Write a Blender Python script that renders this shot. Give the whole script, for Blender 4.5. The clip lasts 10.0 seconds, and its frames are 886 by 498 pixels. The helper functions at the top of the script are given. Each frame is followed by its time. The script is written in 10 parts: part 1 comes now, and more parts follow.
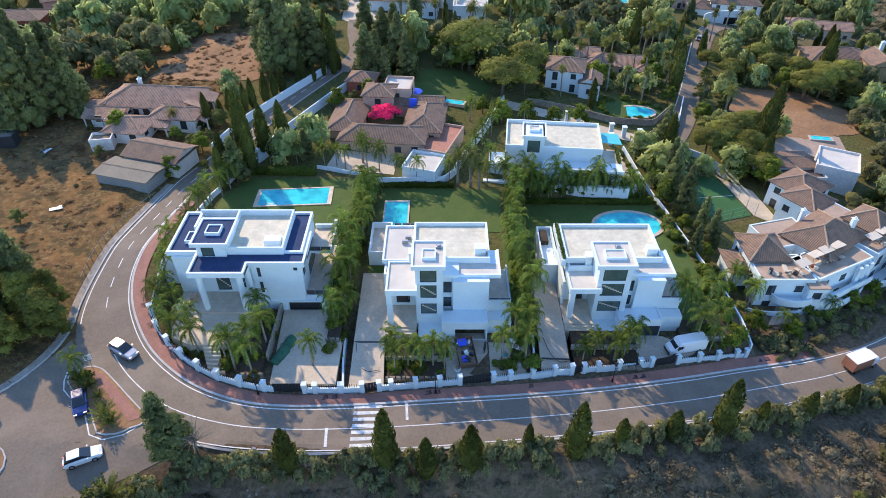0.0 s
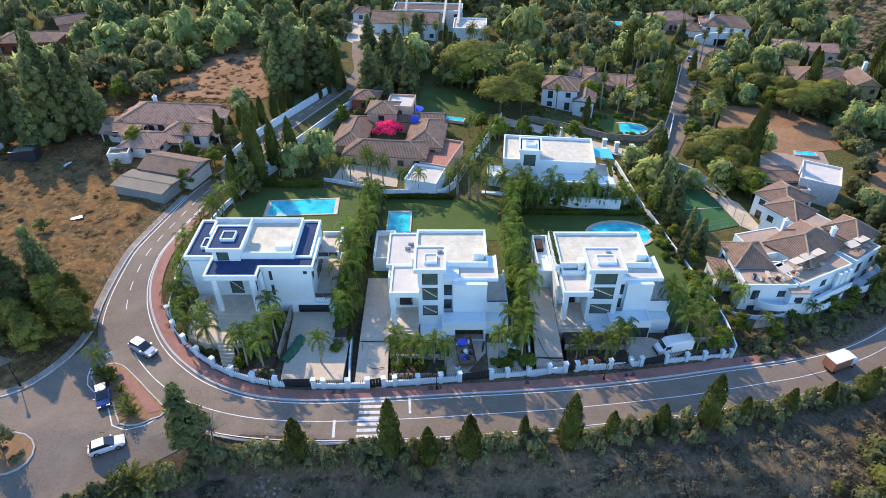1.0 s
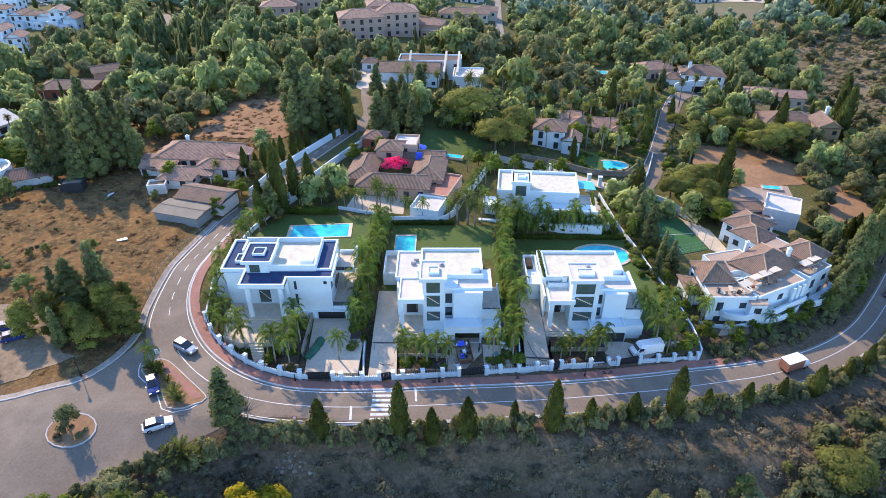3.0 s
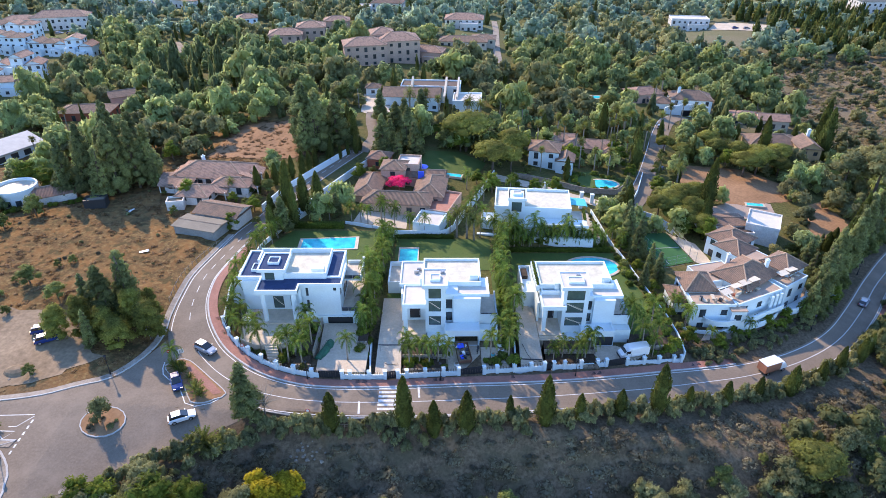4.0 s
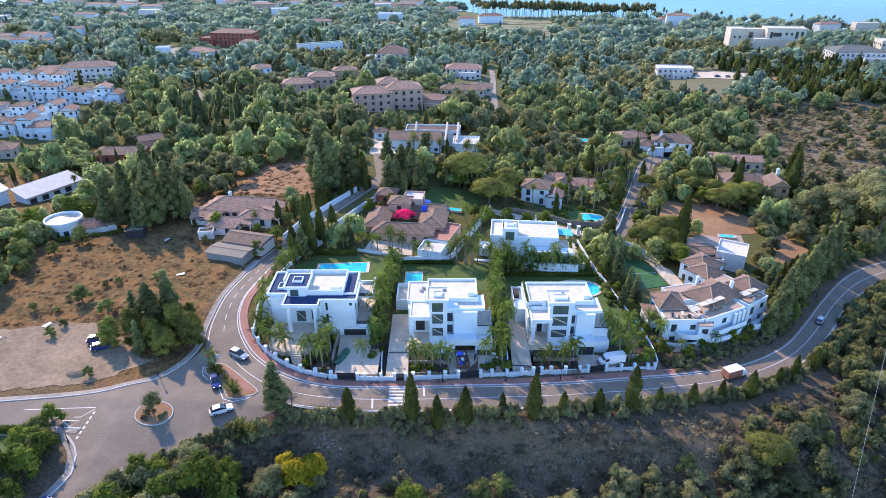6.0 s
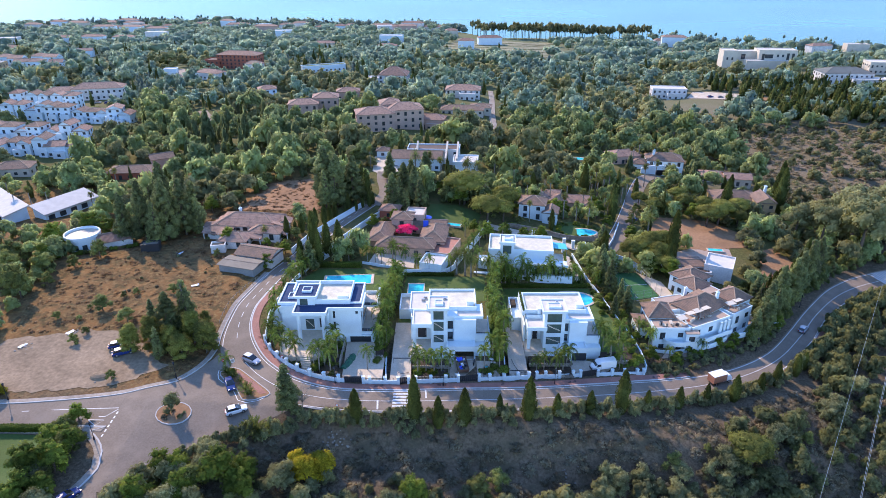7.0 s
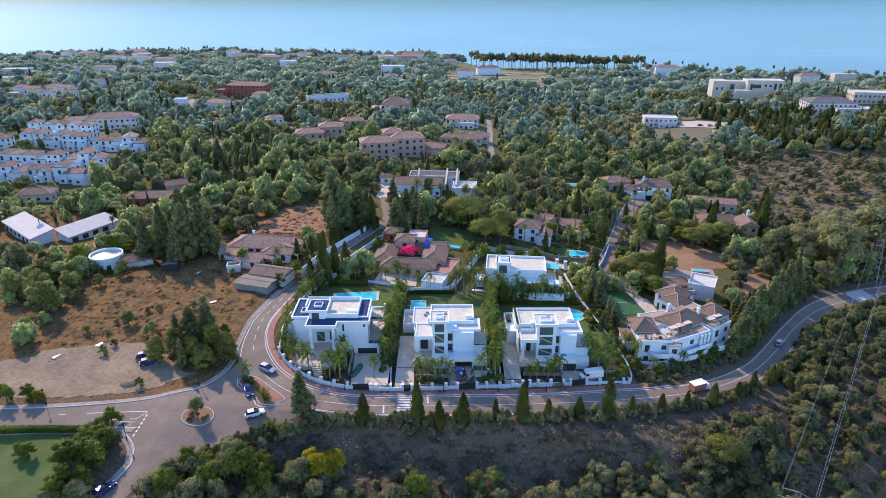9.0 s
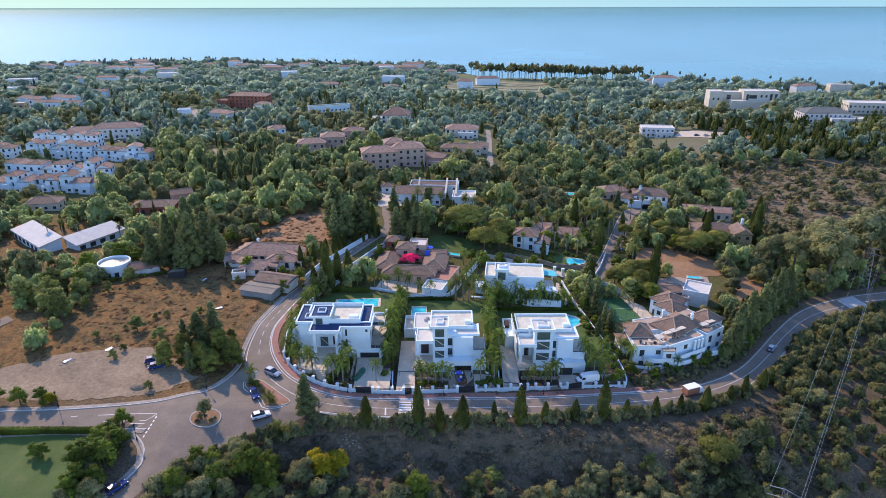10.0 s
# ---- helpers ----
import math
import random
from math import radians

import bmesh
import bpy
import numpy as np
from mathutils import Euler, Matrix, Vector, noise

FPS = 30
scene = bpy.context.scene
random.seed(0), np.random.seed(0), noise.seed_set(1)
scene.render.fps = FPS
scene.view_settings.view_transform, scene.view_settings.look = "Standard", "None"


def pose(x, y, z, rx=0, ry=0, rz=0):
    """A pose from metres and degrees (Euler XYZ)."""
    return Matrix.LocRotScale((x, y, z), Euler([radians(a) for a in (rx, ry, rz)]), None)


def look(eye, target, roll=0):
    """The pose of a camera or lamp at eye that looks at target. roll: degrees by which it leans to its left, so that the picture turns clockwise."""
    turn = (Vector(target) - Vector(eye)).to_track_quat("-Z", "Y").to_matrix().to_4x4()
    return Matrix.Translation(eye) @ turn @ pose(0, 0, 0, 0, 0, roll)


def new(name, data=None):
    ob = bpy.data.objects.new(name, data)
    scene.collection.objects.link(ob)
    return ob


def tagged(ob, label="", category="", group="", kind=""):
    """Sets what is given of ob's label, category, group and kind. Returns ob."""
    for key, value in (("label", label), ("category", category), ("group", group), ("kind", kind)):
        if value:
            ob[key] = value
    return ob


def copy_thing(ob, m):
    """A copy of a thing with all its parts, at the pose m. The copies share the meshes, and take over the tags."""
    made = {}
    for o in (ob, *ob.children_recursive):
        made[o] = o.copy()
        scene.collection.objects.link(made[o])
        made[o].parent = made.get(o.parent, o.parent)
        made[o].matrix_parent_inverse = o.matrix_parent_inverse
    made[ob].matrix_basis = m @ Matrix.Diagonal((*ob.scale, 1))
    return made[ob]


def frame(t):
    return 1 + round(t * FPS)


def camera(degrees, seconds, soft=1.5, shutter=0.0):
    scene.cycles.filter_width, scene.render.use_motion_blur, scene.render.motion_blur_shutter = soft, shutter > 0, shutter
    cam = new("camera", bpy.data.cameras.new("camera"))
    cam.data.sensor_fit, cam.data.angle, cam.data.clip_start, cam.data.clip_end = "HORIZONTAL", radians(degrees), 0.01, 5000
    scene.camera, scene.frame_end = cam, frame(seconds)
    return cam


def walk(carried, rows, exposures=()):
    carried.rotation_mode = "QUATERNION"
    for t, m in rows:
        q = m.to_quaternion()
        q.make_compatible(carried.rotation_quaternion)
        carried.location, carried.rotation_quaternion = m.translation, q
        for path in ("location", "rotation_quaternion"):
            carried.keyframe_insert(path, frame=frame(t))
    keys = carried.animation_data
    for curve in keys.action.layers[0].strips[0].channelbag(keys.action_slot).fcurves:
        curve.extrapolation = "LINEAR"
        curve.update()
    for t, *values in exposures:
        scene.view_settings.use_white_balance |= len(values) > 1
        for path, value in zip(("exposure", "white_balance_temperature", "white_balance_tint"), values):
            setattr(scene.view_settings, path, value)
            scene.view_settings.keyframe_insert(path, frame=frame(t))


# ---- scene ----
cam = camera(70.1, 10.0, soft=0.65)
METRES, EYE, TILT, LEAN, TURN = 78.0, 67.0, -39.0, 0.0, 0.0
ROWS = [
    (0.0, 0.0, 0.0, 0.0, 0.0, 0.0, -0.0),
    (0.5, -0.0006, -0.0356, -0.0127, -0.01, 0.85, -0.01),
    (1.0, -0.0016, -0.0738, -0.0285, -0.01, 1.78, -0.0),
    (1.5, -0.0023, -0.116, -0.0443, -0.02, 2.71, -0.01),
    (2.0, -0.0028, -0.1618, -0.0624, -0.01, 3.72, -0.02),
    (2.5, -0.0036, -0.2117, -0.0822, -0.0, 4.75, -0.01),
    (4.0, -0.0069, -0.3771, -0.1507, -0.01, 7.96, 0.01),
    (4.5, -0.0078, -0.4335, -0.1739, -0.0, 8.97, 0.02),
    (5.0, -0.0084, -0.4899, -0.1972, 0.01, 9.94, 0.02),
    (5.5, -0.0094, -0.5463, -0.2206, 0.02, 10.87, 0.03),
    (7.0, -0.0119, -0.71, -0.286, 0.05, 13.42, 0.06),
    (7.5, -0.0123, -0.756, -0.3043, 0.06, 14.12, 0.05),
    (8.0, -0.0129, -0.7978, -0.321, 0.06, 14.74, 0.06),
    (8.5, -0.0135, -0.8355, -0.3357, 0.05, 15.28, 0.09),
    (9.0, -0.0138, -0.8697, -0.3488, 0.04, 15.75, 0.1),
    (9.5, -0.0142, -0.9004, -0.3606, 0.03, 16.19, 0.1),
    (10.0, -0.0146, -0.9283, -0.3713, 0.03, 16.56, 0.11),
]
walk(cam, [(t, pose(0, 0, EYE, TILT, LEAN, TURN) @ pose(METRES * x, METRES * y, METRES * z, 90 + pitch, roll, yaw)) for t, x, y, z, yaw, pitch, roll in ROWS], [(0.0, 1.24, 7800.0, 13.0), (3.0, 1.48, 7700.0, 16.0), (5.5, 1.52, 7350.0, 19.0), (7.0, 1.40, 7150.0, 21.0), (8.5, 1.20, 7450.0, 22.0), (10.0, 1.08, 7550.0, 22.0)])

# ---- world, sun, exposure ----
SUN_AZ, SUN_EL = -36.0, 36.0          # degrees: from +y towards +x, and above the horizon
world = bpy.data.worlds.new("sky")
scene.world = world
world.use_nodes = True
wn, wl = world.node_tree.nodes, world.node_tree.links
wn.clear()
sky = wn.new("ShaderNodeTexSky")
sky.sky_type, sky.sun_disc = "NISHITA", False
sky.sun_elevation, sky.sun_rotation = radians(SUN_EL), radians(SUN_AZ)
sky.air_density, sky.dust_density, sky.ozone_density, sky.altitude = 1.15, 0.1, 5.0, 100
sky_bg = wn.new("ShaderNodeBackground")
sky_bg.inputs["Strength"].default_value = 0.15
sky_out = wn.new("ShaderNodeOutputWorld")
sky_tint = wn.new("ShaderNodeMix")        # a clear, deep blue sky
sky_tint.data_type, sky_tint.blend_type = "RGBA", "MULTIPLY"
sky_tint.inputs[0].default_value = 1.0
sky_tint.inputs[7].default_value = (0.77, 0.97, 1.2, 1)
wl.new(sky.outputs[0], sky_tint.inputs[6])
wl.new(sky_tint.outputs[2], sky_bg.inputs[0])
wl.new(sky_bg.outputs[0], sky_out.inputs[0])
sun_data = bpy.data.lights.new("sun", "SUN")
sun_data.energy, sun_data.angle, sun_data.color = 2.1, radians(0.55), (1.0, 0.88, 0.72)
sun = new("sun", sun_data)
sun_way = Vector((math.sin(radians(SUN_AZ)) * math.cos(radians(SUN_EL)), math.cos(radians(SUN_AZ)) * math.cos(radians(SUN_EL)), math.sin(radians(SUN_EL))))
sun.matrix_world = look(sun_way * 300, (0, 0, 0))

# ---- materials ----


class Nodes:
    """A small hand for building a node material."""

    def __init__(self, name):
        self.m = bpy.data.materials.new(name)
        self.m.use_nodes = True
        self.n, self.l = self.m.node_tree.nodes, self.m.node_tree.links
        self.p = self.n["Principled BSDF"]
        self.out = self.n["Material Output"]
        self.pos = self.n.new("ShaderNodeNewGeometry").outputs["Position"]

    def add(self, kind, **ins):
        node = self.n.new(kind)
        for k, v in ins.items():
            key = k.replace("_", " ")
            if hasattr(v, "is_linked"):
                self.l.new(v, node.inputs[key])
            else:
                node.inputs[key].default_value = v
        return node

    def noise(self, scale, detail=3.0, rough=0.55, at=None):
        return self.add("ShaderNodeTexNoise", Vector=at or self.pos, Scale=scale, Detail=detail, Roughness=rough).outputs["Fac"]

    def ramp(self, fac, lo, hi, a=0.0, b=1.0):
        node = self.add("ShaderNodeMapRange", Value=fac)
        for i, v in enumerate((lo, hi, a, b)):
            node.inputs[i + 1].default_value = v
        return node.outputs[0]

    def mix(self, fac, a, b, how="MIX"):
        node = self.n.new("ShaderNodeMix")
        node.data_type, node.blend_type = "RGBA", how
        for k, v in ((0, fac), (6, a), (7, b)):
            if hasattr(v, "is_linked"):
                self.l.new(v, node.inputs[k])
            else:
                node.inputs[k].default_value = (*v, 1) if isinstance(v, tuple) and len(v) == 3 else v
        return node.outputs[2]

    def maths(self, op, a, b=0.0):
        node = self.n.new("ShaderNodeMath")
        node.operation = op
        for k, v in ((0, a), (1, b)):
            if hasattr(v, "is_linked"):
                self.l.new(v, node.inputs[k])
            else:
                node.inputs[k].default_value = v
        return node.outputs[0]

    def bump(self, height, strength=0.4, distance=0.05):
        node = self.add("ShaderNodeBump", Height=height, Strength=strength, Distance=distance)
        self.l.new(node.outputs[0], self.p.inputs["Normal"])

    def colour(self, c):
        if hasattr(c, "is_linked"):
            self.l.new(c, self.p.inputs["Base Color"])
        else:
            self.p.inputs["Base Color"].default_value = (*c, 1)

    def set(self, **ins):
        for k, v in ins.items():
            self.p.inputs[k.replace("_", " ")].default_value = v
        return self.m


def plain(name, col, rough=0.6, var=0.12, fine=6.0, coarse=0.35, metal=0.0, relief=0.15, per_object=0.0, dist=0.02):
    """Paint, plaster, stone: one colour, stained and grained at two scales."""
    k = Nodes(name)
    a = k.ramp(k.noise(fine, 4), 0.3, 0.7, 1 - var, 1 + var * 0.5)
    b = k.ramp(k.noise(coarse, 4), 0.3, 0.7, 1 - var, 1 + var * 0.6)
    f = k.maths("MULTIPLY", a, b)
    if per_object:
        r = k.n.new("ShaderNodeObjectInfo").outputs["Random"]
        f = k.maths("MULTIPLY", f, k.ramp(r, 0, 1, 1 - per_object, 1 + per_object))
    g = k.n.new("ShaderNodeCombineColor")
    for i in range(3):
        k.l.new(f, g.inputs[i])
    k.colour(k.mix(1.0, col, g.outputs[0], "MULTIPLY"))
    if relief:
        k.bump(k.noise(fine * 2, 3), relief, dist)
    return k.set(Roughness=rough, Metallic=metal, Specular_IOR_Level=0.5 if rough < 0.8 else 0.12)


def leafy(name, dark, light, soft=0.35, rough=0.55, tree=0.25, patch=0.08, warm=0.66):
    """Leaves: each blade, each tree and each patch of a wood has its own shade; light comes through them."""
    k = Nodes(name)
    isl = k.n.new("ShaderNodeNewGeometry").outputs["Random Per Island"]
    obj = k.n.new("ShaderNodeObjectInfo").outputs["Random"]
    dark, light = ((c[0] * 1.03, c[1], c[2] * warm) for c in (dark, light))
    dark, light = tuple(dark), tuple(light)
    c = k.mix(isl, dark, light)
    big = k.ramp(k.noise(patch, 2), 0.35, 0.65)
    c = k.mix(k.maths("MULTIPLY", big, 0.6), c, (light[0] * 1.06, light[1] * 0.97, light[2] * 0.8))
    f = k.ramp(obj, 0, 1, 1 - tree, 1 + tree)
    f = k.maths("MULTIPLY", f, k.ramp(k.noise(0.19, 1), 0.35, 0.65, 0.72, 1.28))
    fine = k.noise(3.2, 3, 0.7)
    f = k.maths("MULTIPLY", f, k.ramp(fine, 0.32, 0.68, 0.7, 1.3))
    g = k.n.new("ShaderNodeCombineColor")
    for i in range(3):
        k.l.new(f, g.inputs[i])
    c = k.mix(1.0, c, g.outputs[0], "MULTIPLY")
    own = k.n.new("ShaderNodeAttribute")
    own.attribute_name = "tone"
    c = k.mix(k.ramp(own.outputs["Fac"], 0.15, 0.9, 0, 0.55), c, (light[0] * 1.12, light[1] * 0.98, light[2] * 0.75))
    c = k.mix(k.ramp(own.outputs["Fac"], -0.15, -0.9, 0, 0.6), c, (dark[0] * 0.8, dark[1] * 0.85, dark[2] * 0.95))
    k.colour(c)
    k.bump(fine, 0.45, 0.08)
    k.set(Roughness=max(rough, 0.75), Specular_IOR_Level=0.15)
    tr = k.n.new("ShaderNodeBsdfTranslucent")
    k.l.new(c, tr.inputs[0])
    ms = k.n.new("ShaderNodeMixShader")
    ms.inputs[0].default_value = soft
    k.l.new(k.p.outputs[0], ms.inputs[1])
    k.l.new(tr.outputs[0], ms.inputs[2])
    k.l.new(ms.outputs[0], k.out.inputs[0])
    return k.m


def tiled(name, col, joint, size, rough=0.6, offset=0.5, ratio=1.0, var=0.12, gap=0.02):
    """Paving in courses, with joints sunk into it."""
    k = Nodes(name)
    br = k.add("ShaderNodeTexBrick", Vector=k.pos, Scale=1.0, Color1=(*[c * (1 - var) for c in col], 1), Color2=(*[min(1, c * (1 + var)) for c in col], 1), Mortar=(*joint, 1))
    br.offset = offset
    for key, v in (("Mortar Size", gap), ("Brick Width", size * ratio), ("Row Height", size), ("Bias", 0.0), ("Mortar Smooth", 0.2)):
        br.inputs[key].default_value = v
    st = k.ramp(k.noise(0.6, 5), 0.3, 0.7, 0.82, 1.08)
    g = k.n.new("ShaderNodeCombineColor")
    for i in range(3):
        k.l.new(st, g.inputs[i])
    k.colour(k.mix(1.0, br.outputs["Color"], g.outputs[0], "MULTIPLY"))
    k.bump(k.maths("SUBTRACT", 1.0, br.outputs["Fac"]), 0.3, 0.01)
    return k.set(Roughness=rough)


def roof_tiles(name, col, col2, size=0.32):
    """Barrel tiles: ribs down the slope and stepped courses, weathered, with the colour darkened in the channels
    between ribs.
    """
    k = Nodes(name)
    uv = k.n.new("ShaderNodeUVMap").outputs[0]
    sep = k.n.new("ShaderNodeSeparateXYZ")
    k.l.new(uv, sep.inputs[0])
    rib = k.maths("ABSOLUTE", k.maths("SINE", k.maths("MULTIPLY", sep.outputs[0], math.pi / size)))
    row = k.maths("FRACT", k.maths("MULTIPLY", sep.outputs[1], 1 / 0.4))
    n1, n2 = k.noise(9, 3), k.noise(0.8, 5)
    c = k.mix(k.ramp(n1, 0.35, 0.65), col, col2)
    c = k.mix(k.ramp(n2, 0.46, 0.68, 0, 0.65), c, (0.12, 0.09, 0.07))
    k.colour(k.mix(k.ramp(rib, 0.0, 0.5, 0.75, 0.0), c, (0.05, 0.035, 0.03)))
    k.bump(k.maths("ADD", rib, k.maths("MULTIPLY", row, 0.4)), 0.8, 0.08)
    return k.set(Roughness=0.85)


WHITE = plain("white_render", (0.67, 0.775, 0.80), 0.7, 0.05, 4, 0.25, relief=0.08)
OLDWHITE = plain("weathered_white_render", (0.72, 0.69, 0.64), 0.8, 0.16, 3, 0.3)
OCHRE = plain("ochre_render", (0.52, 0.36, 0.20), 0.8, 0.12, 3, 0.3)
PINKISH = plain("pink_render", (0.56, 0.38, 0.29), 0.8, 0.12, 3, 0.3)
BEIGE = plain("beige_render", (0.62, 0.54, 0.43), 0.8, 0.1, 3, 0.3)
REDWALL = plain("red_render", (0.42, 0.13, 0.08), 0.8, 0.12, 3, 0.3)
ROOFSTONE = tiled("cream_roof_paving", (0.60, 0.555, 0.435), (0.52, 0.475, 0.375), 0.6, 0.75, var=0.06)
ROOFPALE = plain("pale_roof_gravel", (0.60, 0.56, 0.50), 0.85, 0.1, 14, 0.5, relief=0.3)
ROOFBLUE = plain("slate_blue_roof_gravel", (0.032, 0.062, 0.135), 0.8, 0.2, 12, 0.6, relief=0.4)
STONEFLOOR = tiled("stone_paving", (0.58, 0.48, 0.37), (0.49, 0.405, 0.31), 0.8, 0.55, var=0.06)
DRIVE = plain("pale_concrete_drive", (0.56, 0.46, 0.35), 0.75, 0.14, 3, 0.3)
REDPAVE = tiled("red_brick_paving", (0.36, 0.15, 0.11), (0.27, 0.15, 0.12), 0.12, 0.8, ratio=2.0, gap=0.008)
KERB = plain("concrete_kerb", (0.52, 0.50, 0.47), 0.8, 0.15, 5, 0.7)
PAINT = plain("road_paint", (0.72, 0.72, 0.70), 0.6, 0.2, 4, 1.2)
BLACKSTEEL = plain("black_steel", (0.012, 0.014, 0.02), 0.4, 0.1, metal=0.2)
WESTPAVE = plain("dusty_concrete_pavement", (0.36, 0.30, 0.24), 0.85, 0.25, 2.5, 0.5)
GREYSTEEL = plain("galvanised_steel", (0.42, 0.43, 0.44), 0.4, 0.15, metal=0.8)
FRAMEDARK = plain("dark_frame", (0.03, 0.032, 0.036), 0.45, 0.1)
WOODDOOR = plain("dark_door", (0.03, 0.03, 0.036), 0.45, 0.15)
BARK = plain("bark", (0.16, 0.12, 0.09), 0.9, 0.3, 8, 1.5, relief=0.6)
PALMBARK = plain("grey_palm_bark", (0.30, 0.26, 0.21), 0.9, 0.25, 9, 2, relief=0.6)
ROCKSTONE = plain("rough_field_stone", (0.30, 0.26, 0.21), 0.9, 0.3, 2.5, 0.6, relief=0.8, per_object=0.25, dist=0.08)
SOILBED = plain("dark_planting_soil", (0.085, 0.062, 0.045), 0.95, 0.3, 5, 0.8, relief=0.6, dist=0.06)
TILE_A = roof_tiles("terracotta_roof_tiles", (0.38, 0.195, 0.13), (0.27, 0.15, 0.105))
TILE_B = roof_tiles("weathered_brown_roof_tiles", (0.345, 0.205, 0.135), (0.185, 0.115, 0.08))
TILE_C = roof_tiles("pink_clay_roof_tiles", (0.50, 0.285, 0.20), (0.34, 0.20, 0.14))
RIDGE = plain("mortared_ridge_tiles", (0.40, 0.28, 0.20), 0.85, 0.25, 5, 0.8)
TILEFLOOR = tiled("terracotta_terrace", (0.42, 0.17, 0.11), (0.34, 0.15, 0.1), 0.4, 0.7, gap=0.01)
DECKBROWN = plain("brown_terrace_tile", (0.42, 0.30, 0.22), 0.75, 0.15, 4, 0.4)
BLUECLOTH = plain("blue_fabric", (0.012, 0.10, 0.72), 0.7, 0.1)
TEALCLOTH = plain("turquoise_shade_sail", (0.03, 0.50, 0.55), 0.7, 0.1)
GREENNET = plain("green_fabric", (0.015, 0.13, 0.075), 0.7, 0.2, 5, 1.0, relief=0.5)
TURF = plain("artificial_turf", (0.05, 0.15, 0.06), 0.9, 0.12)
METALROOF = plain("pale_sheet_roof", (0.26, 0.225, 0.175), 0.9, 0.1, 2, 0.3)
CLAYPATH = plain("bare_orange_earth", (0.34, 0.192, 0.104), 0.95, 0.22, 1.5, 0.12, relief=0.5, dist=0.06)
DUST = plain("compacted_dusty_earth", (0.310, 0.225, 0.148), 0.95, 0.25, 1.2, 0.15, relief=0.5, dist=0.05)
RUBBERB = plain("black_rubber", (0.018, 0.018, 0.018), 0.8, 0.1)
CHROME = plain("alloy", (0.5, 0.5, 0.52), 0.5, 0.05, metal=0.9)
CARWHITE = plain("white_car_paint", (0.80, 0.80, 0.79), 0.25, 0.03, relief=0)
CARBLUE = plain("dark_blue_car_paint", (0.015, 0.04, 0.16), 0.2, 0.05, relief=0)
CARSILVER = plain("silver_car_paint", (0.42, 0.44, 0.47), 0.28, 0.04, metal=0.5, relief=0)
ORANGECLOTH = plain("rust_coloured_truck_panel", (0.42, 0.17, 0.10), 0.6, 0.2)
SHEDGREY = plain("grey_sheet_wall", (0.33, 0.34, 0.33), 0.6, 0.15, 3, 0.4, metal=0.2)
LAMPRED = plain("red_lamp", (0.45, 0.02, 0.015), 0.3, 0.05, relief=0)


def glassy(name, col, rough=0.05):
    k = Nodes(name)
    k.colour(k.mix(k.ramp(k.noise(0.5, 2), 0.3, 0.7), col, tuple(c * 1.7 for c in col)))
    k.bump(k.noise(0.4, 1), 0.05, 0.02)
    return k.set(Roughness=rough, Specular_IOR_Level=0.9)


GLASS = glassy("window_glass", (0.03, 0.04, 0.045))
GLASSGREEN = glassy("tinted_stair_glass", (0.055, 0.085, 0.075))
CARGLASS = glassy("car_glass", (0.012, 0.014, 0.016))
RAILGLASS = glassy("smoked_balustrade_glass", (0.045, 0.05, 0.06))


def water(name, deep, shallow, rough, ripple, size, bands=0.0):
    k = Nodes(name)
    k.colour(k.mix(k.ramp(k.noise(size, 3), 0.35, 0.65), deep, shallow))
    n = k.noise(ripple, 3)
    k.bump(n, 0.25, 0.05)
    return k.set(Roughness=rough, IOR=1.33, Specular_IOR_Level=0.2 if rough < 0.2 else 0.13)


POOL = water("pool_water", (0.002, 0.40, 0.47), (0.010, 0.62, 0.66), 0.06, 2.2, 0.45)
SEA = water("sea_water", (0.024, 0.145, 0.175), (0.034, 0.19, 0.225), 0.25, 0.12, 0.004)

PINE = leafy("pine_needles", (0.115, 0.136, 0.052), (0.275, 0.295, 0.118), 0.55)
OAK = leafy("olive_green_leaves", (0.096, 0.124, 0.044), (0.238, 0.272, 0.105), 0.5, warm=0.85)
BROAD = leafy("fresh_green_leaves", (0.064, 0.104, 0.024), (0.182, 0.245, 0.060), 0.46)
CYPRESS = leafy("cypress_foliage", (0.046, 0.064, 0.026), (0.118, 0.142, 0.056), 0.36)
CONEEDLE = leafy("conifer_needles", (0.105, 0.140, 0.068), (0.235, 0.275, 0.130), 0.55, warm=0.9)
PALMLEAF = leafy("palm_fronds", (0.056, 0.104, 0.028), (0.180, 0.255, 0.078), 0.42)
DRYPALM = leafy("dry_palm_skirt", (0.20, 0.13, 0.06), (0.38, 0.27, 0.14), 0.4)
DATELEAF = leafy("date_palm_fronds", (0.085, 0.110, 0.045), (0.21, 0.24, 0.105), 0.45)
SCRUB = leafy("dry_scrub", (0.112, 0.106, 0.074), (0.225, 0.212, 0.152), 0.45, warm=1.0)
DRYWEED = leafy("dry_reddish_weeds", (0.150, 0.088, 0.052), (0.290, 0.190, 0.115), 0.4, warm=0.9)
GREYSCRUB = leafy("grey_olive_leaves", (0.112, 0.130, 0.066), (0.270, 0.292, 0.160), 0.5, warm=0.92)
YELLOWLEAF = leafy("yellow_green_leaves", (0.22, 0.20, 0.024), (0.50, 0.43, 0.055), 0.48)
BOUGAIN = leafy("magenta_bracts", (0.45, 0.012, 0.14), (0.85, 0.06, 0.36), 0.45)
HEDGE = leafy("hedge_leaves", (0.045, 0.078, 0.020), (0.125, 0.180, 0.045), 0.38)
WOODS = leafy("mixed_wood_leaves", (0.185, 0.252, 0.112), (0.375, 0.460, 0.215), 0.62, patch=0.035, warm=0.95)
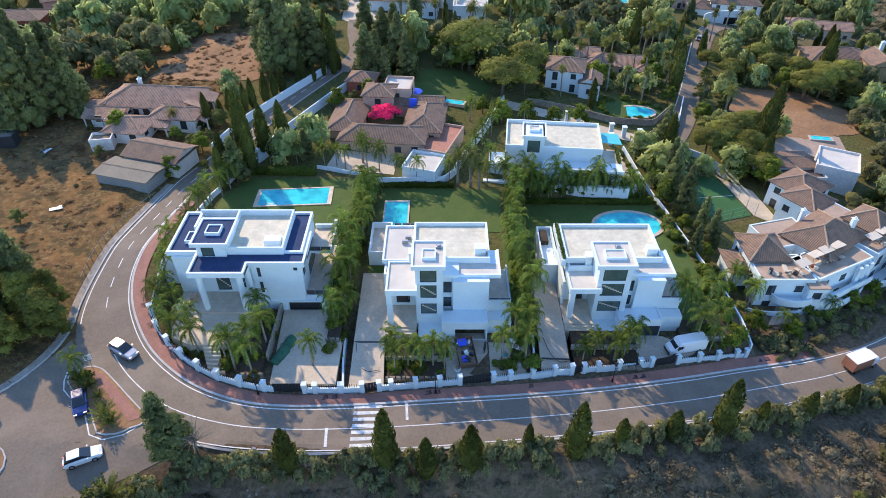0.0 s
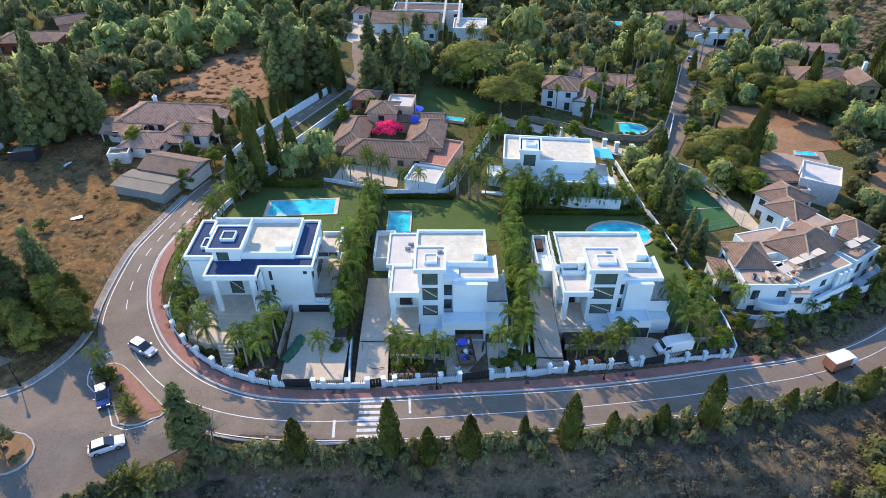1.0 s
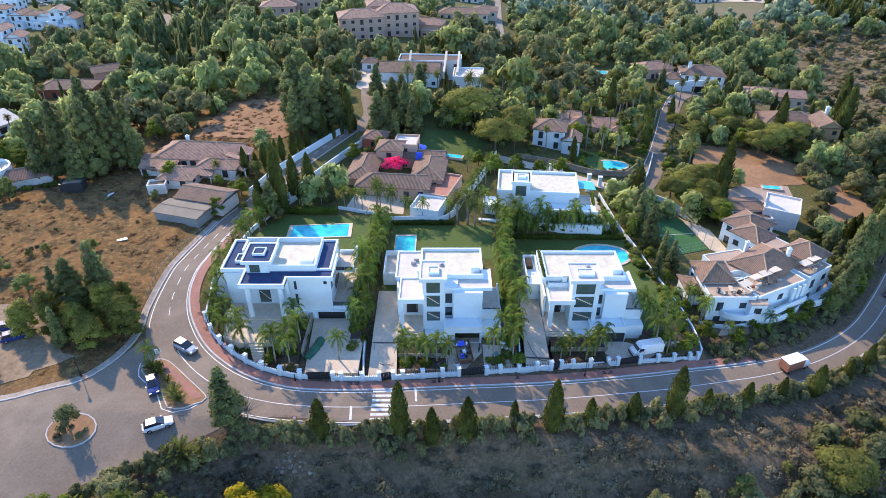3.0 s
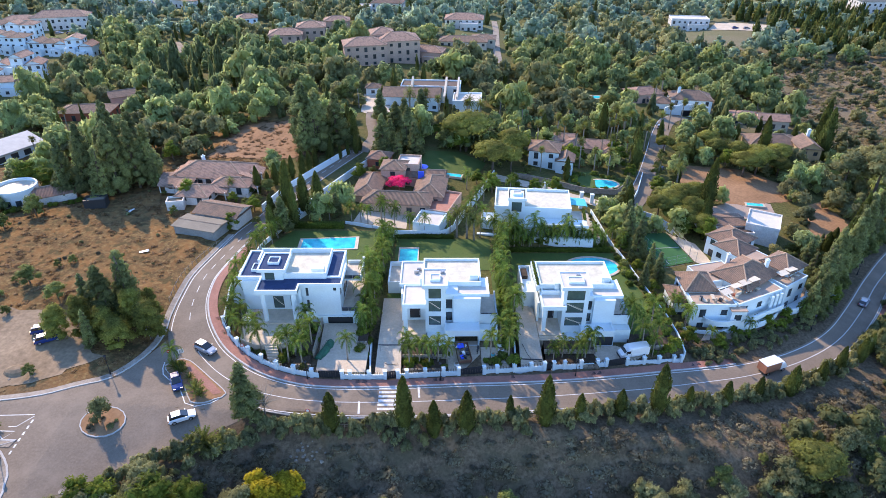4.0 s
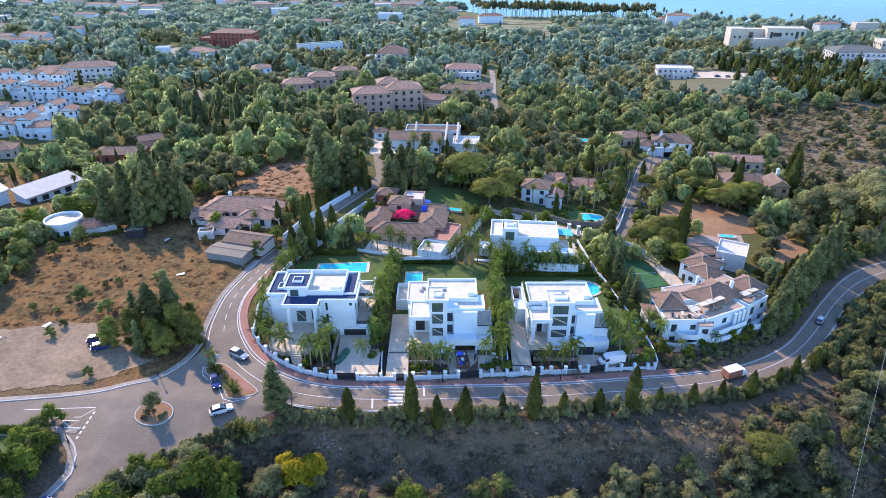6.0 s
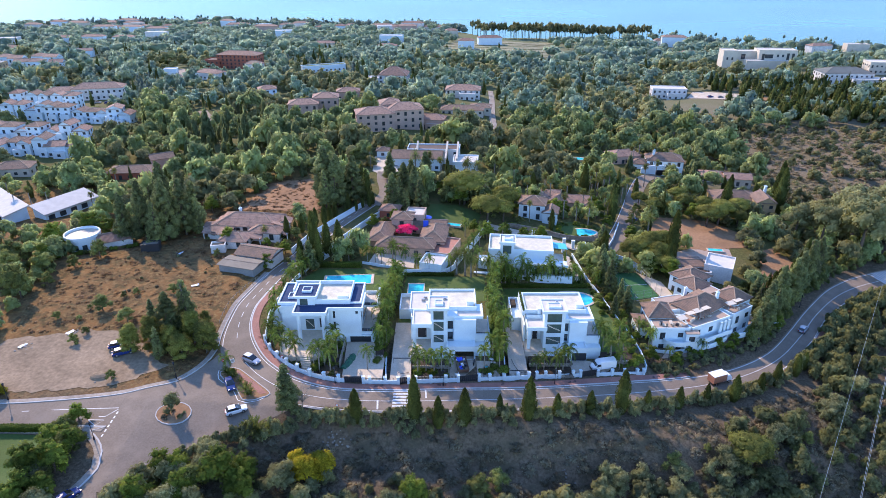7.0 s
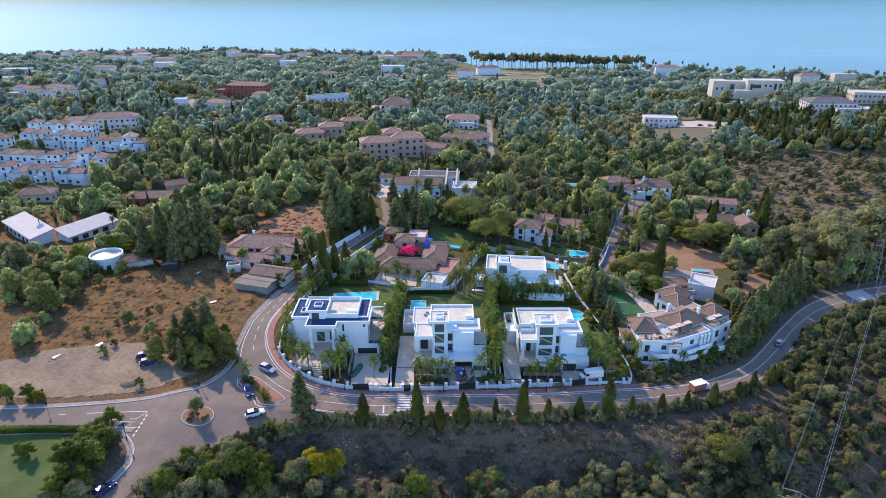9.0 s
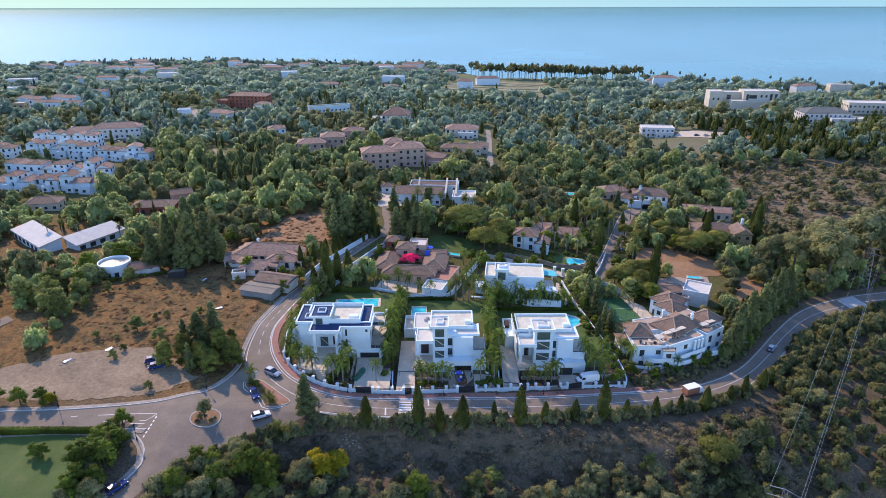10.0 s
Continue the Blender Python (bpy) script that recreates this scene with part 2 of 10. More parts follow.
# leaf colour paled and blued so that the far woods look hazed
FARWOODS = leafy("haze_tinted_wood_leaves", (0.205, 0.300, 0.225), (0.315, 0.430, 0.315), 0.62, patch=0.015, warm=1.0)


def make_ground():
    k = Nodes("ground_soil_and_scrub")
    sep = k.n.new("ShaderNodeSeparateXYZ")
    k.l.new(k.pos, sep.inputs[0])
    fine, mid, wide = k.noise(1.8, 6, 0.65), k.noise(0.22, 5), k.noise(0.03, 3)
    dry = k.mix(k.ramp(fine, 0.35, 0.68), (0.075, 0.044, 0.021), (0.205, 0.123, 0.053))
    dry = k.mix(k.ramp(mid, 0.42, 0.62), dry, (0.225, 0.114, 0.044))
    dry = k.mix(k.ramp(k.noise(1.1, 6, 0.7), 0.5, 0.66, 0, 0.8), dry, (0.290, 0.198, 0.084))
    dry = k.mix(k.ramp(k.noise(0.5, 6), 0.52, 0.62, 0, 0.8), dry, (0.075, 0.059, 0.026))
    dark = k.mix(k.ramp(fine, 0.35, 0.65), (0.084, 0.060, 0.038), (0.200, 0.146, 0.094))
    dark = k.mix(k.ramp(mid, 0.5, 0.65, 0, 0.7), dark, (0.092, 0.080, 0.048))
    green = k.mix(k.ramp(fine, 0.35, 0.65), (0.060, 0.065, 0.021), (0.145, 0.134, 0.048))
    green = k.mix(k.ramp(mid, 0.5, 0.7, 0, 0.7), green, (0.170, 0.124, 0.060))
    west = k.maths("MULTIPLY", k.ramp(sep.outputs[0], -40, -55), k.ramp(sep.outputs[1], 40, 52))
    west = k.maths("MULTIPLY", west, k.ramp(sep.outputs[1], 190, 165))
    side = k.maths("MULTIPLY", k.maths("MAXIMUM", k.maths("SUBTRACT", sep.outputs[0], 40.0), 0.0), 0.8)
    c = k.mix(k.ramp(k.maths("SUBTRACT", sep.outputs[1], side), 62, 75), dark, green)
    c = k.mix(west, c, dry)
    east = k.maths("MULTIPLY", k.ramp(sep.outputs[0], 95, 130), k.ramp(sep.outputs[1], 150, 230))
    hill = k.mix(k.ramp(fine, 0.35, 0.65), (0.145, 0.108, 0.074), (0.270, 0.204, 0.142))
    c = k.mix(k.maths("MULTIPLY", east, k.ramp(wide, 0.4, 0.55, 0.5, 0.95)), c, hill)
    c = k.mix(k.ramp(sep.outputs[1], 260, 480, 0, 0.75), c, (0.165, 0.183, 0.092))
    k.colour(c)
    k.bump(k.maths("ADD", fine, mid), 0.6, 0.25)
    return k.set(Roughness=0.95, Specular_IOR_Level=0.1)


def make_lawn():
    k = Nodes("mown_lawn")
    c = k.mix(k.ramp(k.noise(5, 5, 0.7), 0.3, 0.7), (0.030, 0.066, 0.009), (0.076, 0.134, 0.020))
    c = k.mix(k.ramp(k.noise(0.3, 4), 0.45, 0.7, 0, 0.6), c, (0.095, 0.122, 0.025))
    k.colour(c)
    k.bump(k.noise(14, 3), 0.5, 0.05)
    return k.set(Roughness=0.9)


def make_asphalt():
    k = Nodes("worn_asphalt")
    c = k.mix(k.ramp(k.noise(3, 6, 0.7), 0.3, 0.7), (0.170, 0.132, 0.098), (0.250, 0.195, 0.148))
    c = k.mix(k.ramp(k.noise(0.25, 5), 0.45, 0.7, 0, 0.7), c, (0.285, 0.225, 0.170))
    k.colour(c)
    k.bump(k.noise(25, 2), 0.3, 0.01)
    return k.set(Roughness=0.85, Specular_IOR_Level=0.25)


GROUND, LAWN, ASPHALT = make_ground(), make_lawn(), make_asphalt()
# haze put into the needle colour: lighter and bluer than CONEEDLE
FARDARK = leafy("haze_tinted_conifer_needles", (0.160, 0.235, 0.195), (0.245, 0.340, 0.275), 0.56, patch=0.02, warm=1.0)
RAVINE = leafy("ravine_tree_leaves", (0.088, 0.106, 0.050), (0.200, 0.220, 0.108), 0.5, warm=0.9)
HILLSCRUB = leafy("dry_hill_scrub", (0.210, 0.184, 0.134), (0.380, 0.335, 0.248), 0.5, patch=0.05, warm=0.9)
OLIVEWOOD = leafy("olive_brown_leaves", (0.148, 0.168, 0.086), (0.300, 0.318, 0.166), 0.56, patch=0.04, warm=0.95)

# ---- builders ----


class Build:
    """Gathers simple solids into one mesh."""

    def __init__(self):
        self.v, self.f, self.uv = [], [], {}

    def quad(self, *pts, uv=None):
        n = len(self.v)
        self.v += [tuple(p) for p in pts]
        if uv:
            self.uv[len(self.f)] = uv
        self.f.append(tuple(range(n, n + len(pts))))

    def box(self, x0, x1, y0, y1, z0, z1):
        n = len(self.v)
        self.v += [(x, y, z) for z in (z0, z1) for x, y in ((x0, y0), (x1, y0), (x1, y1), (x0, y1))]
        self.f += [(n + a, n + b, n + c, n + d) for a, b, c, d in ((3, 2, 1, 0), (4, 5, 6, 7), (0, 1, 5, 4), (1, 2, 6, 5), (2, 3, 7, 6), (3, 0, 4, 7))]
        return self

    def prism(self, poly, z0, z1):
        n, m = len(self.v), len(poly)
        self.v += [(x, y, z0) for x, y in poly] + [(x, y, z1) for x, y in poly]
        self.f += [tuple(range(n + m - 1, n - 1, -1)), tuple(range(n + m, n + 2 * m))]
        self.f += [(n + i, n + (i + 1) % m, n + m + (i + 1) % m, n + m + i) for i in range(m)]
        return self

    def ring(self, poly, inner, z0, z1):
        """A rim between two polygons of as many corners."""
        n, m = len(self.v), len(poly)
        for pts, z in ((poly, z0), (poly, z1), (inner, z1), (inner, z0)):
            self.v += [(x, y, z) for x, y in pts]
        for k in range(4):
            for i in range(m):
                j = (i + 1) % m
                self.f.append((n + k * m + i, n + k * m + j, n + (k + 1) % 4 * m + j, n + (k + 1) % 4 * m + i))
        return self

    def tube(self, path, radii, sides=8, cap=True):
        n0 = len(self.v)
        for i, (p, r) in enumerate(zip(path, radii)):
            a, b = Vector(path[max(0, i - 1)]), Vector(path[min(len(path) - 1, i + 1)])
            d = (b - a).normalized()
            u = d.cross(Vector((0, 1, 0.01)) if abs(d.y) < 0.9 else Vector((1, 0, 0))).normalized()
            w = d.cross(u)
            for s in range(sides):
                q = Vector(p) + r * (math.cos(2 * math.pi * s / sides) * u + math.sin(2 * math.pi * s / sides) * w)
                self.v.append(tuple(q))
        for i in range(len(path) - 1):
            for s in range(sides):
                t = (s + 1) % sides
                a = n0 + i * sides
                self.f.append((a + s, a + t, a + sides + t, a + sides + s))
        if cap:
            self.f.append(tuple(range(n0 + sides - 1, n0 - 1, -1)))
            k = n0 + (len(path) - 1) * sides
            self.f.append(tuple(range(k, k + sides)))
        return self

    def cyl(self, x, y, z0, z1, r, r1=None, sides=12):
        return self.tube([(x, y, z0), (x, y, z1)], [r, r if r1 is None else r1], sides)

    def wall(self, axis, at, thick, u0, u1, z0, z1, holes=()):
        """A wall along x (axis 'x', at y=at) or along y, with openings (u0, u1, z0, z1) through it."""
        us = sorted({u0, u1, *[h[i] for h in holes for i in (0, 1)]})
        zs = sorted({z0, z1, *[h[i] for h in holes for i in (2, 3)]})
        for a, b in zip(us, us[1:]):
            run = None
            for c, d in zip(zs, zs[1:]):
                um, zm = (a + b) / 2, (c + d) / 2
                if any(h[0] < um < h[1] and h[2] < zm < h[3] for h in holes):
                    if run:
                        self._slab(axis, at, thick, a, b, *run)
                    run = None
                else:
                    run = (run[0], d) if run else (c, d)
            if run:
                self._slab(axis, at, thick, a, b, *run)
        return self

    def _slab(self, axis, at, thick, a, b, c, d):
        lo, hi = min(at, at + thick), max(at, at + thick)
        if axis == "x":
            self.box(a, b, lo, hi, c, d)
        else:
            self.box(lo, hi, a, b, c, d)

    def mesh(self, name, material, smooth=False):
        me = bpy.data.meshes.new(name)
        me.from_pydata(self.v, [], self.f)
        if self.uv:
            layer = me.uv_layers.new(name="UVMap")
            for fi, uv in self.uv.items():
                for li, c in zip(me.polygons[fi].loop_indices, uv):
                    layer.data[li].uv = c
        me.materials.append(material)
        if smooth:
            me.shade_smooth()
        return me


def part(name, b, material, parent, label="", smooth=False):
    ob = new(name, b.mesh(name, material, smooth) if isinstance(b, Build) else b)
    ob.parent = parent
    if label:
        tagged(ob, label)
    return ob


def thing(name, label, category, x=0.0, y=0.0, z=0.0, rz=0.0, group="", kind=""):
    ob = new(name)
    ob.empty_display_size = 0.3
    ob.matrix_world = pose(x, y, z, 0, 0, rz)
    return tagged(ob, label, category, group, kind)


def solid(name, b, material, label, category, group="", kind="", smooth=False):
    return tagged(new(name, b.mesh(name, material, smooth)), label, category, group, kind)


# ---- the lie of the land ----
YS = (20, 36, 44, 58, 78, 105, 145, 250, 450, 620, 1000)
XS = (-120, -60, -38, -22, 5, 32, 48, 95, 140, 270)
ZROWS = "-1 0 -4.1 -9 -11.5 -15.5 -17.5 -24 -27 -30 / 0 2.2 -0.5 -5 -8.2 -12.2 -14.5 -20.5 -25.5 -28 / 1.5 3 1.4 0.3 -2.2 -5.6 -8.2 -15.5 -22 -26 / 2 3.2 1.6 0.5 -1.8 -5.2 -7.8 -13 -19 -24 / 3 5 3.8 3 0.2 -3.2 -6.8 -11 -17 -22 / 4 4.5 3.6 3 0.2 -2.2 -5.5 -9 -15 -20 / 1 5.8 4.8 4 1.5 -2.5 -4.5 -8 -12 -16 / -2 3 3.6 4 1 -3 -5 -9 -13 -10 / -3 -5 -5.6 -6 -8 -10 -12 -16 -17 -3 / -12 -14 -14.6 -15 -15 -16 -17 -19 -22 -26 / -34 -34 -34 -34 -34 -34 -34 -34 -34 -34"
ZS = np.array([[float(v) for v in row.split()] for row in ZROWS.split("/")])
SEA_LEVEL = -40.0
WALL_X = (-42, -39.4, -35, -30.4, -25.5, -21.7, -13.3, -3.7, 6.7, 18, 30.7, 46.7)
WALL_Y = (65, 61.0, 57.1, 54.4, 53.0, 52.6, 53.0, 54.5, 56.2, 58.8, 61.3, 65.2)


def step(t, a, b):
    t = min(max((t - a) / (b - a), 0.0), 1.0)
    return t * t * (3 - 2 * t)


def land(x, y):
    i = min(max(int(np.searchsorted(XS, x)) - 1, 0), len(XS) - 2)
    j = min(max(int(np.searchsorted(YS, y)) - 1, 0), len(YS) - 2)
    u = min(max((x - XS[i]) / (XS[i + 1] - XS[i]), 0), 1)
    v = min(max((y - YS[j]) / (YS[j + 1] - YS[j]), 0), 1)
    return float((ZS[j, i] * (1 - u) + ZS[j, i + 1] * u) * (1 - v) + (ZS[j + 1, i] * (1 - u) + ZS[j + 1, i + 1] * u) * v)


COAST_X = (-900, -586, -396, -234, -30, 20, 55, 235, 290, 351, 484, 650, 1000)
COAST_Y = (1040, 1060, 1085, 1060, 1030, 960, 862, 836, 850, 800, 730, 700, 680)


def coast(x):
    return float(np.interp(x, COAST_X, COAST_Y)) + 8 * math.sin(x / 90) + 5 * math.sin(x / 31 + 1)


def front_y(x):
    return float(np.interp(x, WALL_X, WALL_Y))


def east_x(y):
    return float(np.interp(y, (65, 69, 82.5, 95.7, 126), (47.0, 47.0, 44.7, 42.4, 40.3)))


def lot_level(x, y):
    a, b = step(x, -15.0, -13.6), step(x, 12.4, 14.0)
    lawn = 3.2 + (0.6 - 3.2) * a + (-3.2 - 0.6) * b
    front = 0.6 + (-1.5 - 0.6) * a + (-4.9 + 1.5) * b
    vy = 67.5 + (63.6 - 67.5) * a + (67.2 - 63.6) * b
    f = step(y, vy + 0.5, vy + 6.5)
    return front + (lawn - front) * f


def ground(x, y, rough=True):
    z = land(x, y)
    if 50 < y < 103 and -44 < x < 49:
        w = step(y, front_y(x) - 0.1, front_y(x) + 0.8) * (1 - step(y, 100.2, 102.5)) * step(x, -43.5, -41) * (1 - step(x, east_x(y) - 0.2, east_x(y) + 1.2))
        z += (lot_level(x, y) - z) * w
        rough = rough and w < 0.5
    if y > 300:
        z += (SEA_LEVEL - 6 - z) * step(y, coast(x) - 15, coast(x) + 60)
    if rough and y > 148:
        z += 2.2 * noise.noise((x / 45, y / 45, 3.1)) * step(y, 150, 220)
    if y < 43:
        z += 0.9 * noise.noise((x / 6, y / 6, 0.5)) * (1 - step(y, 34, 43)) * step(abs(x + 60), 4, 20)
    if x < -55 and 62 < y < 170:
        z += 0.7 * noise.noise((x / 9, y / 9, 7.7)) * step(y, 64, 76) * (1 - step(y, 92, 100) * step(x, -75, -66))
    return z


def steps(*legs):
    out = []
    for a, b, d in legs:
        n = max(1, round((b - a) / d))
        out += [a + (b - a) * i / n for i in range(n)]
    return out + [legs[-1][1]]


GX = steps((-1500, -600, 90), (-600, -250, 25), (-250, -125, 7), (-125, -62, 2.2), (-62, 62, 1.1), (62, 125, 2.2), (125, 250, 7), (250, 600, 25), (600, 1500, 90))
GY = steps((-160, 12, 14), (12, 110, 1.1), (110, 165, 2.2), (165, 300, 6), (300, 600, 15), (600, 1500, 20))


def make_terrain():
    nx, ny = len(GX), len(GY)
    v = [(x, y, ground(x, y)) for y in GY for x in GX]
    f = [(j * nx + i, j * nx + i + 1, (j + 1) * nx + i + 1, (j + 1) * nx + i) for j in range(ny - 1) for i in range(nx - 1)]
    me = bpy.data.meshes.new("ground")
    me.from_pydata(v, [], f)
    me.materials.append(GROUND)
    me.shade_smooth()
    tagged(new("ground", me), "dry brown earth and scrub falling away to the coast", "ground", kind="structure")
    return np.array([p[2] for p in v]).reshape(ny, nx)


GZ = make_terrain()
GXA, GYA = np.array(GX), np.array(GY)


def top(x, y):
    """The height of the ground sheet as it is meshed."""
    i = min(max(int(np.searchsorted(GXA, x)) - 1, 0), len(GX) - 2)
    j = min(max(int(np.searchsorted(GYA, y)) - 1, 0), len(GY) - 2)
    u, v = (x - GX[i]) / (GX[i + 1] - GX[i]), (y - GY[j]) / (GY[j + 1] - GY[j])
    u, v = min(max(u, 0), 1), min(max(v, 0), 1)
    return float((GZ[j, i] * (1 - u) + GZ[j, i + 1] * u) * (1 - v) + (GZ[j + 1, i] * (1 - u) + GZ[j + 1, i + 1] * u) * v)


_sea = Build()
_sea.quad((-4500, 500, SEA_LEVEL), (4500, 500, SEA_LEVEL), (4500, 4900, SEA_LEVEL), (-4500, 4900, SEA_LEVEL))
solid("water", _sea, SEA, "calm blue sea reaching to the horizon", "sea", kind="structure")


def drape(poly, dz, size=2.0):
    """A polygon laid over the ground, cut small enough to follow it."""
    bm = bmesh.new()
    face = bm.faces.new([bm.verts.new((x, y, 0)) for x, y in poly])
    bmesh.ops.triangulate(bm, faces=[face])
    for _ in range(9):
        long = [e for e in bm.edges if e.calc_length() > size]
        if not long:
            break
        bmesh.ops.subdivide_edges(bm, edges=long, cuts=1)
        bmesh.ops.triangulate(bm, faces=[f for f in bm.faces if len(f.verts) > 3])
    for p in bm.verts:
        p.co.z = top(p.co.x, p.co.y) + dz
    for f in bm.faces:
        if f.normal.z < 0:
            f.normal_flip()
    bm.normal_update()
    me = bpy.data.meshes.new("patch")
    bm.to_mesh(me)
    bm.free()
    return me


TAKEN, TAKEN_LINES, TAKEN_SPOTS = [], [], []   # where no wild tree stands


def ragged(poly, amp=0.8, step_=1.6, seed=1):
    """An outline with worn, uneven edges."""
    r = random.Random(seed)
    out = []
    for (xa, ya), (xb, yb) in zip(poly, poly[1:] + poly[:1]):
        n = max(1, int(math.hypot(xb - xa, yb - ya) / step_))
        for i in range(n):
            k = i / n
            out.append((xa + (xb - xa) * k + r.uniform(-amp, amp), ya + (yb - ya) * k + r.uniform(-amp, amp)))
    return out


def patch(name, poly, dz, material, label, category, size=2.0, kind="structure"):
    TAKEN.append(poly)
    me = drape(poly, dz, size)
    me.materials.append(material)
    return tagged(new(name, me), label, category, kind=kind)


def spline(pts, every=1.5):
    """A smooth line through points, with a corner about every so many metres."""
    p = [Vector(q) for q in pts]
    p = [2 * p[0] - p[1]] + p + [2 * p[-1] - p[-2]]
    out = []
    for a, b, c, d in zip(p, p[1:], p[2:], p[3:]):
        n = max(1, int((c - b).length / every))
        for i in range(n):
            t = i / n
            out.append(0.5 * (2 * b + (c - a) * t + (2 * a - 5 * b + 4 * c - d) * t * t + (3 * b - a - 3 * c + d) * t ** 3))
    return out + [p[-2]]


def level_line(pts):
    return [Vector((q.x, q.y, top(q.x, q.y))) for q in pts]


def ribbon(left, right, dz, b=None, cross=4, thick=0.0):
    """A strip between two lines of as many points, on the ground."""
    b = b or Build()
    n0 = len(b.v)
    for p, q in zip(left, right):
        for k in range(cross + 1):
            r = p.lerp(q, k / cross)
            b.v.append((r.x, r.y, top(r.x, r.y) + dz))
    w = cross + 1
    for i in range(len(left) - 1):
        for k in range(cross):
            a = n0 + i * w + k
            b.f.append((a, a + w, a + w + 1, a + 1))
    if thick:
        for k0 in (0, cross):
            for i in range(len(left) - 1):
                a, c = n0 + i * w + k0, n0 + (i + 1) * w + k0
                m = len(b.v)
                b.v += [(*b.v[a][:2], b.v[a][2] - thick), (*b.v[c][:2], b.v[c][2] - thick)]
                b.f.append((a, m, m + 1, c) if k0 else (c, m + 1, m, a))
    return b


def offset(line, d):
    """The line moved d to its left."""
    out = []
    for i, p in enumerate(line):
        a, c = line[max(0, i - 1)], line[min(len(line) - 1, i + 1)]
        t = (c - a).normalized()
        out.append(Vector((p.x - t.y * d, p.y + t.x * d)))
    return out


# ---- roads ----
KERB_IN = [(-24, 146), (-35, 122), (-40.3, 105), (-43.5, 96), (-45.5, 88), (-47, 79), (-47, 73), (-45.9, 68.4), (-44, 64.2), (-40.7, 59.4), (-36.6, 55.6), (-32, 52.7), (-26.4, 50.8), (-20.6, 50.3), (-12.1, 51), (-1.8, 52.4), (8.9, 54), (21, 56.3), (34.2, 59.4), (46.8, 63.1), (58, 66), (70, 70.5), (82, 77.8), (92.5, 88), (104, 100.4), (120, 116), (138, 127.3), (158, 133.5), (190, 138.5), (240, 141)]
KERB_OUT = [(-28.6, 147), (-39.8, 123.5), (-45.3, 106), (-48.5, 97), (-50.2, 88), (-51.8, 79), (-52.2, 72), (-52, 66), (-51, 61), (-48.3, 55.5), (-43, 49.8), (-36.5, 45.8), (-28.3, 43.9), (-20.4, 43.5), (-11.3, 44), (-0.6, 45.2), (10.5, 47), (22.5, 49.3), (36, 52.4), (49.5, 56.4), (60.7, 59.8), (73.5, 65.2), (85.8, 73.0), (97.6, 84.0), (109.5, 97.4), (125, 110.2), (143, 119.2), (161, 124.5), (192, 131), (240, 134)]


def even(line, n):
    """The line cut into n equal steps."""
    d = [0.0]
    for a, c in zip(line, line[1:]):
        d.append(d[-1] + (c - a).length)
    xs, ys = [p.x for p in line], [p.y for p in line]
    return [Vector((float(np.interp(s, d, xs)), float(np.interp(s, d, ys)))) for s in np.linspace(0, d[-1], n)]


def paired(a, b, each=5):
    """Two lines through paired points, cut in step."""
    la, lb = [], []
    for src, dst in ((a, la), (b, lb)):
        p = [Vector(q) for q in src]
        p = [2 * p[0] - p[1]] + p + [2 * p[-1] - p[-2]]
        for u, v, w, x in zip(p, p[1:], p[2:], p[3:]):
            for i in range(each):
                t = i / each
                dst.append(0.5 * (2 * v + (w - u) * t + (2 * u - 5 * v + 4 * w - x) * t * t + (3 * v - u - 3 * w + x) * t ** 3))
        dst.append(p[-2])
    return la, lb


road_in, road_out = paired(KERB_IN, KERB_OUT)
solid("road", ribbon(road_in, road_out, 0.06, cross=5), ASPHALT, "worn grey asphalt road bending round the villas", "road", kind="structure")
PLAZA = [(-150, 43), (-95, 43.2), (-81, 43.6), (-68, 45), (-61.8, 47.1), (-56.5, 49.6), (-53, 55), (-51, 59.5), (-46.5, 54), (-38, 47), (-30, 44.6), (-36, 40.5), (-42, 37), (-47.8, 33.8), (-54, 28.9), (-58, 24), (-66, 8), (-71.5, 8), (-63, 24.7), (-62.7, 29.3), (-64, 32.4), (-67.6, 36), (-72, 37.5), (-150, 37)]
patch("road_junction", PLAZA, 0.045, ASPHALT, "wide asphalt junction with side roads leaving it", "road", 1.6)


def strip(name, line, width, dz, material, label, category, thick=0.0, kind="structure", b=None):
    if name in ("road", "path"):
        TAKEN_LINES.append((line, width / 2 + 1.5))
    return solid(name, ribbon(offset(line, width / 2), offset(line, -width / 2), dz, cross=1, thick=thick), material, label, category, kind=kind)


def cut(line, keep):
    return [p for p in line if keep(p)]


# kerbs and pavement along the villas' side; the pavement is a real step up
TAKEN_LINES.append(([p.lerp(q, 0.5) for p, q in zip(road_in, road_out)], 6.5))
pave_in = [p for p in road_in if -47.2 < p.x < 60 and p.y < 92]
strip("kerb", pave_in, 0.3, 0.19, KERB, "pale concrete kerb along the brick pavement", "kerb", 0.18)
pave = ribbon(offset(pave_in, 0.15), offset(pave_in, 1.75), 0.17, cross=2, thick=0.16)
solid("pavement", pave, REDPAVE, "red brick pavement between the road and the garden wall", "pavement", kind="structure")
west_kerb = spline([(-150, 43.2), (-95, 43.4), (-81, 43.8), (-68, 45.2), (-61.8, 47.3), (-56.5, 49.8), (-53.2, 55), (-51.8, 61), (-52.3, 66), (-52.4, 72), (-52, 79), (-50.4, 88), (-48.8, 96)])
strip("kerb", west_kerb, 0.2, 0.17, KERB, "pale concrete kerb below the dry slope", "kerb", 0.16)
solid("pavement", ribbon(offset(west_kerb, 0.15), offset(west_kerb, 1.1), 0.13, cross=2, thick=0.12), WESTPAVE, "dusty concrete pavement beside the vacant plot", "pavement", kind="structure")
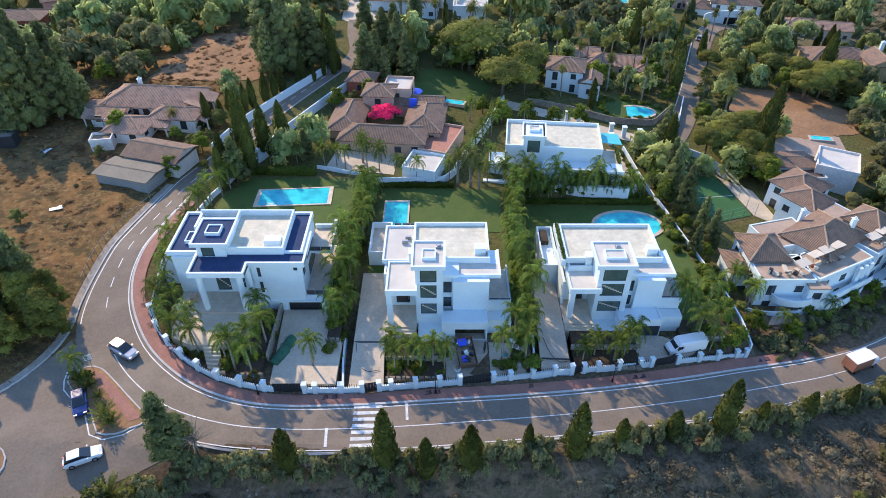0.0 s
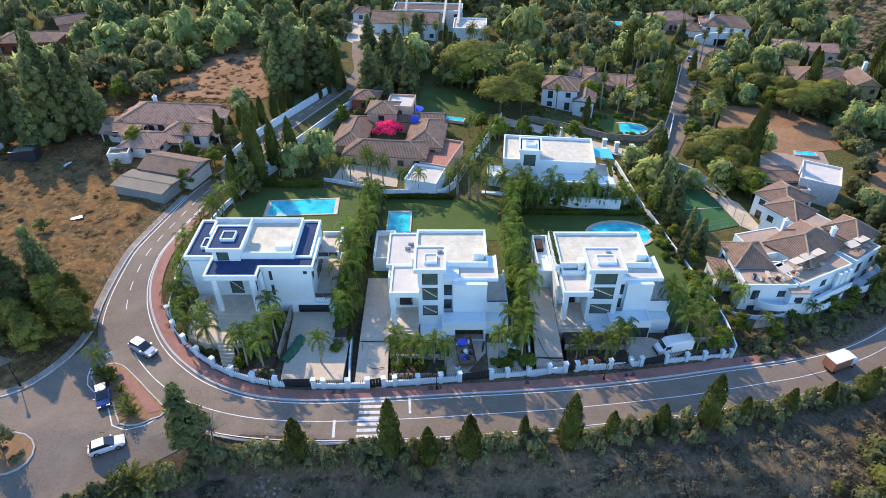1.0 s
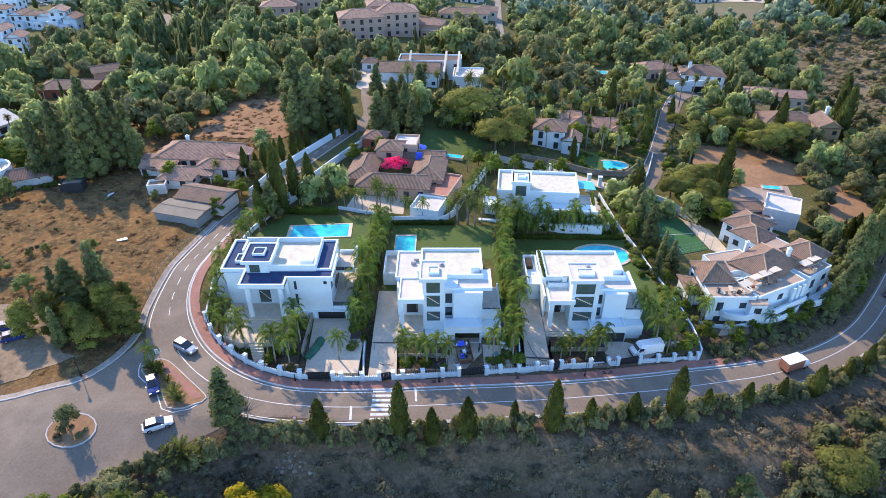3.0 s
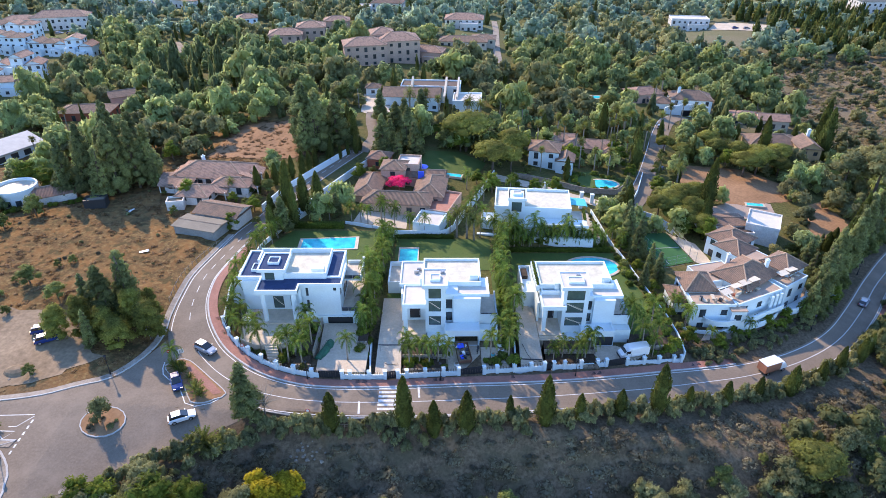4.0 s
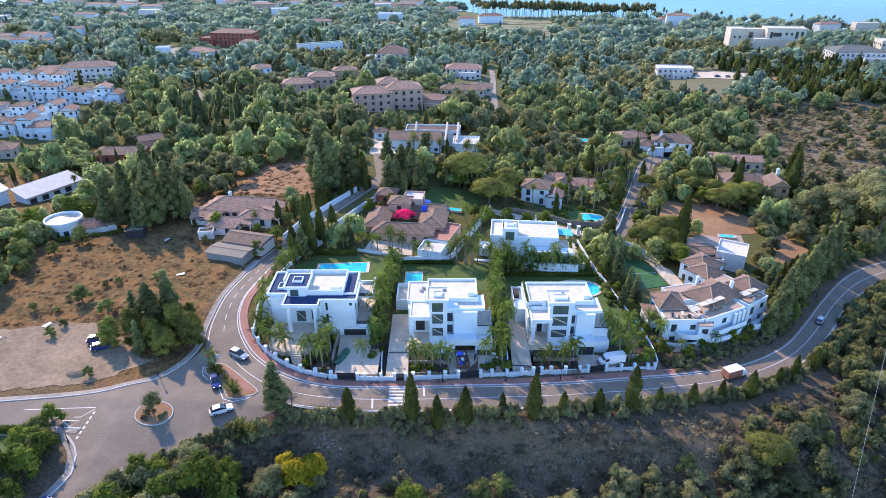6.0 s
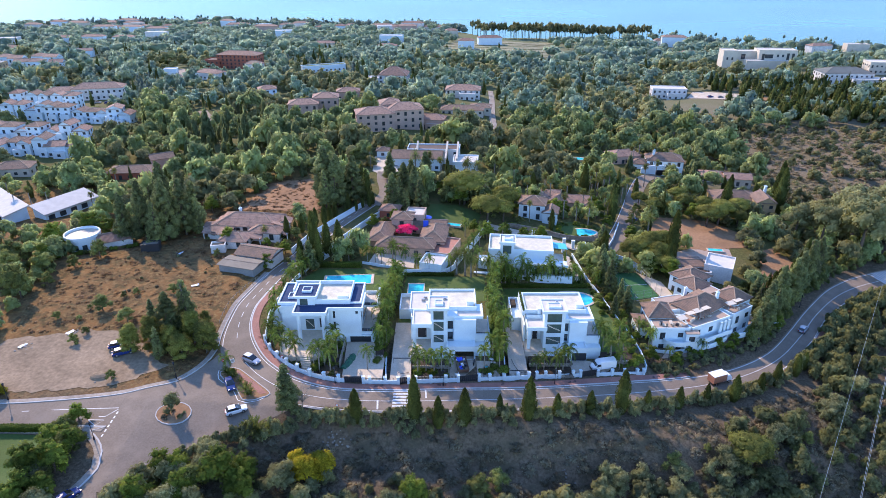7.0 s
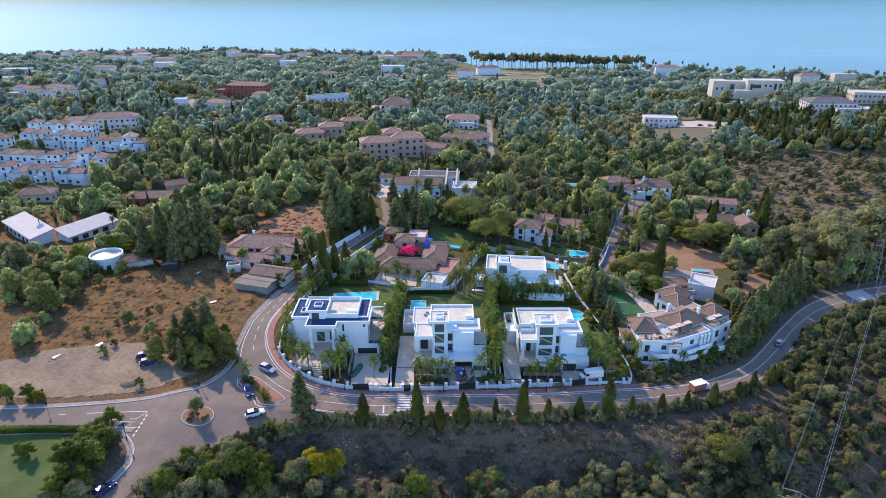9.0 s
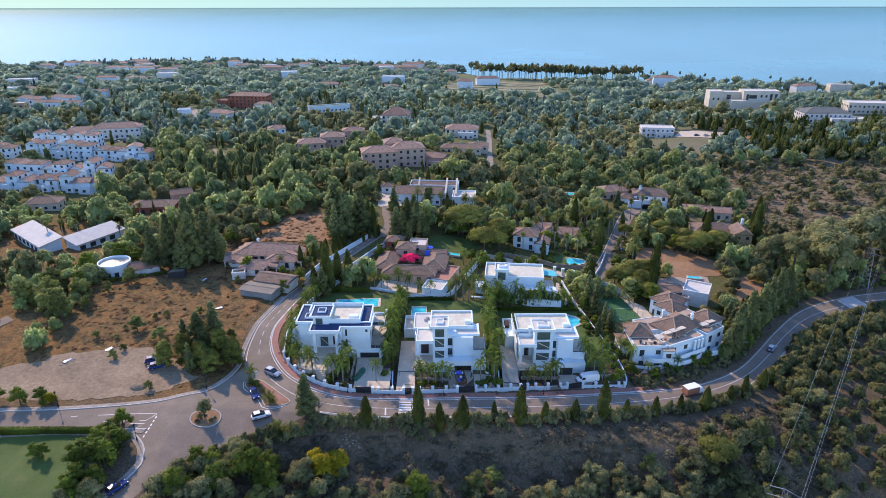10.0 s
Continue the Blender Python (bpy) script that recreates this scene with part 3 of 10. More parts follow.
south_kerb = spline([(-72, 8), (-63.2, 24.7), (-62.9, 29.3), (-64.2, 32.4), (-67.8, 35.8), (-72, 37.3), (-150, 36.8)])
strip("kerb", south_kerb, 0.3, 0.17, KERB, "concrete kerb rounding the side road's corner", "kerb", 0.16)
solid("pavement", ribbon(offset(south_kerb, 0.15), offset(south_kerb, 1.3), 0.13, cross=2, thick=0.12), WESTPAVE, "narrow concrete pavement by the garden hedge", "pavement", kind="structure")
outer = [p for p in road_out if -30 < p.x < 230 and p.y < 140]
strip("kerb", offset(outer, 0.1), 0.25, 0.16, KERB, "pale kerb on the ravine side of the road", "kerb", 0.14)
shoulder = [p for p in road_out if 46 < p.x < 120]
solid("pavement", ribbon(offset(shoulder, -0.1), offset(shoulder, -1.3), 0.14, cross=1, thick=0.1), REDPAVE, "narrow red brick footway above the ravine", "pavement", kind="structure")

# road paint
mid = [p.lerp(q, 0.5) for p, q in zip(road_in, road_out)]
edge_in = [p.lerp(q, 0.07) for p, q in zip(road_in, road_out)]
edge_out = [p.lerp(q, 0.93) for p, q in zip(road_in, road_out)]
strip("road_marking", [p for p in edge_in if p.x > -40 or p.y > 57], 0.14, 0.075, PAINT, "worn white edge line along the kerb", "road marking")
strip("road_marking", [p for p in edge_out if p.x > -33 and (p.y < 62 or p.x > 40)], 0.14, 0.075, PAINT, "worn white edge line beside the ravine", "road marking")
strip("road_marking", [p for p in edge_out if p.y > 62 and p.x < -20], 0.14, 0.075, PAINT, "white edge line below the dry slope", "road marking")
strip("road_marking", [p for p in mid if p.x > -11 or p.y < 58], 0.13, 0.08, PAINT, "white centre line of the road", "road marking")
north = even([p for p in mid if p.y >= 62 and p.x < 0], 90)
for i in range(0, 88, 4):
    strip("road_marking", north[i:i + 3], 0.12, 0.08, PAINT, "short white dash of the centre line", "road marking")
for i in range(7):
    x0 = -11.5
    y0 = 44.8 + i * 0.95
    b = Build()
    b.v = [(x, y, top(x, y) + 0.082) for x, y in ((x0, y0), (x0 + 3.6, y0 + 0.35), (x0 + 3.6, y0 + 0.85), (x0, y0 + 0.5))]
    b.f = [(0, 1, 2, 3)]
    solid("zebra_stripe", b, PAINT, "white stripe of the pedestrian crossing", "zebra crossing", "zebra crossing stripes", "structure")
for i in range(8):
    x0 = 140 + i * 1.0
    b = Build()
    b.v = [(x, y, top(x, y) + 0.082) for x, y in ((x0 - 0.6, 127.2 + i * 0.35), (x0, 127.4 + i * 0.35), (x0 + 2.6, 120.2 + i * 0.3), (x0 + 2.0, 120.0 + i * 0.3))]
    b.f = [(0, 1, 2, 3)]
    solid("zebra_stripe", b, PAINT, "white stripe of the far pedestrian crossing", "zebra crossing", "far crossing stripes", "structure")
for i in range(6):
    y0 = 34.4 + i * 1.12
    strip("road_marking", [Vector((-65.0 + i * 0.07, y0)), Vector((-64.96 + i * 0.07, y0 + 0.62))], 0.3, 0.06, PAINT, "short give-way dash at the side road", "road marking")
strip("road_marking", [Vector((-64.9, 41.6)), Vector((-72, 41.6)), Vector((-84, 41.3))], 0.13, 0.06, PAINT, "thin white guide line at the side road", "road marking")
strip("road_marking", [Vector((-64.8, 41.3)), Vector((-66.6, 39.4)), Vector((-76, 39.6))], 0.13, 0.06, PAINT, "white triangle line at the side road", "road marking")
strip("road_marking", [Vector((-69.6, 38.7)), Vector((-66.4, 38.5)), Vector((-67.6, 37.2)), Vector((-69.6, 38.7))], 0.16, 0.06, PAINT, "small white give-way triangle", "road marking")
for x, y in ((-14.4, 44.7), (-4.6, 49.2)):
    strip("road_marking", [Vector((x, y)), Vector((x - 0.2, y + 2.7))], 0.35, 0.085, PAINT, "white stop line before the pedestrian crossing", "road marking")
strip("road_marking", spline([(-49.2, 54.2), (-48.4, 51.3), (-44.6, 48.3), (-42.6, 45), (-40.8, 44.4), (-38.6, 45.2), (-36.4, 47.6)]), 0.16, 0.06, PAINT, "white line round the traffic island", "road marking")

# traffic islands
ISLAND = [(-48.6, 53.4), (-47.4, 51.5), (-44.2, 48.9), (-42.6, 46.6), (-41.7, 45.3), (-39.6, 45.3), (-38.2, 46.2), (-36.8, 47.5), (-40.3, 50.8), (-45.1, 54.8), (-47.0, 55.0)]


def island(outline, label):
    ob = thing("traffic_island", label, "traffic island", kind="structure")
    line = spline(outline + [outline[0]], 0.8)
    part("kerb_ring", ribbon(line, offset(line, 0.17), 0.2, cross=1, thick=0.22), KERB, ob)
    soil = drape([(p.x, p.y) for p in offset(line, 0.12)][:-1], 0.17, 1.2)
    soil.materials.append(CLAYPATH)
    part("soil", soil, None, ob)
    return ob


island(list(reversed(ISLAND)), "long planted traffic island with a pale kerb")
circle = [(-53.8 + 3.4 * math.cos(a * math.pi / 8), 40.6 + 2.85 * math.sin(a * math.pi / 8)) for a in range(16)]
island(circle, "oval traffic island of bare soil with a small tree")
half = drape([(-38.6, 47.0), (-37.4, 47.6), (-40.4, 50.5), (-44.9, 54.2), (-46.3, 54.2), (-42.5, 50.6)], 0.21, 1.0)
half.materials.append(REDPAVE)
tagged(new("pavement", half), "red brick walkway across the traffic island", "pavement", kind="structure")

# glowing upright sheet added past the sea's edge, coloured as haze
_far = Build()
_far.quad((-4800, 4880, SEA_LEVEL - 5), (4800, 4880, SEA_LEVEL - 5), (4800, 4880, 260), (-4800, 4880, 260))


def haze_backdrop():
    k = Nodes("glowing_sea_haze")
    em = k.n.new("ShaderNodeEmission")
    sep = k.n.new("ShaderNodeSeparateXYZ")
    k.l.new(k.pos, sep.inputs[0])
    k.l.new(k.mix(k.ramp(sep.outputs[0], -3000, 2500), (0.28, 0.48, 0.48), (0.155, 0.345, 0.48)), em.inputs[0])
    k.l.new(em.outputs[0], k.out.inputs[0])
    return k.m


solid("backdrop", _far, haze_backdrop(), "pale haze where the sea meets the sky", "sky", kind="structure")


# ---- parts of houses ----


def window(parent, axis, at, u0, u1, z0, z1, out=-1, bars=1, pane_mat=None, frame_mat=None, name="window", across=0):
    """A framed window set into an opening; out: which way its outer side looks along the other axis."""
    fm, pm, w, d = frame_mat or FRAMEDARK, pane_mat or GLASS, 0.07, 0.08
    fr = Build()
    holes, n = [], bars + 1
    for i in range(n):
        for j in range(across + 1):
            a, c = u0 + w + (u1 - u0 - 2 * w) * i / n + w / 4, u0 + w + (u1 - u0 - 2 * w) * (i + 1) / n - w / 4
            e, g = z0 + w + (z1 - z0 - 2 * w) * j / (across + 1) + w / 4, z0 + w + (z1 - z0 - 2 * w) * (j + 1) / (across + 1) - w / 4
            holes.append((a, c, e, g))
    fr.wall(axis, at, d * -out, u0, u1, z0, z1, holes)
    frame_ob = part(name, fr, fm, parent)
    for a, c, e, g in holes:
        pb = Build()
        pb.wall(axis, at + 0.03 * -out, 0.02 * -out, a - 0.01, c + 0.01, e - 0.01, g + 0.01)
        part("pane", pb, pm, frame_ob)
    return frame_ob


def rim(x0, x1, y0, y1, z0, z1, w=0.28, b=None):
    b = b or Build()
    return b.ring([(x0, y0), (x1, y0), (x1, y1), (x0, y1)], [(x0 + w, y0 + w), (x1 - w, y0 + w), (x1 - w, y1 - w), (x0 + w, y1 - w)], z0, z1)


def flat_roof(parent, x0, x1, y0, y1, z, rise, deck_mat, deck_label, w=0.28, lip=0.35):
    """A flat roof: slab with a raised white rim, and its covering."""
    rb = Build()
    rb.box(x0 + 0.02, x1 - 0.02, y0 + 0.02, y1 - 0.02, z - lip, z - 0.004)
    rim(x0, x1, y0, y1, z - lip - 0.03, z + rise, w, rb)
    r = part("roof", rb, WHITE, parent, "white parapet roof")
    part("roof_covering", Build().box(x0 + w, x1 - w, y0 + w, y1 - w, z, z + 0.03), deck_mat, r, deck_label)
    return r


def villa_body(parent, x0, x1, y0, y1, z0, z1, front=(), left=(), right=(), back=(), t=0.3, mat_=None):
    """Four walls with openings, and a floor inside."""
    m = mat_ or WHITE
    part("front_wall", Build().wall("x", y0, t, x0, x1, z0, z1, [h[:4] for h in front]), m, parent)
    part("rear_wall", Build().wall("x", y1, -t, x0, x1, z0, z1, [h[:4] for h in back]), m, parent)
    part("side_wall", Build().wall("y", x0, t, y0 + t, y1 - t, z0, z1, [h[:4] for h in left]), m, parent)
    part("side_wall", Build().wall("y", x1, -t, y0 + t, y1 - t, z0, z1, [h[:4] for h in right]), m, parent)
    part("floor_slab", Build().box(x0 + t, x1 - t, y0 + t, y1 - t, z0, z0 + 0.1), DRIVE, parent)
    for hs, axis, at, out in ((front, "x", y0 + 0.1, -1), (back, "x", y1 - 0.1, 1), (left, "y", x0 + 0.1, -1), (right, "y", x1 - 0.1, 1)):
        for h in hs:
            kind = h[4] if len(h) > 4 else "w"
            if kind == "w":
                window(parent, axis, at, *h[:4], out=out, bars=1 if h[1] - h[0] > 1.3 else 0)
            elif kind == "s":
                window(parent, axis, at, *h[:4], out=out, bars=0, pane_mat=GLASSGREEN)
                if axis == "x":
                    sb = Build()
                    a, b_, c, d = h[:4]
                    n = 7
                    for i in range(n):
                        xa = a + 0.15 + (b_ - a - 0.3) * i / n
                        zz = d - 0.35 - (d - c - 0.9) * i / n
                        sb.box(xa, xa + (b_ - a - 0.3) / n + 0.02, at - 0.02, at + 0.012, zz - 0.2, zz)
                    if h[2] < z1 - 4:
                        part("stair_flight", sb, BEIGE, parent, "pale stair flight behind the glass")
            elif kind == "d":
                d = part("door", Build().wall(axis, at, 0.08 * -out, *h[:4]), WOODDOOR, parent, "dark entrance door")
                hb = Build()
                u = h[1] - 0.2
                hb.wall(axis, at + 0.05 * out, 0.04 * -out, u, u + 0.05, h[2] + 0.6, h[2] + 1.8)
                part("handle", hb, CHROME, d, "tall steel handle")
            elif kind == "g":
                d = part("garage_door", Build().wall(axis, at + 0.25 * -out, 0.08 * -out, *h[:4]), FRAMEDARK, parent, "dark sectional garage door")
                for i in range(4):
                    zz = h[2] + (h[3] - h[2]) * (i + 0.5) / 4
                    part("panel", Build().wall(axis, at + 0.22 * -out, 0.03 * -out, h[0] + 0.05, h[1] - 0.05, zz - 0.22, zz + 0.22), BLACKSTEEL, d)


def skylight(parent, x0, x1, y0, y1, z, pane=None):
    s = part("skylight", rim(x0, x1, y0, y1, z, z + 0.55, 0.16), WHITE, parent, "white roof lantern kerb")
    part("pane", Build().box(x0 + 0.15, x1 - 0.15, y0 + 0.15, y1 - 0.15, z + 0.32, z + 0.36), pane or ROOFPALE, s)


def balustrade(parent, pts, z, h=1.0):
    """Glass panels on a slim rail along a line of points."""
    for (xa, ya), (xb, yb) in zip(pts, pts[1:]):
        n = max(1, round(math.hypot(xb - xa, yb - ya) / 1.4))
        r = part("balustrade", Build().tube([(xa, ya, z + h), (xb, yb, z + h)], [0.03, 0.03], 6), GREYSTEEL, parent, "slim steel handrail")
        for i in range(n):
            p, q = i / n + 0.01, (i + 1) / n - 0.01
            b = Build()
            ux, uy = (xb - xa), (yb - ya)
            ln = math.hypot(ux, uy)
            nx, ny = -uy / ln * 0.01, ux / ln * 0.01
            b.prism([(xa + ux * p + nx, ya + uy * p + ny), (xa + ux * p - nx, ya + uy * p - ny), (xa + ux * q - nx, ya + uy * q - ny), (xa + ux * q + nx, ya + uy * q + ny)], z + 0.04, z + h - 0.03)
            part("glass_panel", b, RAILGLASS, r)


def column(parent, x, y, z0, z1, r=0.35, square=False):
    b = Build()
    if square:
        b.box(x - r, x + r, y - r, y + r, z0, z1)
    else:
        b.cyl(x, y, z0, z1, r, sides=20)
    part("column", b, WHITE, parent, smooth=False)


def twin_villa(dx, dy, dz, second):
    """The two three-storey villas of one design; the second has a lower porch roof and a wider stair tower."""
    lab = "white modern villa with a glazed stair tower and cream roof terrace"
    if second:
        lab = "white modern villa with a low square porch beside its oval pool"
    v = thing("villa", lab, "villa", dx, dy, dz, group="modern white villas")
    tw = 1.1 if second else 0.0
    # stair tower
    front = [(-3.2, -0.9 + tw, 8.05, 10.35, "s"), (-3.2, -0.9 + tw, 5.05, 7.5, "s"), (-3.2, -0.9 + tw, 1.9, 4.0, "s")]
    villa_body(v, -3.85, -0.05 + tw, 65.4, 71.0, -2.0, 10.7, front)
    part("tower_roof", rim(-4.4, 0.35 + tw, 65.0, 70.9, 10.55, 11.25, 0.3, Build().box(-4.2, 0.15 + tw, 65.2, 70.7, 10.7, 10.98)), WHITE, v, "white slab roof of the tower")
    part("roof_covering", Build().box(-4.1, 0.05 + tw, 65.3, 70.6, 10.985, 11.01), ROOFPALE, v)
    skylight(v, -2.9, -1.0 + tw, 66.6, 68.6, 11.0)
    ac = part("roof_fan", Build().box(-1.0, -0.2, 69.2, 69.9, 11.0, 11.35).cyl(-0.6, 69.55, 11.35, 11.5, 0.28), GREYSTEEL, v, "small grey roof fan unit")
    # entrance wing and porch
    if not second:
        villa_body(v, -8.5, -3.9, 68.2, 78.6, 0.4, 7.2, [(-6.9, -4.9, 1.5, 4.6, "d")], [(70.0, 72.2, 3.0, 5.2), (74.0, 76.4, 3.0, 5.2)])
        flat_roof(v, -8.9, -3.6, 70.5, 79.0, 7.5, 0.32, ROOFPALE, "pale gravel roof")
        flat_roof(v, -8.0, -3.6, 64.0, 70.5, 7.45, 0.3, ROOFPALE, "pale gravel porch roof", lip=0.6)
        column(v, -7.55, 64.6, 1.0, 6.9, 0.38, True)
        for bx, by in ((-6.2, 74.6), (-5.7, 75.6)):
            part("air_conditioner", Build().box(bx, bx + 0.9, by, by + 0.35, 7.53, 8.15), GREYSTEEL, v, "grey condenser on the roof")
        part("roof_stack", Build().box(-4.9, -4.0, 70.2, 71.4, 7.5, 9.2).box(-5.0, -3.9, 70.1, 71.5, 9.2, 9.35), WHITE, v, "white vent stack")
        # raised terrace at the rear corner
        part("terrace_block", Build().box(-11.9, -8.5, 77.8, 85.8, -0.5, 2.3), WHITE, v)
        part("terrace_parapet", rim(-11.9, -8.5, 77.8, 85.8, 2.3, 3.4, 0.25), WHITE, v)
        part("terrace_floor", Build().box(-11.65, -8.75, 78.05, 85.55, 2.3, 2.34), STONEFLOOR, v)
        part("rear_block", Build().box(-8.5, 6.5, 78.4, 86.0, -0.5, 2.0), WHITE, v)
        balustrade(v, [(-8.3, 86.0), (6.6, 86.0)], 2.0)
    else:
        villa_body(v, -7.6, -3.9, 69.0, 78.6, 0.4, 7.8, [(-5.9, -4.7, 0.9, 3.6, "d")], [(70.0, 71.6, 2.2, 5.4), (73.0, 75.0, 2.2, 5.4)])
        flat_roof(v, -7.9, -3.2, 64.6, 69.6, 6.85, 0.3, ROOFPALE, "pale gravel porch roof", lip=0.6)
        column(v, -7.3, 65.2, 1.0, 6.3, 0.38, True)
        part("side_fin", Build().box(-8.3, -7.9, 68.0, 76.0, 0.0, 5.6), WHITE, v)
        part("planter", Build().box(-8.6, -7.9, 69.6, 79.0, 7.4, 8.5), WHITE, v)
        hedge_on(v, -8.45, -8.05, 70.0, 78.8, 8.5, 0.5)
        part("side_terrace", Build().box(-10.6, -8.3, 73.0, 83.2, -0.6, 3.6), WHITE, v)
        part("side_parapet", rim(-10.6, -8.0, 73.0, 83.2, 3.6, 4.7, 0.25), WHITE, v)
        part("planter_bed", Build().box(-10.2, -8.9, 79.5, 82.5, 3.6, 4.4), SOILBED, v)
        part("roof_stack", Build().box(-5.0, -4.1, 69.4, 70.6, 7.5, 9.2).box(-5.1, -4.0, 69.3, 70.7, 9.2, 9.35), WHITE, v, "white vent stack")
    # main block
    fx = 1.45 + tw * 0.9
    part("window_bay", Build().wall("x", 67.0, 0.3, -0.05 + tw, fx, 1.0, 8.0, [(0.05 + tw, fx - 0.2, 4.6, 6.75), (0.05 + tw, fx - 0.2, 1.8, 3.8)]), WHITE, v)
    for z0, z1 in ((4.6, 6.75), (1.8, 3.8)):
        window(v, "x", 67.1, 0.05 + tw, fx - 0.2, z0, z1, bars=0)
    villa_body(v, fx, 6.55, 66.2, 78.4, -2.0, 7.4, [], [], [(67.2, 69.6, 3.7, 6.3), (72.0, 77.0, 3.7, 6.3)])
    part("front_cap", Build().box(fx - 0.02, 6.58, 66.16, 67.25, 7.18, 7.45), WHITE, v)
    part("upper_wall", Build().box(-3.7 if not second else -7.6, 6.6, 70.2, 78.4, 7.0, 8.1), WHITE, v)
    left = -4.4 if not second else -7.9
    rb = rim(left, 6.8, 69.9, 78.6, 7.7, 8.75, 0.3)
    part("roof_parapet", rb, WHITE, v, "white parapet round the roof terrace")
    part("roof_terrace", Build().box(left + 0.3, 6.5, 70.2, 78.3, 8.1, 8.2), ROOFSTONE, v, "cream stone roof terrace")
    part("stair_head", Build().box(4.6, 6.2, 71.0, 72.4, 8.2, 9.5), WHITE, v, "white stair housing")
    part("roof_ledge", Build().box(2.3, 8.25, 67.2, 70.2, 7.2, 7.65).box(6.6, 8.25, 70.2, 73.0, 7.2, 7.65), WHITE, v)
    rim_b = Build().box(2.3, 8.25, 67.2, 67.5, 7.65, 7.85).box(7.95, 8.25, 67.5, 73.0, 7.65, 7.85)
    part("ledge_rim", rim_b, WHITE, v)
    part("ledge_covering", Build().box(2.3, 7.95, 67.5, 69.9, 7.652, 7.67), ROOFPALE, v)
    part("upper_step", Build().box(-0.03 + tw, 2.3, 66.96, 70.0, 7.2, 8.02), WHITE, v)
    # side terraces on two levels
    part("side_block", Build().box(6.55, 9.8, 66.7, 74.5, -2.0, 2.6), WHITE, v)
    part("terrace_parapet", Build().box(6.55, 9.9, 66.6, 66.85, 2.6, 3.55).box(9.65, 9.9, 66.85, 74.5, 2.6, 3.55), WHITE, v)
    part("terrace_floor", Build().box(6.55, 9.65, 66.85, 74.5, 2.6, 2.64), STONEFLOOR, v)
    balustrade(v, [(6.7, 66.7), (9.8, 66.7), (9.8, 74.0)], 3.5, 0.35)
    part("side_awning", Build().box(6.55, 8.0, 70.0, 73.0, 5.9, 6.1), WHITE, v)
    # podium with the garage
    gx0, gx1 = (1.75, 6.25) if not second else (2.9, 6.3)
    pf = Build().wall("x", 63.3, 0.3, -0.2, 6.4, -2.6, 2.2, [(gx0, gx1, -1.45, 0.85)])
    for sx in (-0.2, 6.1):
        part("podium_side", Build().box(sx, sx + 0.3, 63.6, 66.2, -2.6, 2.2), WHITE, v)
    pd = part("podium", pf, WHITE, v)
    part("podium_roof", Build().box(0.1, 6.1, 63.6, 66.2, 1.6, 1.8), WHITE, v)
    part("podium_floor", Build().box(0.1, 6.1, 63.6, 66.2, -1.6, -1.42), DRIVE, v)
    part("podium_wing", Build().box(6.4, 9.95, 64.8, 66.6, -2.0, 1.3), WHITE, v)
    # dark-coloured panel stands in for the shade inside the garage
    part("garage_shade_panel", Build().box(gx0 - 0.4, gx1 + 0.2, 65.9, 66.15, -1.42, 1.55), FRAMEDARK, v, "dark garage recess")
    if second:
        part("garage_door", Build().box(gx0, gx1, 63.45, 63.55, -1.42, 0.85), FRAMEDARK, v, "dark sectional garage door")
    part("entrance_podium", Build().box(-3.6, -0.2, 61.6, 65.4, -2.4, 0.1), WHITE, v)
    part("entrance_terrace", Build().box(-8.3, -3.85, 63.6, 70.0, -1.6, 1.05), STONEFLOOR, v, "stone entrance terrace")
    part("entrance_step", Build().box(-8.3, -3.85, 63.1, 63.6, -1.6, 0.85).box(-8.3, -3.85, 62.6, 63.1, -1.6, 0.65), STONEFLOOR, v)
    return v


def leaf_cloud(rng, centres, radii, n, size, squash=0.85, up=0.25):
    """n small leaf sprays over lumps (centres, radii); up: how far they turn to the sky. Corners, three-cornered faces, soft normals."""
    c = np.asarray(centres, float)
    r = np.asarray(radii, float)
    w = r ** 2
    pick = rng.choice(len(c), n, p=w / w.sum())
    d = rng.normal(size=(n, 3))
    d /= np.linalg.norm(d, axis=1)[:, None]
    low = d[:, 2] < -0.35
    d[low, 2] *= -0.6
    rad = r[pick] * (0.74 + 0.36 * rng.random(n))
    p = c[pick] + d * rad[:, None] * (1, 1, squash)
    nrm = d + rng.normal(size=(n, 3)) * 0.5 + (0, 0, up)
    nrm /= np.linalg.norm(nrm, axis=1)[:, None]
    a = np.cross(nrm, rng.normal(size=(n, 3)))
    a /= np.linalg.norm(a, axis=1)[:, None]
    b = np.cross(nrm, a)
    s = (size * (0.6 + 0.8 * rng.random(n)))[:, None]
    q = np.stack([p - a * s * 0.36 - b * s * 0.3, p + a * s * 0.36 - b * s * 0.3 + nrm * s * 0.06, p + b * s * 0.66], 1)
    mid_ = c.mean(0)
    g = p - mid_
    g /= np.linalg.norm(g, axis=1)[:, None] + 1e-6
    soft = d * 0.55 + g * 0.4 + nrm * 0.45 + (0, 0, 0.15)
    soft /= np.linalg.norm(soft, axis=1)[:, None]
    return q.reshape(-1, 3), np.arange(3 * n).reshape(-1, 3), np.repeat(soft, 3, 0)


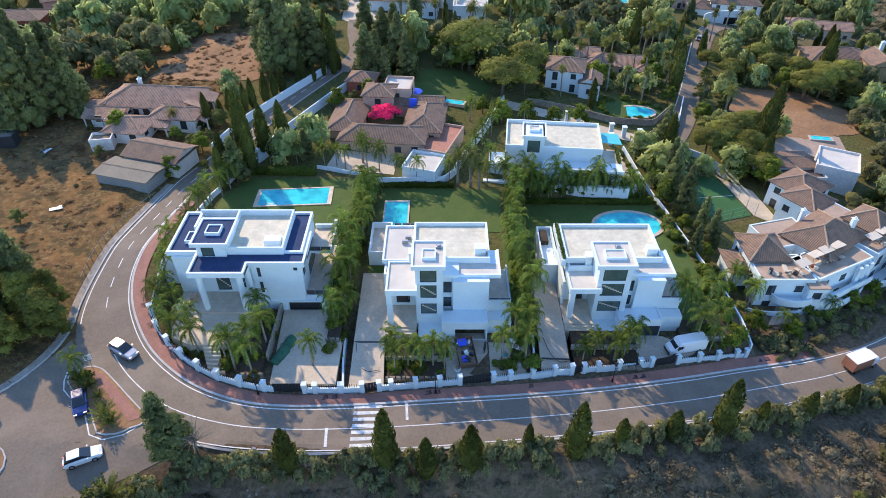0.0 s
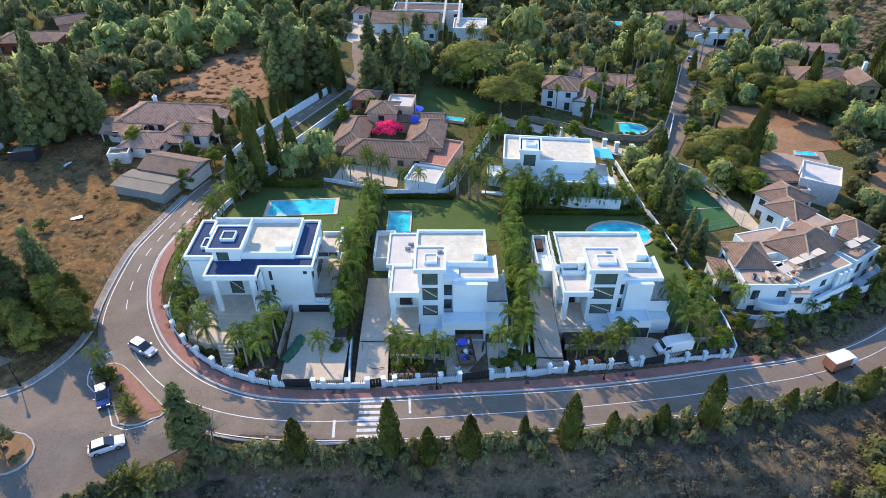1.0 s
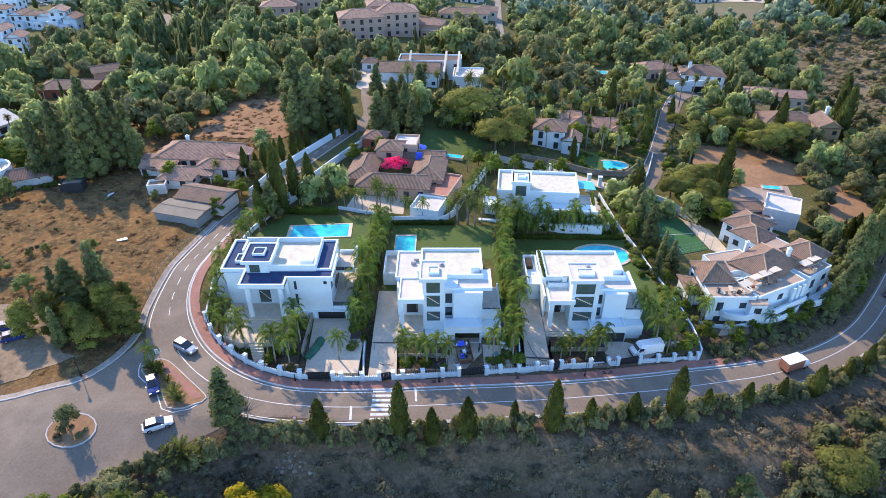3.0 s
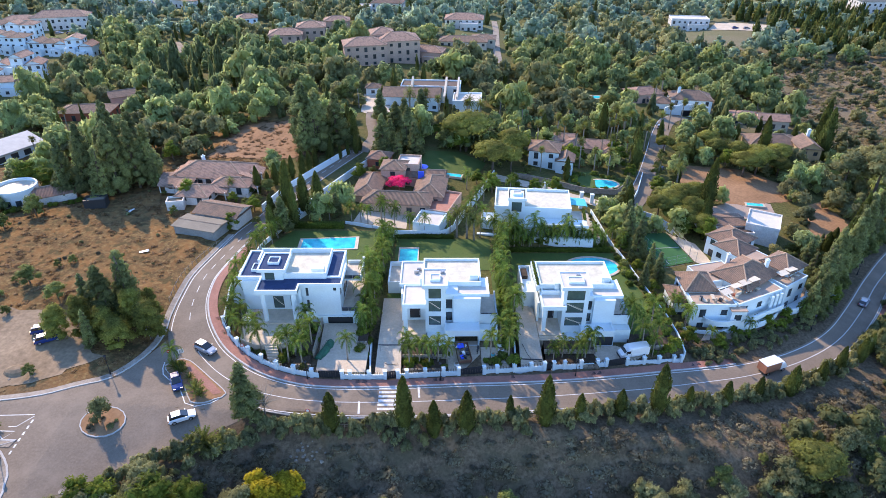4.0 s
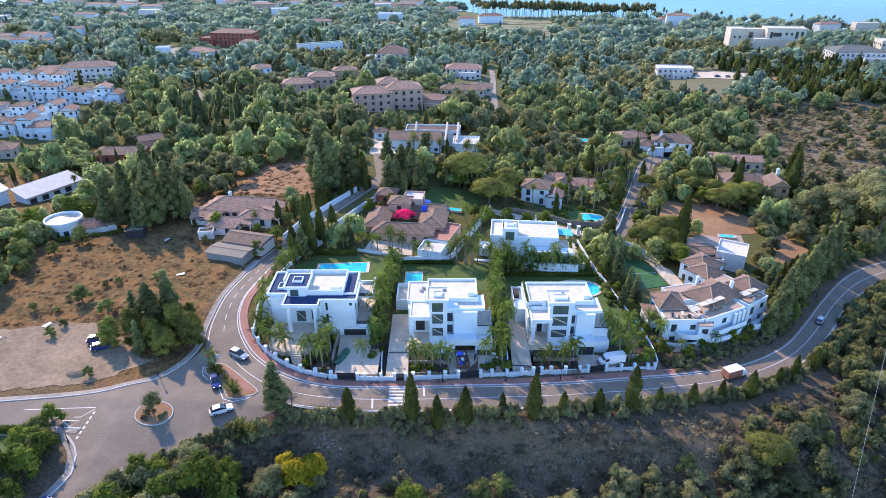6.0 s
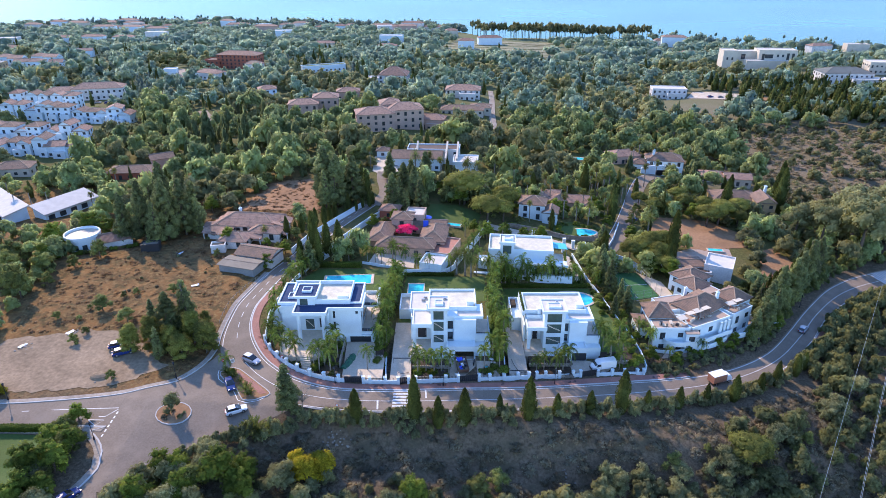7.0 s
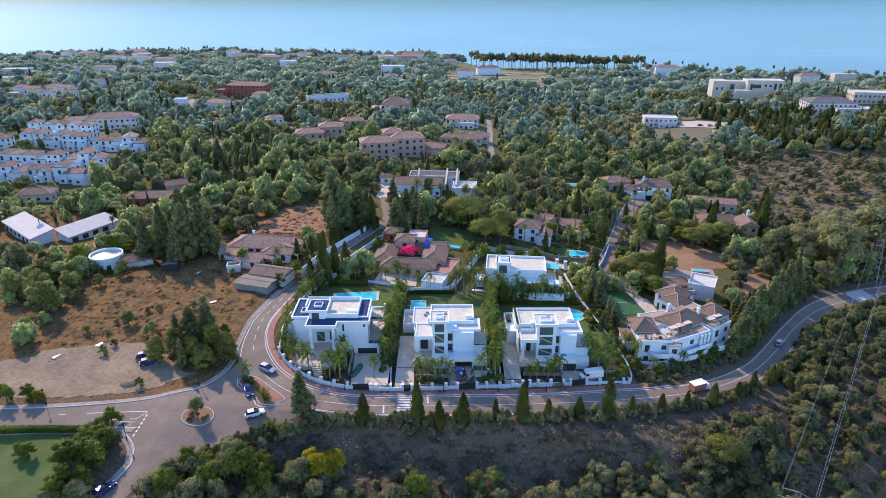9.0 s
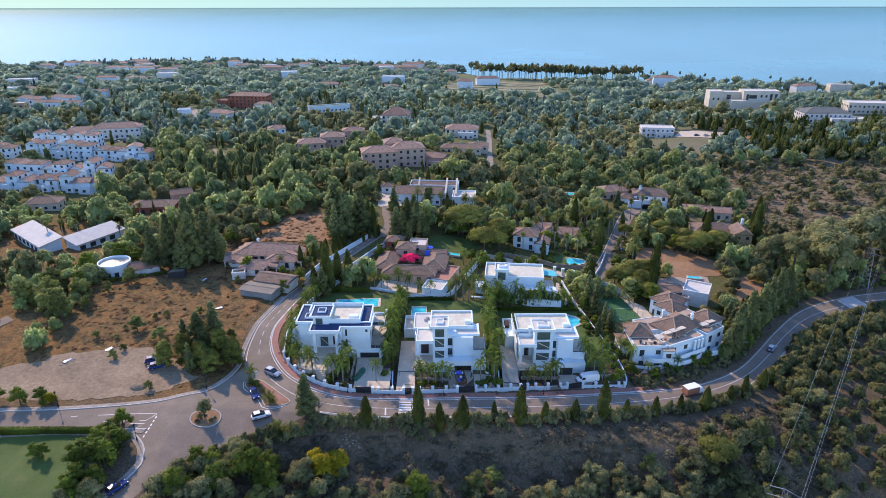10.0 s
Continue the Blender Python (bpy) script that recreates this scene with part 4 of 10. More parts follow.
def mesh_of(name, verts, faces, material, tris=None, normals=None, tone=None):
    """A mesh straight from arrays of corners and faces; normals: soft shading of leaves; tone: each tree's own shade."""
    me = bpy.data.meshes.new(name)
    verts = np.ascontiguousarray(verts, np.float32)
    loops = np.ascontiguousarray(faces, np.int32).ravel()
    k = np.full(len(faces), faces.shape[1], np.int32)
    if tris is not None and len(tris):
        loops = np.concatenate([loops, np.ascontiguousarray(tris, np.int32).ravel()])
        k = np.concatenate([k, np.full(len(tris), 3, np.int32)])
    me.vertices.add(len(verts))
    me.vertices.foreach_set("co", verts.ravel())
    me.loops.add(len(loops))
    me.loops.foreach_set("vertex_index", loops)
    me.polygons.add(len(k))
    me.polygons.foreach_set("loop_start", np.concatenate([[0], np.cumsum(k)[:-1]]).astype(np.int32))
    me.polygons.foreach_set("loop_total", k)
    me.update(calc_edges=True)
    if normals is not None:
        layer = me.attributes.new("custom_normal", "FLOAT_VECTOR", "POINT")
        layer.data.foreach_set("vector", np.ascontiguousarray(normals, np.float32).ravel())
    if tone is not None:
        layer = me.attributes.new("tone", "FLOAT", "POINT")
        layer.data.foreach_set("value", np.ascontiguousarray(tone, np.float32))
    me.materials.append(material)
    return me


def hedge_mesh(name, x0, x1, y0, y1, z0, h, material, size=0.28, per=34, seed=1):
    """A clipped hedge: a solid heart with leaves all over it."""
    rng = np.random.default_rng(seed)
    area = 2 * h * ((x1 - x0) + (y1 - y0)) + (x1 - x0) * (y1 - y0)
    n = int(min(6000, area * per))
    p = np.stack([rng.uniform(x0, x1, n), rng.uniform(y0, y1, n), rng.uniform(z0, z0 + h, n)], 1)
    side = rng.random(n)
    wx, wy, wt = h * (y1 - y0), h * (x1 - x0), (x1 - x0) * (y1 - y0)
    tot = 2 * wx + 2 * wy + wt
    cum = np.cumsum([wx, wx, wy, wy, wt]) / tot
    nr = np.zeros((n, 3))
    for k, (ax, v, sg) in enumerate(((0, x0, -1), (0, x1, 1), (1, y0, -1), (1, y1, 1), (2, z0 + h, 1))):
        m = (side <= cum[k]) & (side > (cum[k - 1] if k else -1))
        p[m, ax] = v + rng.normal(size=m.sum()) * 0.06
        nr[m, ax] = sg
    nr += rng.normal(size=(n, 3)) * 0.7
    nr /= np.linalg.norm(nr, axis=1)[:, None]
    a = np.cross(nr, rng.normal(size=(n, 3)))
    a /= np.linalg.norm(a, axis=1)[:, None]
    b = np.cross(nr, a)
    s = (size * (0.6 + 0.8 * rng.random(n)))[:, None]
    q = np.stack([p - a * s * 0.5, p + b * s * 0.35, p + a * s * 0.5, p - b * s * 0.35], 1).reshape(-1, 3)
    e = 0.08
    heart = Build().box(x0 + e, x1 - e, y0 + e, y1 - e, z0, z0 + h - e)
    v = np.concatenate([np.array(heart.v), q])
    f = np.concatenate([np.array(heart.f), 8 + np.arange(4 * n).reshape(-1, 4)])
    return mesh_of(name, v, f, material)


def hedge_on(parent, x0, x1, y0, y1, z, h):
    part("plants", hedge_mesh("plants", x0, x1, y0, y1, z, h, HEDGE, 0.2, 50), None, parent, "low green planting")


twin_villa(0, 0, 0, False)
twin_villa(26.6, 3.6, -3.0, True)


def left_villa():
    v = thing("villa", "white modern villa with slate-blue roofs and tall columns", "villa", group="modern white villas")
    # ground and first floors: recessed entrance front, projecting right block
    front = [(-33.2, -31.2, 3.3, 6.1, "s"), (-33.0, -31.2, 6.9, 7.9), (-29.9, -29.0, 3.75, 6.3, "d"), (-29.9, -29.1, 6.9, 7.9), (-28.5, -28.0, 6.9, 8.0)]
    villa_body(v, -38.6, -27.2, 69.0, 78.4, 2.0, 9.6, front, [(70.5, 72.5, 4.2, 6.6)])
    right_front = [(-26.4, -25.9, 7.1, 9.4), (-26.4, -25.9, 4.1, 6.2), (-21.2, -20.6, 8.3, 9.3)]
    villa_body(v, -27.2, -20.0, 67.6, 78.4, 2.2, 9.6, right_front, [], [(68.2, 69.8, 6.4, 9.1), (71.5, 76.5, 3.6, 6.2), (71.5, 76.5, 6.9, 9.0)])
    # podium with the garage under the right block
    part("podium", Build().wall("x", 67.4, 0.3, -27.4, -17.0, -0.6, 2.6, [(-22.8, -17.9, 0.3, 2.3)]), WHITE, v)
    part("podium_side", Build().box(-27.4, -27.1, 67.7, 78.0, -0.6, 2.6).box(-17.3, -17.0, 67.7, 78.0, -0.6, 2.6), WHITE, v)
    part("podium_roof", Build().box(-27.1, -17.3, 67.7, 78.0, 2.3, 2.6), WHITE, v)
    part("garage_door", Build().box(-22.8, -17.9, 67.75, 67.85, 0.2, 2.3), FRAMEDARK, v, "wide dark garage door")
    # upper roofs
    sl = "slate-blue gravel roof"
    r1 = rim(-39.4, -20.0, 69.4, 79.2, 9.55, 10.3, 0.35, Build().box(-39.2, -20.2, 69.6, 79.0, 9.6, 9.9))
    part("roof", r1, WHITE, v, "broad white roof rim")
    part("roof_covering", Build().box(-39.05, -20.35, 69.75, 78.85, 9.9, 9.94), ROOFBLUE, v, sl)
    r2 = Build().box(-34.8, -27.3, 65.0, 69.4, 9.5, 9.9)
    r2.box(-34.8, -27.3, 64.8, 65.1, 9.4, 10.25).box(-35.1, -34.8, 64.8, 69.4, 9.4, 10.25).box(-27.6, -27.3, 65.1, 67.3, 9.4, 10.25)
    part("porch_roof", r2, WHITE, v, "white porch roof on columns")
    part("roof_covering", Build().box(-34.8, -27.6, 65.1, 69.4, 9.9, 9.935), ROOFBLUE, v, sl)
    r3 = Build().box(-27.3, -19.4, 67.3, 69.4, 9.5, 9.9).box(-27.3, -19.4, 67.0, 67.3, 9.4, 10.25).box(-19.7, -19.4, 67.3, 74.4, 9.4, 10.25).box(-20.0, -19.7, 69.4, 74.4, 9.5, 9.9)
    part("front_ledge", r3, WHITE, v)
    part("roof_covering", Build().box(-27.6, -19.7, 67.3, 69.42, 9.9, 9.938), ROOFBLUE, v, sl)
    # roof terrace and stair tower
    part("terrace_parapet", rim(-31.0, -22.6, 69.2, 78.5, 9.9, 11.2, 0.25), WHITE, v)
    part("terrace_back", Build().box(-36.8, -31.0, 78.25, 78.5, 9.9, 11.2).box(-36.8, -36.4, 74.5, 78.25, 9.9, 10.9), WHITE, v)
    part("roof_terrace", Build().box(-30.75, -22.85, 69.45, 78.25, 10.1, 10.22), ROOFSTONE, v, "cream stone roof terrace")
    part("stair_head", Build().box(-25.6, -23.2, 70.6, 72.0, 10.2, 11.3), WHITE, v, "white stair housing")
    villa_body(v, -34.6, -30.6, 68.75, 74.2, 9.4, 12.0, [(-34.0, -32.2, 9.96, 11.75, "s")])
    part("tower_roof", rim(-35.3, -30.0, 68.4, 74.7, 11.85, 12.45, 0.3, Build().box(-35.1, -30.2, 68.6, 74.5, 11.9, 12.2)), WHITE, v, "white slab roof of the tower")
    part("roof_covering", Build().box(-35.0, -30.3, 68.7, 74.4, 12.2, 12.22), ROOFBLUE, v, sl)
    skylight(v, -33.7, -31.6, 70.6, 72.7, 12.2, ROOFBLUE)
    skylight(v, -37.4, -36.2, 71.6, 74.0, 9.95, ROOFBLUE)
    # columns and fins
    for x in (-33.9, -28.3):
        column(v, x, 65.5, 2.9, 9.5, 0.45)
    column(v, -27.55, 67.0, 2.9, 9.5, 0.4)
    # curved flank wall on the road side
    arc = [(-38.6 - 3.4 * math.sin(math.pi / 2 * i / 10), 0, 2.6 + 5.4 * math.cos(math.pi / 2 * i / 10)) for i in range(11)]
    fl = Build()
    for (xa, _, za), (xb, _, zb) in zip(arc, arc[1:]):
        n = len(fl.v)
        fl.v += [(x, y, z) for y in (71.6, 71.9) for x, z in ((xa, za), (xb, zb), (xb, 2.0), (xa, 2.0))]
        fl.f += [(n, n + 3, n + 2, n + 1), (n + 4, n + 5, n + 6, n + 7), (n, n + 1, n + 5, n + 4), (n + 1, n + 2, n + 6, n + 5)]
    part("flank_wall", fl, WHITE, v, "curved white flank wall")
    # side terraces
    part("side_terrace", Build().box(-20.0, -16.2, 67.9, 79.6, 2.6, 3.3), WHITE, v)
    part("terrace_floor", Build().box(-20.0, -16.4, 68.1, 79.4, 3.3, 3.34), STONEFLOOR, v)
    balustrade(v, [(-20.0, 68.0), (-16.3, 68.0), (-16.3, 79.0)], 3.3, 0.9)
    part("upper_terrace", Build().box(-20.0, -16.6, 73.6, 79.6, 6.6, 7.0).box(-20.0, -16.6, 79.3, 79.6, 7.0, 7.7).box(-16.9, -16.6, 73.6, 79.3, 7.0, 7.7), WHITE, v)
    part("terrace_floor", Build().box(-20.0, -16.9, 73.6, 79.3, 7.0, 7.03), STONEFLOOR, v)
    balustrade(v, [(-20.0, 73.7), (-16.7, 73.7)], 7.0, 0.8)
    part("terrace_pier", Build().box(-16.9, -16.4, 79.0, 79.6, 3.3, 8.6), WHITE, v)
    # paved forecourt
    part("forecourt", Build().box(-38.5, -27.3, 64.6, 69.0, 1.2, 3.0), STONEFLOOR, v, "stone-paved porch floor")
    part("forecourt", Build().prism([(-37.6, 60.2), (-34.5, 58.6), (-30.6, 58.6), (-27.3, 59.6), (-27.3, 64.6), (-38.2, 64.6)], 0.2, 2.75), DRIVE, v, "pale concrete forecourt")
    for i in range(7):
        part("garden_step", Build().prism([(-32.8 + i * 0.22, 58.6 - i * 0.5), (-30.6 + i * 0.22, 58.6 - i * 0.5), (-30.4 + i * 0.22, 58.1 - i * 0.5), (-32.6 + i * 0.22, 58.1 - i * 0.5)], 0.3, 2.6 - i * 0.24), STONEFLOOR, v)
    part("planter_wall", Build().box(-27.4, -27.1, 58.0, 67.4, 0.0, 2.9).box(-24.0, -23.7, 57.5, 67.4, 0.0, 2.2), ROCKSTONE, v, "stone planter wall")


left_villa()


# ---- plots: lawns, pools, drives, front wall ----
for poly, lab in (([(-39.5, 80), (-15.6, 80), (-15.6, 99.6), (-36, 99.6), (-39.5, 93)], "mown green lawn with a rectangular pool in it"),
                  ([(-11.5, 86.5), (10.5, 86.5), (10.5, 100), (-11.5, 100)], "mown green lawn behind the middle villa"),
                  ([(9.9, 68), (11.5, 68), (11.5, 86), (9.9, 86)], "strip of lawn beside the villa"),
                  ([(-12.0, 75.5), (-9.2, 75.5), (-9.2, 77.5), (-12.0, 77.5)], "small patch of lawn by the villa"),
                  ([(15.5, 87.5), (41.6, 87.5), (41.2, 99.8), (15.5, 99.8)], "mown green lawn round the oval pool"),
                  ([(36.8, 68.5), (44.5, 72.5), (43.4, 80.5), (42.2, 87.4), (34.5, 87.4), (36.8, 76)], "sloping lawn beside the villa")):
    patch("lawn", poly, 0.07, LAWN, lab, "lawn", 1.5)


def pool(poly, z, w, label):
    ob = thing("swimming_pool", label, "pool")
    c = Vector((sum(p[0] for p in poly) / len(poly), sum(p[1] for p in poly) / len(poly)))
    TAKEN_SPOTS.append((c.x, c.y, 7.5))
    TAKEN_SPOTS.append((c.x, c.y - 7.0, 5.0))
    out = [(c.x + (x - c.x) * (1 + w / max(1e-3, math.hypot(x - c.x, y - c.y))), c.y + (y - c.y) * (1 + w / math.hypot(x - c.x, y - c.y))) for x, y in poly]
    part("coping", Build().ring(out, poly, z - 0.5, z + 0.18), STONEFLOOR, ob, "pale stone coping")
    part("pool_tank", Build().prism(poly, z - 0.45, z + 0.04), TURQTILE, ob, "turquoise tiled tank")
    part("pool_water", Build().prism(poly, z + 0.045, z + 0.11), POOL, ob, "clear turquoise water")
    return ob


TURQTILE = tiled("turquoise_mosaic", (0.05, 0.5, 0.6), (0.1, 0.4, 0.45), 0.1, 0.3, gap=0.01)
pl = pool([(-32.5, 90.6), (-20.4, 91.3), (-20.6, 96.3), (-32.6, 95.4)], 3.25, 0.8, "rectangular pool with turquoise water and stone coping")
part("pool_step", Build().box(-31.6, -29.0, 90.9, 91.6, 3.36, 3.375), TURQTILE, pl)
pool([(-10.4, 87.2), (-6.3, 87.2), (-6.3, 95.4), (-10.4, 95.4)], 0.7, 0.6, "narrow rectangular pool beside the lawn")
pool([(34.2 + 6.0 * math.cos(a * math.pi / 20), 93.6 + 3.9 * math.sin(a * math.pi / 20)) for a in range(40)], -3.1, 0.7, "oval pool with turquoise water")


def ramp(name, pts, material, label, thick=0.5):
    """A sloping slab; pts: corners with heights."""
    b = Build()
    n = len(pts)
    b.v = [tuple(p) for p in pts] + [(x, y, z - thick) for x, y, z in pts]
    b.f = [tuple(range(n)), tuple(range(2 * n - 1, n - 1, -1))] + [(i, n + i, n + (i + 1) % n, (i + 1) % n) for i in range(n)]
    return solid(name, b, material, label, "driveway", kind="structure")


ramp("driveway", [(-22.8, 53.3, 0.95), (-14.2, 53.5, 0.85), (-14.2, 60.5, 0.85), (-16.6, 67.4, 0.8), (-23.6, 67.4, 0.8)], DRIVE, "pale concrete drive down to the garage")
ramp("driveway", [(-12.6, 53.6, -0.15), (-8.0, 54.2, -0.5), (-8.3, 62.8, 0.7), (-8.3, 75.4, 1.0), (-12.6, 75.4, 1.0), (-12.6, 62.8, 0.7)], DRIVE, "pale paved side drive with tree shadows")
ramp("driveway", [(0.4, 55.6, -1.4), (6.4, 56.4, -1.65), (6.4, 63.3, -1.42), (0.4, 63.3, -1.42)], DRIVE, "pale concrete garage drive")
ramp("driveway", [(6.6, 56.5, -1.44), (11.6, 57.4, -1.44), (11.6, 62.6, -1.40), (6.6, 62.9, -1.40)], DRIVE, "pale paved side yard")
ramp("driveway", [(14.0, 58.2, -3.0), (18.4, 59.1, -3.6), (18.2, 66.2, -2.1), (18.2, 76.0, -1.85), (14.6, 78.0, -1.85), (14.2, 66.2, -2.1)], DRIVE, "pale side drive running back beside the villa")
ramp("driveway", [(29.4, 61.4, -4.7), (36.0, 62.8, -4.95), (38.6, 64.4, -4.75), (33.6, 66.9, -4.4), (28.2, 66.9, -4.4)], DRIVE, "pale garage forecourt")


def stone_bed(x0, x1, y0, y1, z0, z1, label, tiers=2):
    """A stepped planting bed held by courses of rough field stone."""
    ob = thing("planting_bed", label, "planting bed")
    rr = random.Random(int(x0 * 10) + 77)
    for k in range(tiers):
        f = k / tiers
        ya, z = y0 + (y1 - y0) * f, z0 + (z1 - z0) * (k + 1) / tiers
        part("soil", Build().box(x0 + 0.25, x1 - 0.25, ya + 0.3, y1, z0 - 0.8, z - 0.12), SOILBED, ob)
        for row in range(max(1, int((z - z0 + 0.2) / 0.45 / (k + 1)))):
            zz = z - 0.42 * (row + 1)
            x = x0
            while x < x1 - 0.3:
                w = rr.uniform(0.5, 0.95)
                j = [rr.uniform(-0.05, 0.05) for _ in range(6)]
                b = Build()
                b.v = [(x + 0.03, ya + j[0], zz), (x + w, ya + j[1], zz), (x + w, ya + 0.4, zz), (x + 0.03, ya + 0.4, zz), (x + 0.08 + j[2], ya + 0.06 + j[3], zz + 0.4 + j[4]), (x + w - 0.06, ya + 0.05 + j[5], zz + 0.4), (x + w - 0.05, ya + 0.36, zz + 0.4), (x + 0.08, ya + 0.36, zz + 0.4 + j[4])]
                b.f = [(3, 2, 1, 0), (4, 5, 6, 7), (0, 1, 5, 4), (1, 2, 6, 5), (2, 3, 7, 6), (3, 0, 4, 7)]
                part("stone", b, ROCKSTONE, ob)
                x += w + 0.02
    return ob


stone_bed(-8.0, 0.2, 55.6, 61.4, -1.4, 0.3, "stepped stone-walled bed of palms and shrubs")
stone_bed(18.8, 28.8, 60.0, 66.2, -4.4, -2.4, "stepped stone-walled bed before the porch")
stone_bed(36.0, 45.5, 66.2, 70.0, -5.2, -3.9, "low stone-walled bed beside the drive", 1)
stone_bed(-27.0, -24.0, 54.4, 66.8, 0.2, 1.6, "narrow raised bed of palms beside the drive", 1)
stone_bed(-16.6, -14.3, 60.8, 67.0, 0.3, 1.5, "stone-walled bed at the drive's end", 1)


def front_wall():
    """The white wall along the pavement: plinth, posts with caps, pickets between, and gates."""
    line = [Vector((x, y)) for x, y in zip(WALL_X, WALL_Y)]
    line = spline([(p.x, p.y) for p in line], 0.5)
    n = 220
    line = even(line, n + 1)
    w = thing("garden_wall", "white rendered garden wall with capped posts and dark pickets", "wall", kind="structure")
    gates = ((-22.3, -18.2, "gate"), (-10.6, -8.6, "door"), (2.4, 6.8, "gate"), (18.4, 20.0, "door"), (30.6, 34.6, "gate"))

    def open_at(x):
        return any(a < x < c for a, c, _ in gates)

    def foot(p):
        return land(p.x, p.y - 0.5)

    plinth = Build()
    for p, q in zip(line, line[1:]):
        if open_at((p.x + q.x) / 2):
            continue
        t = (q - p).normalized()
        nx, ny = -t.y * 0.14, t.x * 0.14
        zp, zq = foot(p), foot(q)
        k = len(plinth.v)
        plinth.v += [(p.x + s * nx, p.y + s * ny, z) for s in (-1, 1) for z in (zp - 0.8, zp + 0.95)] + [(q.x + s * nx, q.y + s * ny, z) for s in (-1, 1) for z in (zq - 0.8, zq + 0.95)]
        plinth.f += [(k, k + 4, k + 5, k + 1), (k + 2, k + 3, k + 7, k + 6), (k + 1, k + 5, k + 7, k + 3), (k, k + 1, k + 3, k + 2), (k + 4, k + 6, k + 7, k + 5)]
    part("plinth", plinth, WHITE, w)
    post = Build().box(-0.3, 0.3, -0.3, 0.3, -0.8, 1.75).box(-0.36, 0.36, -0.36, 0.36, 1.75, 1.85).mesh("post", WHITE)
    bar = Build().box(-0.03, 0.03, -0.02, 0.02, 0.95, 1.6).mesh("picket", BLACKSTEEL)
    dist = [0.0]
    for p, q in zip(line, line[1:]):
        dist.append(dist[-1] + (q - p).length)

    def at_s(s):
        return Vector((float(np.interp(s, dist, [p.x for p in line])), float(np.interp(s, dist, [p.y for p in line]))))

    stops = [0.2]
    while stops[-1] + 3.3 < dist[-1]:
        stops.append(stops[-1] + 3.3)
    stops.append(dist[-1] - 0.3)
    for a, c, _ in gates:
        for gx in (a - 0.1, c + 0.1):
            stops.append(float(np.interp(gx, [p.x for p in line], dist)))
    stops = sorted(stops)
    kept = []
    for s in stops:
        x = at_s(s).x
        if open_at(x):
            continue
        if kept and s - kept[-1] < 1.2:
            continue
        kept.append(s)
    for s in kept:
        p = at_s(s)
        o = part("post", post, None, w)
        q = at_s(min(s + 0.3, dist[-1]))
        o.matrix_basis = pose(p.x, p.y, foot(p), 0, 0, math.degrees(math.atan2(q.y - p.y, q.x - p.x)) if (q - p).length > 1e-3 else 0)
    s = 0.5
    while s < dist[-1] - 0.4:
        p = at_s(s)
        if not open_at(p.x) and min(abs(s - k) for k in kept) > 0.42:
            o = part("picket", bar, None, w)
            o.matrix_basis = pose(p.x, p.y, foot(p), 0, 0, 12)
        s += 0.30
    for a, c, kind in gates:
        pa, pc = at_s(float(np.interp(a, [p.x for p in line], dist))), at_s(float(np.interp(c, [p.x for p in line], dist)))
        ln = (pc - pa).length
        g = thing("metal_gate", "closed dark steel sliding gate in the white wall" if kind == "gate" else "narrow dark steel garden gate", "gate", pa.x, pa.y, foot(pa) + (foot(pc) - foot(pa)) * 0.5, math.degrees(math.atan2(pc.y - pa.y, pc.x - pa.x)))
        part("gate_frame", Build().wall("x", -0.04, 0.08, 0.05, ln - 0.05, 0.08, 1.65, [(0.15, ln - 0.15, 0.18, 1.55)]), BLACKSTEEL, g)
        k = max(2, int(ln / 0.45))
        for i in range(k):
            u = 0.15 + (ln - 0.3) * i / k
            part("board", Build().box(u + 0.01, u + (ln - 0.3) / k - 0.01, -0.02, 0.02, 0.18, 1.55), FRAMEDARK, g)
        part("handle", Build().box(ln - 0.4, ln - 0.3, -0.1, -0.04, 0.8, 1.1), GREYSTEEL, g)


front_wall()


def garden_wall(pts, h, label, t=0.25, material=None, below=1.0, name="garden_wall"):
    """A plain rendered wall that follows the ground."""
    b = Build()
    line = even([Vector(p) for p in pts], max(3, int(sum((Vector(a) - Vector(c)).length for a, c in zip(pts, pts[1:])) / 1.2))) if len(pts) > 2 else even([Vector(p) for p in pts], max(2, int((Vector(pts[0]) - Vector(pts[-1])).length / 1.5)))
    o, i = offset(line, t / 2), offset(line, -t / 2)
    for a, c in ((o, i),):
        n0 = len(b.v)
        raw = [top(m.x, m.y) for m in line]
        level = [sum(raw[max(0, i - 3):i + 4]) / len(raw[max(0, i - 3):i + 4]) for i in range(len(raw))]
        for p, q, m, z in zip(a, c, line, level):
            b.v += [(p.x, p.y, z - below), (p.x, p.y, z + h), (q.x, q.y, z + h), (q.x, q.y, z - below)]
        for k in range(len(line) - 1):
            s = n0 + 4 * k
            for u in range(4):
                v_ = (u + 1) % 4
                b.f.append((s + u, s + 4 + u, s + 4 + v_, s + v_))
        e = n0 + 4 * (len(line) - 1)
        b.f += [(n0, n0 + 1, n0 + 2, n0 + 3), (e + 3, e + 2, e + 1, e)]
    return solid(name, b, material or WHITE, label, "wall", kind="structure")


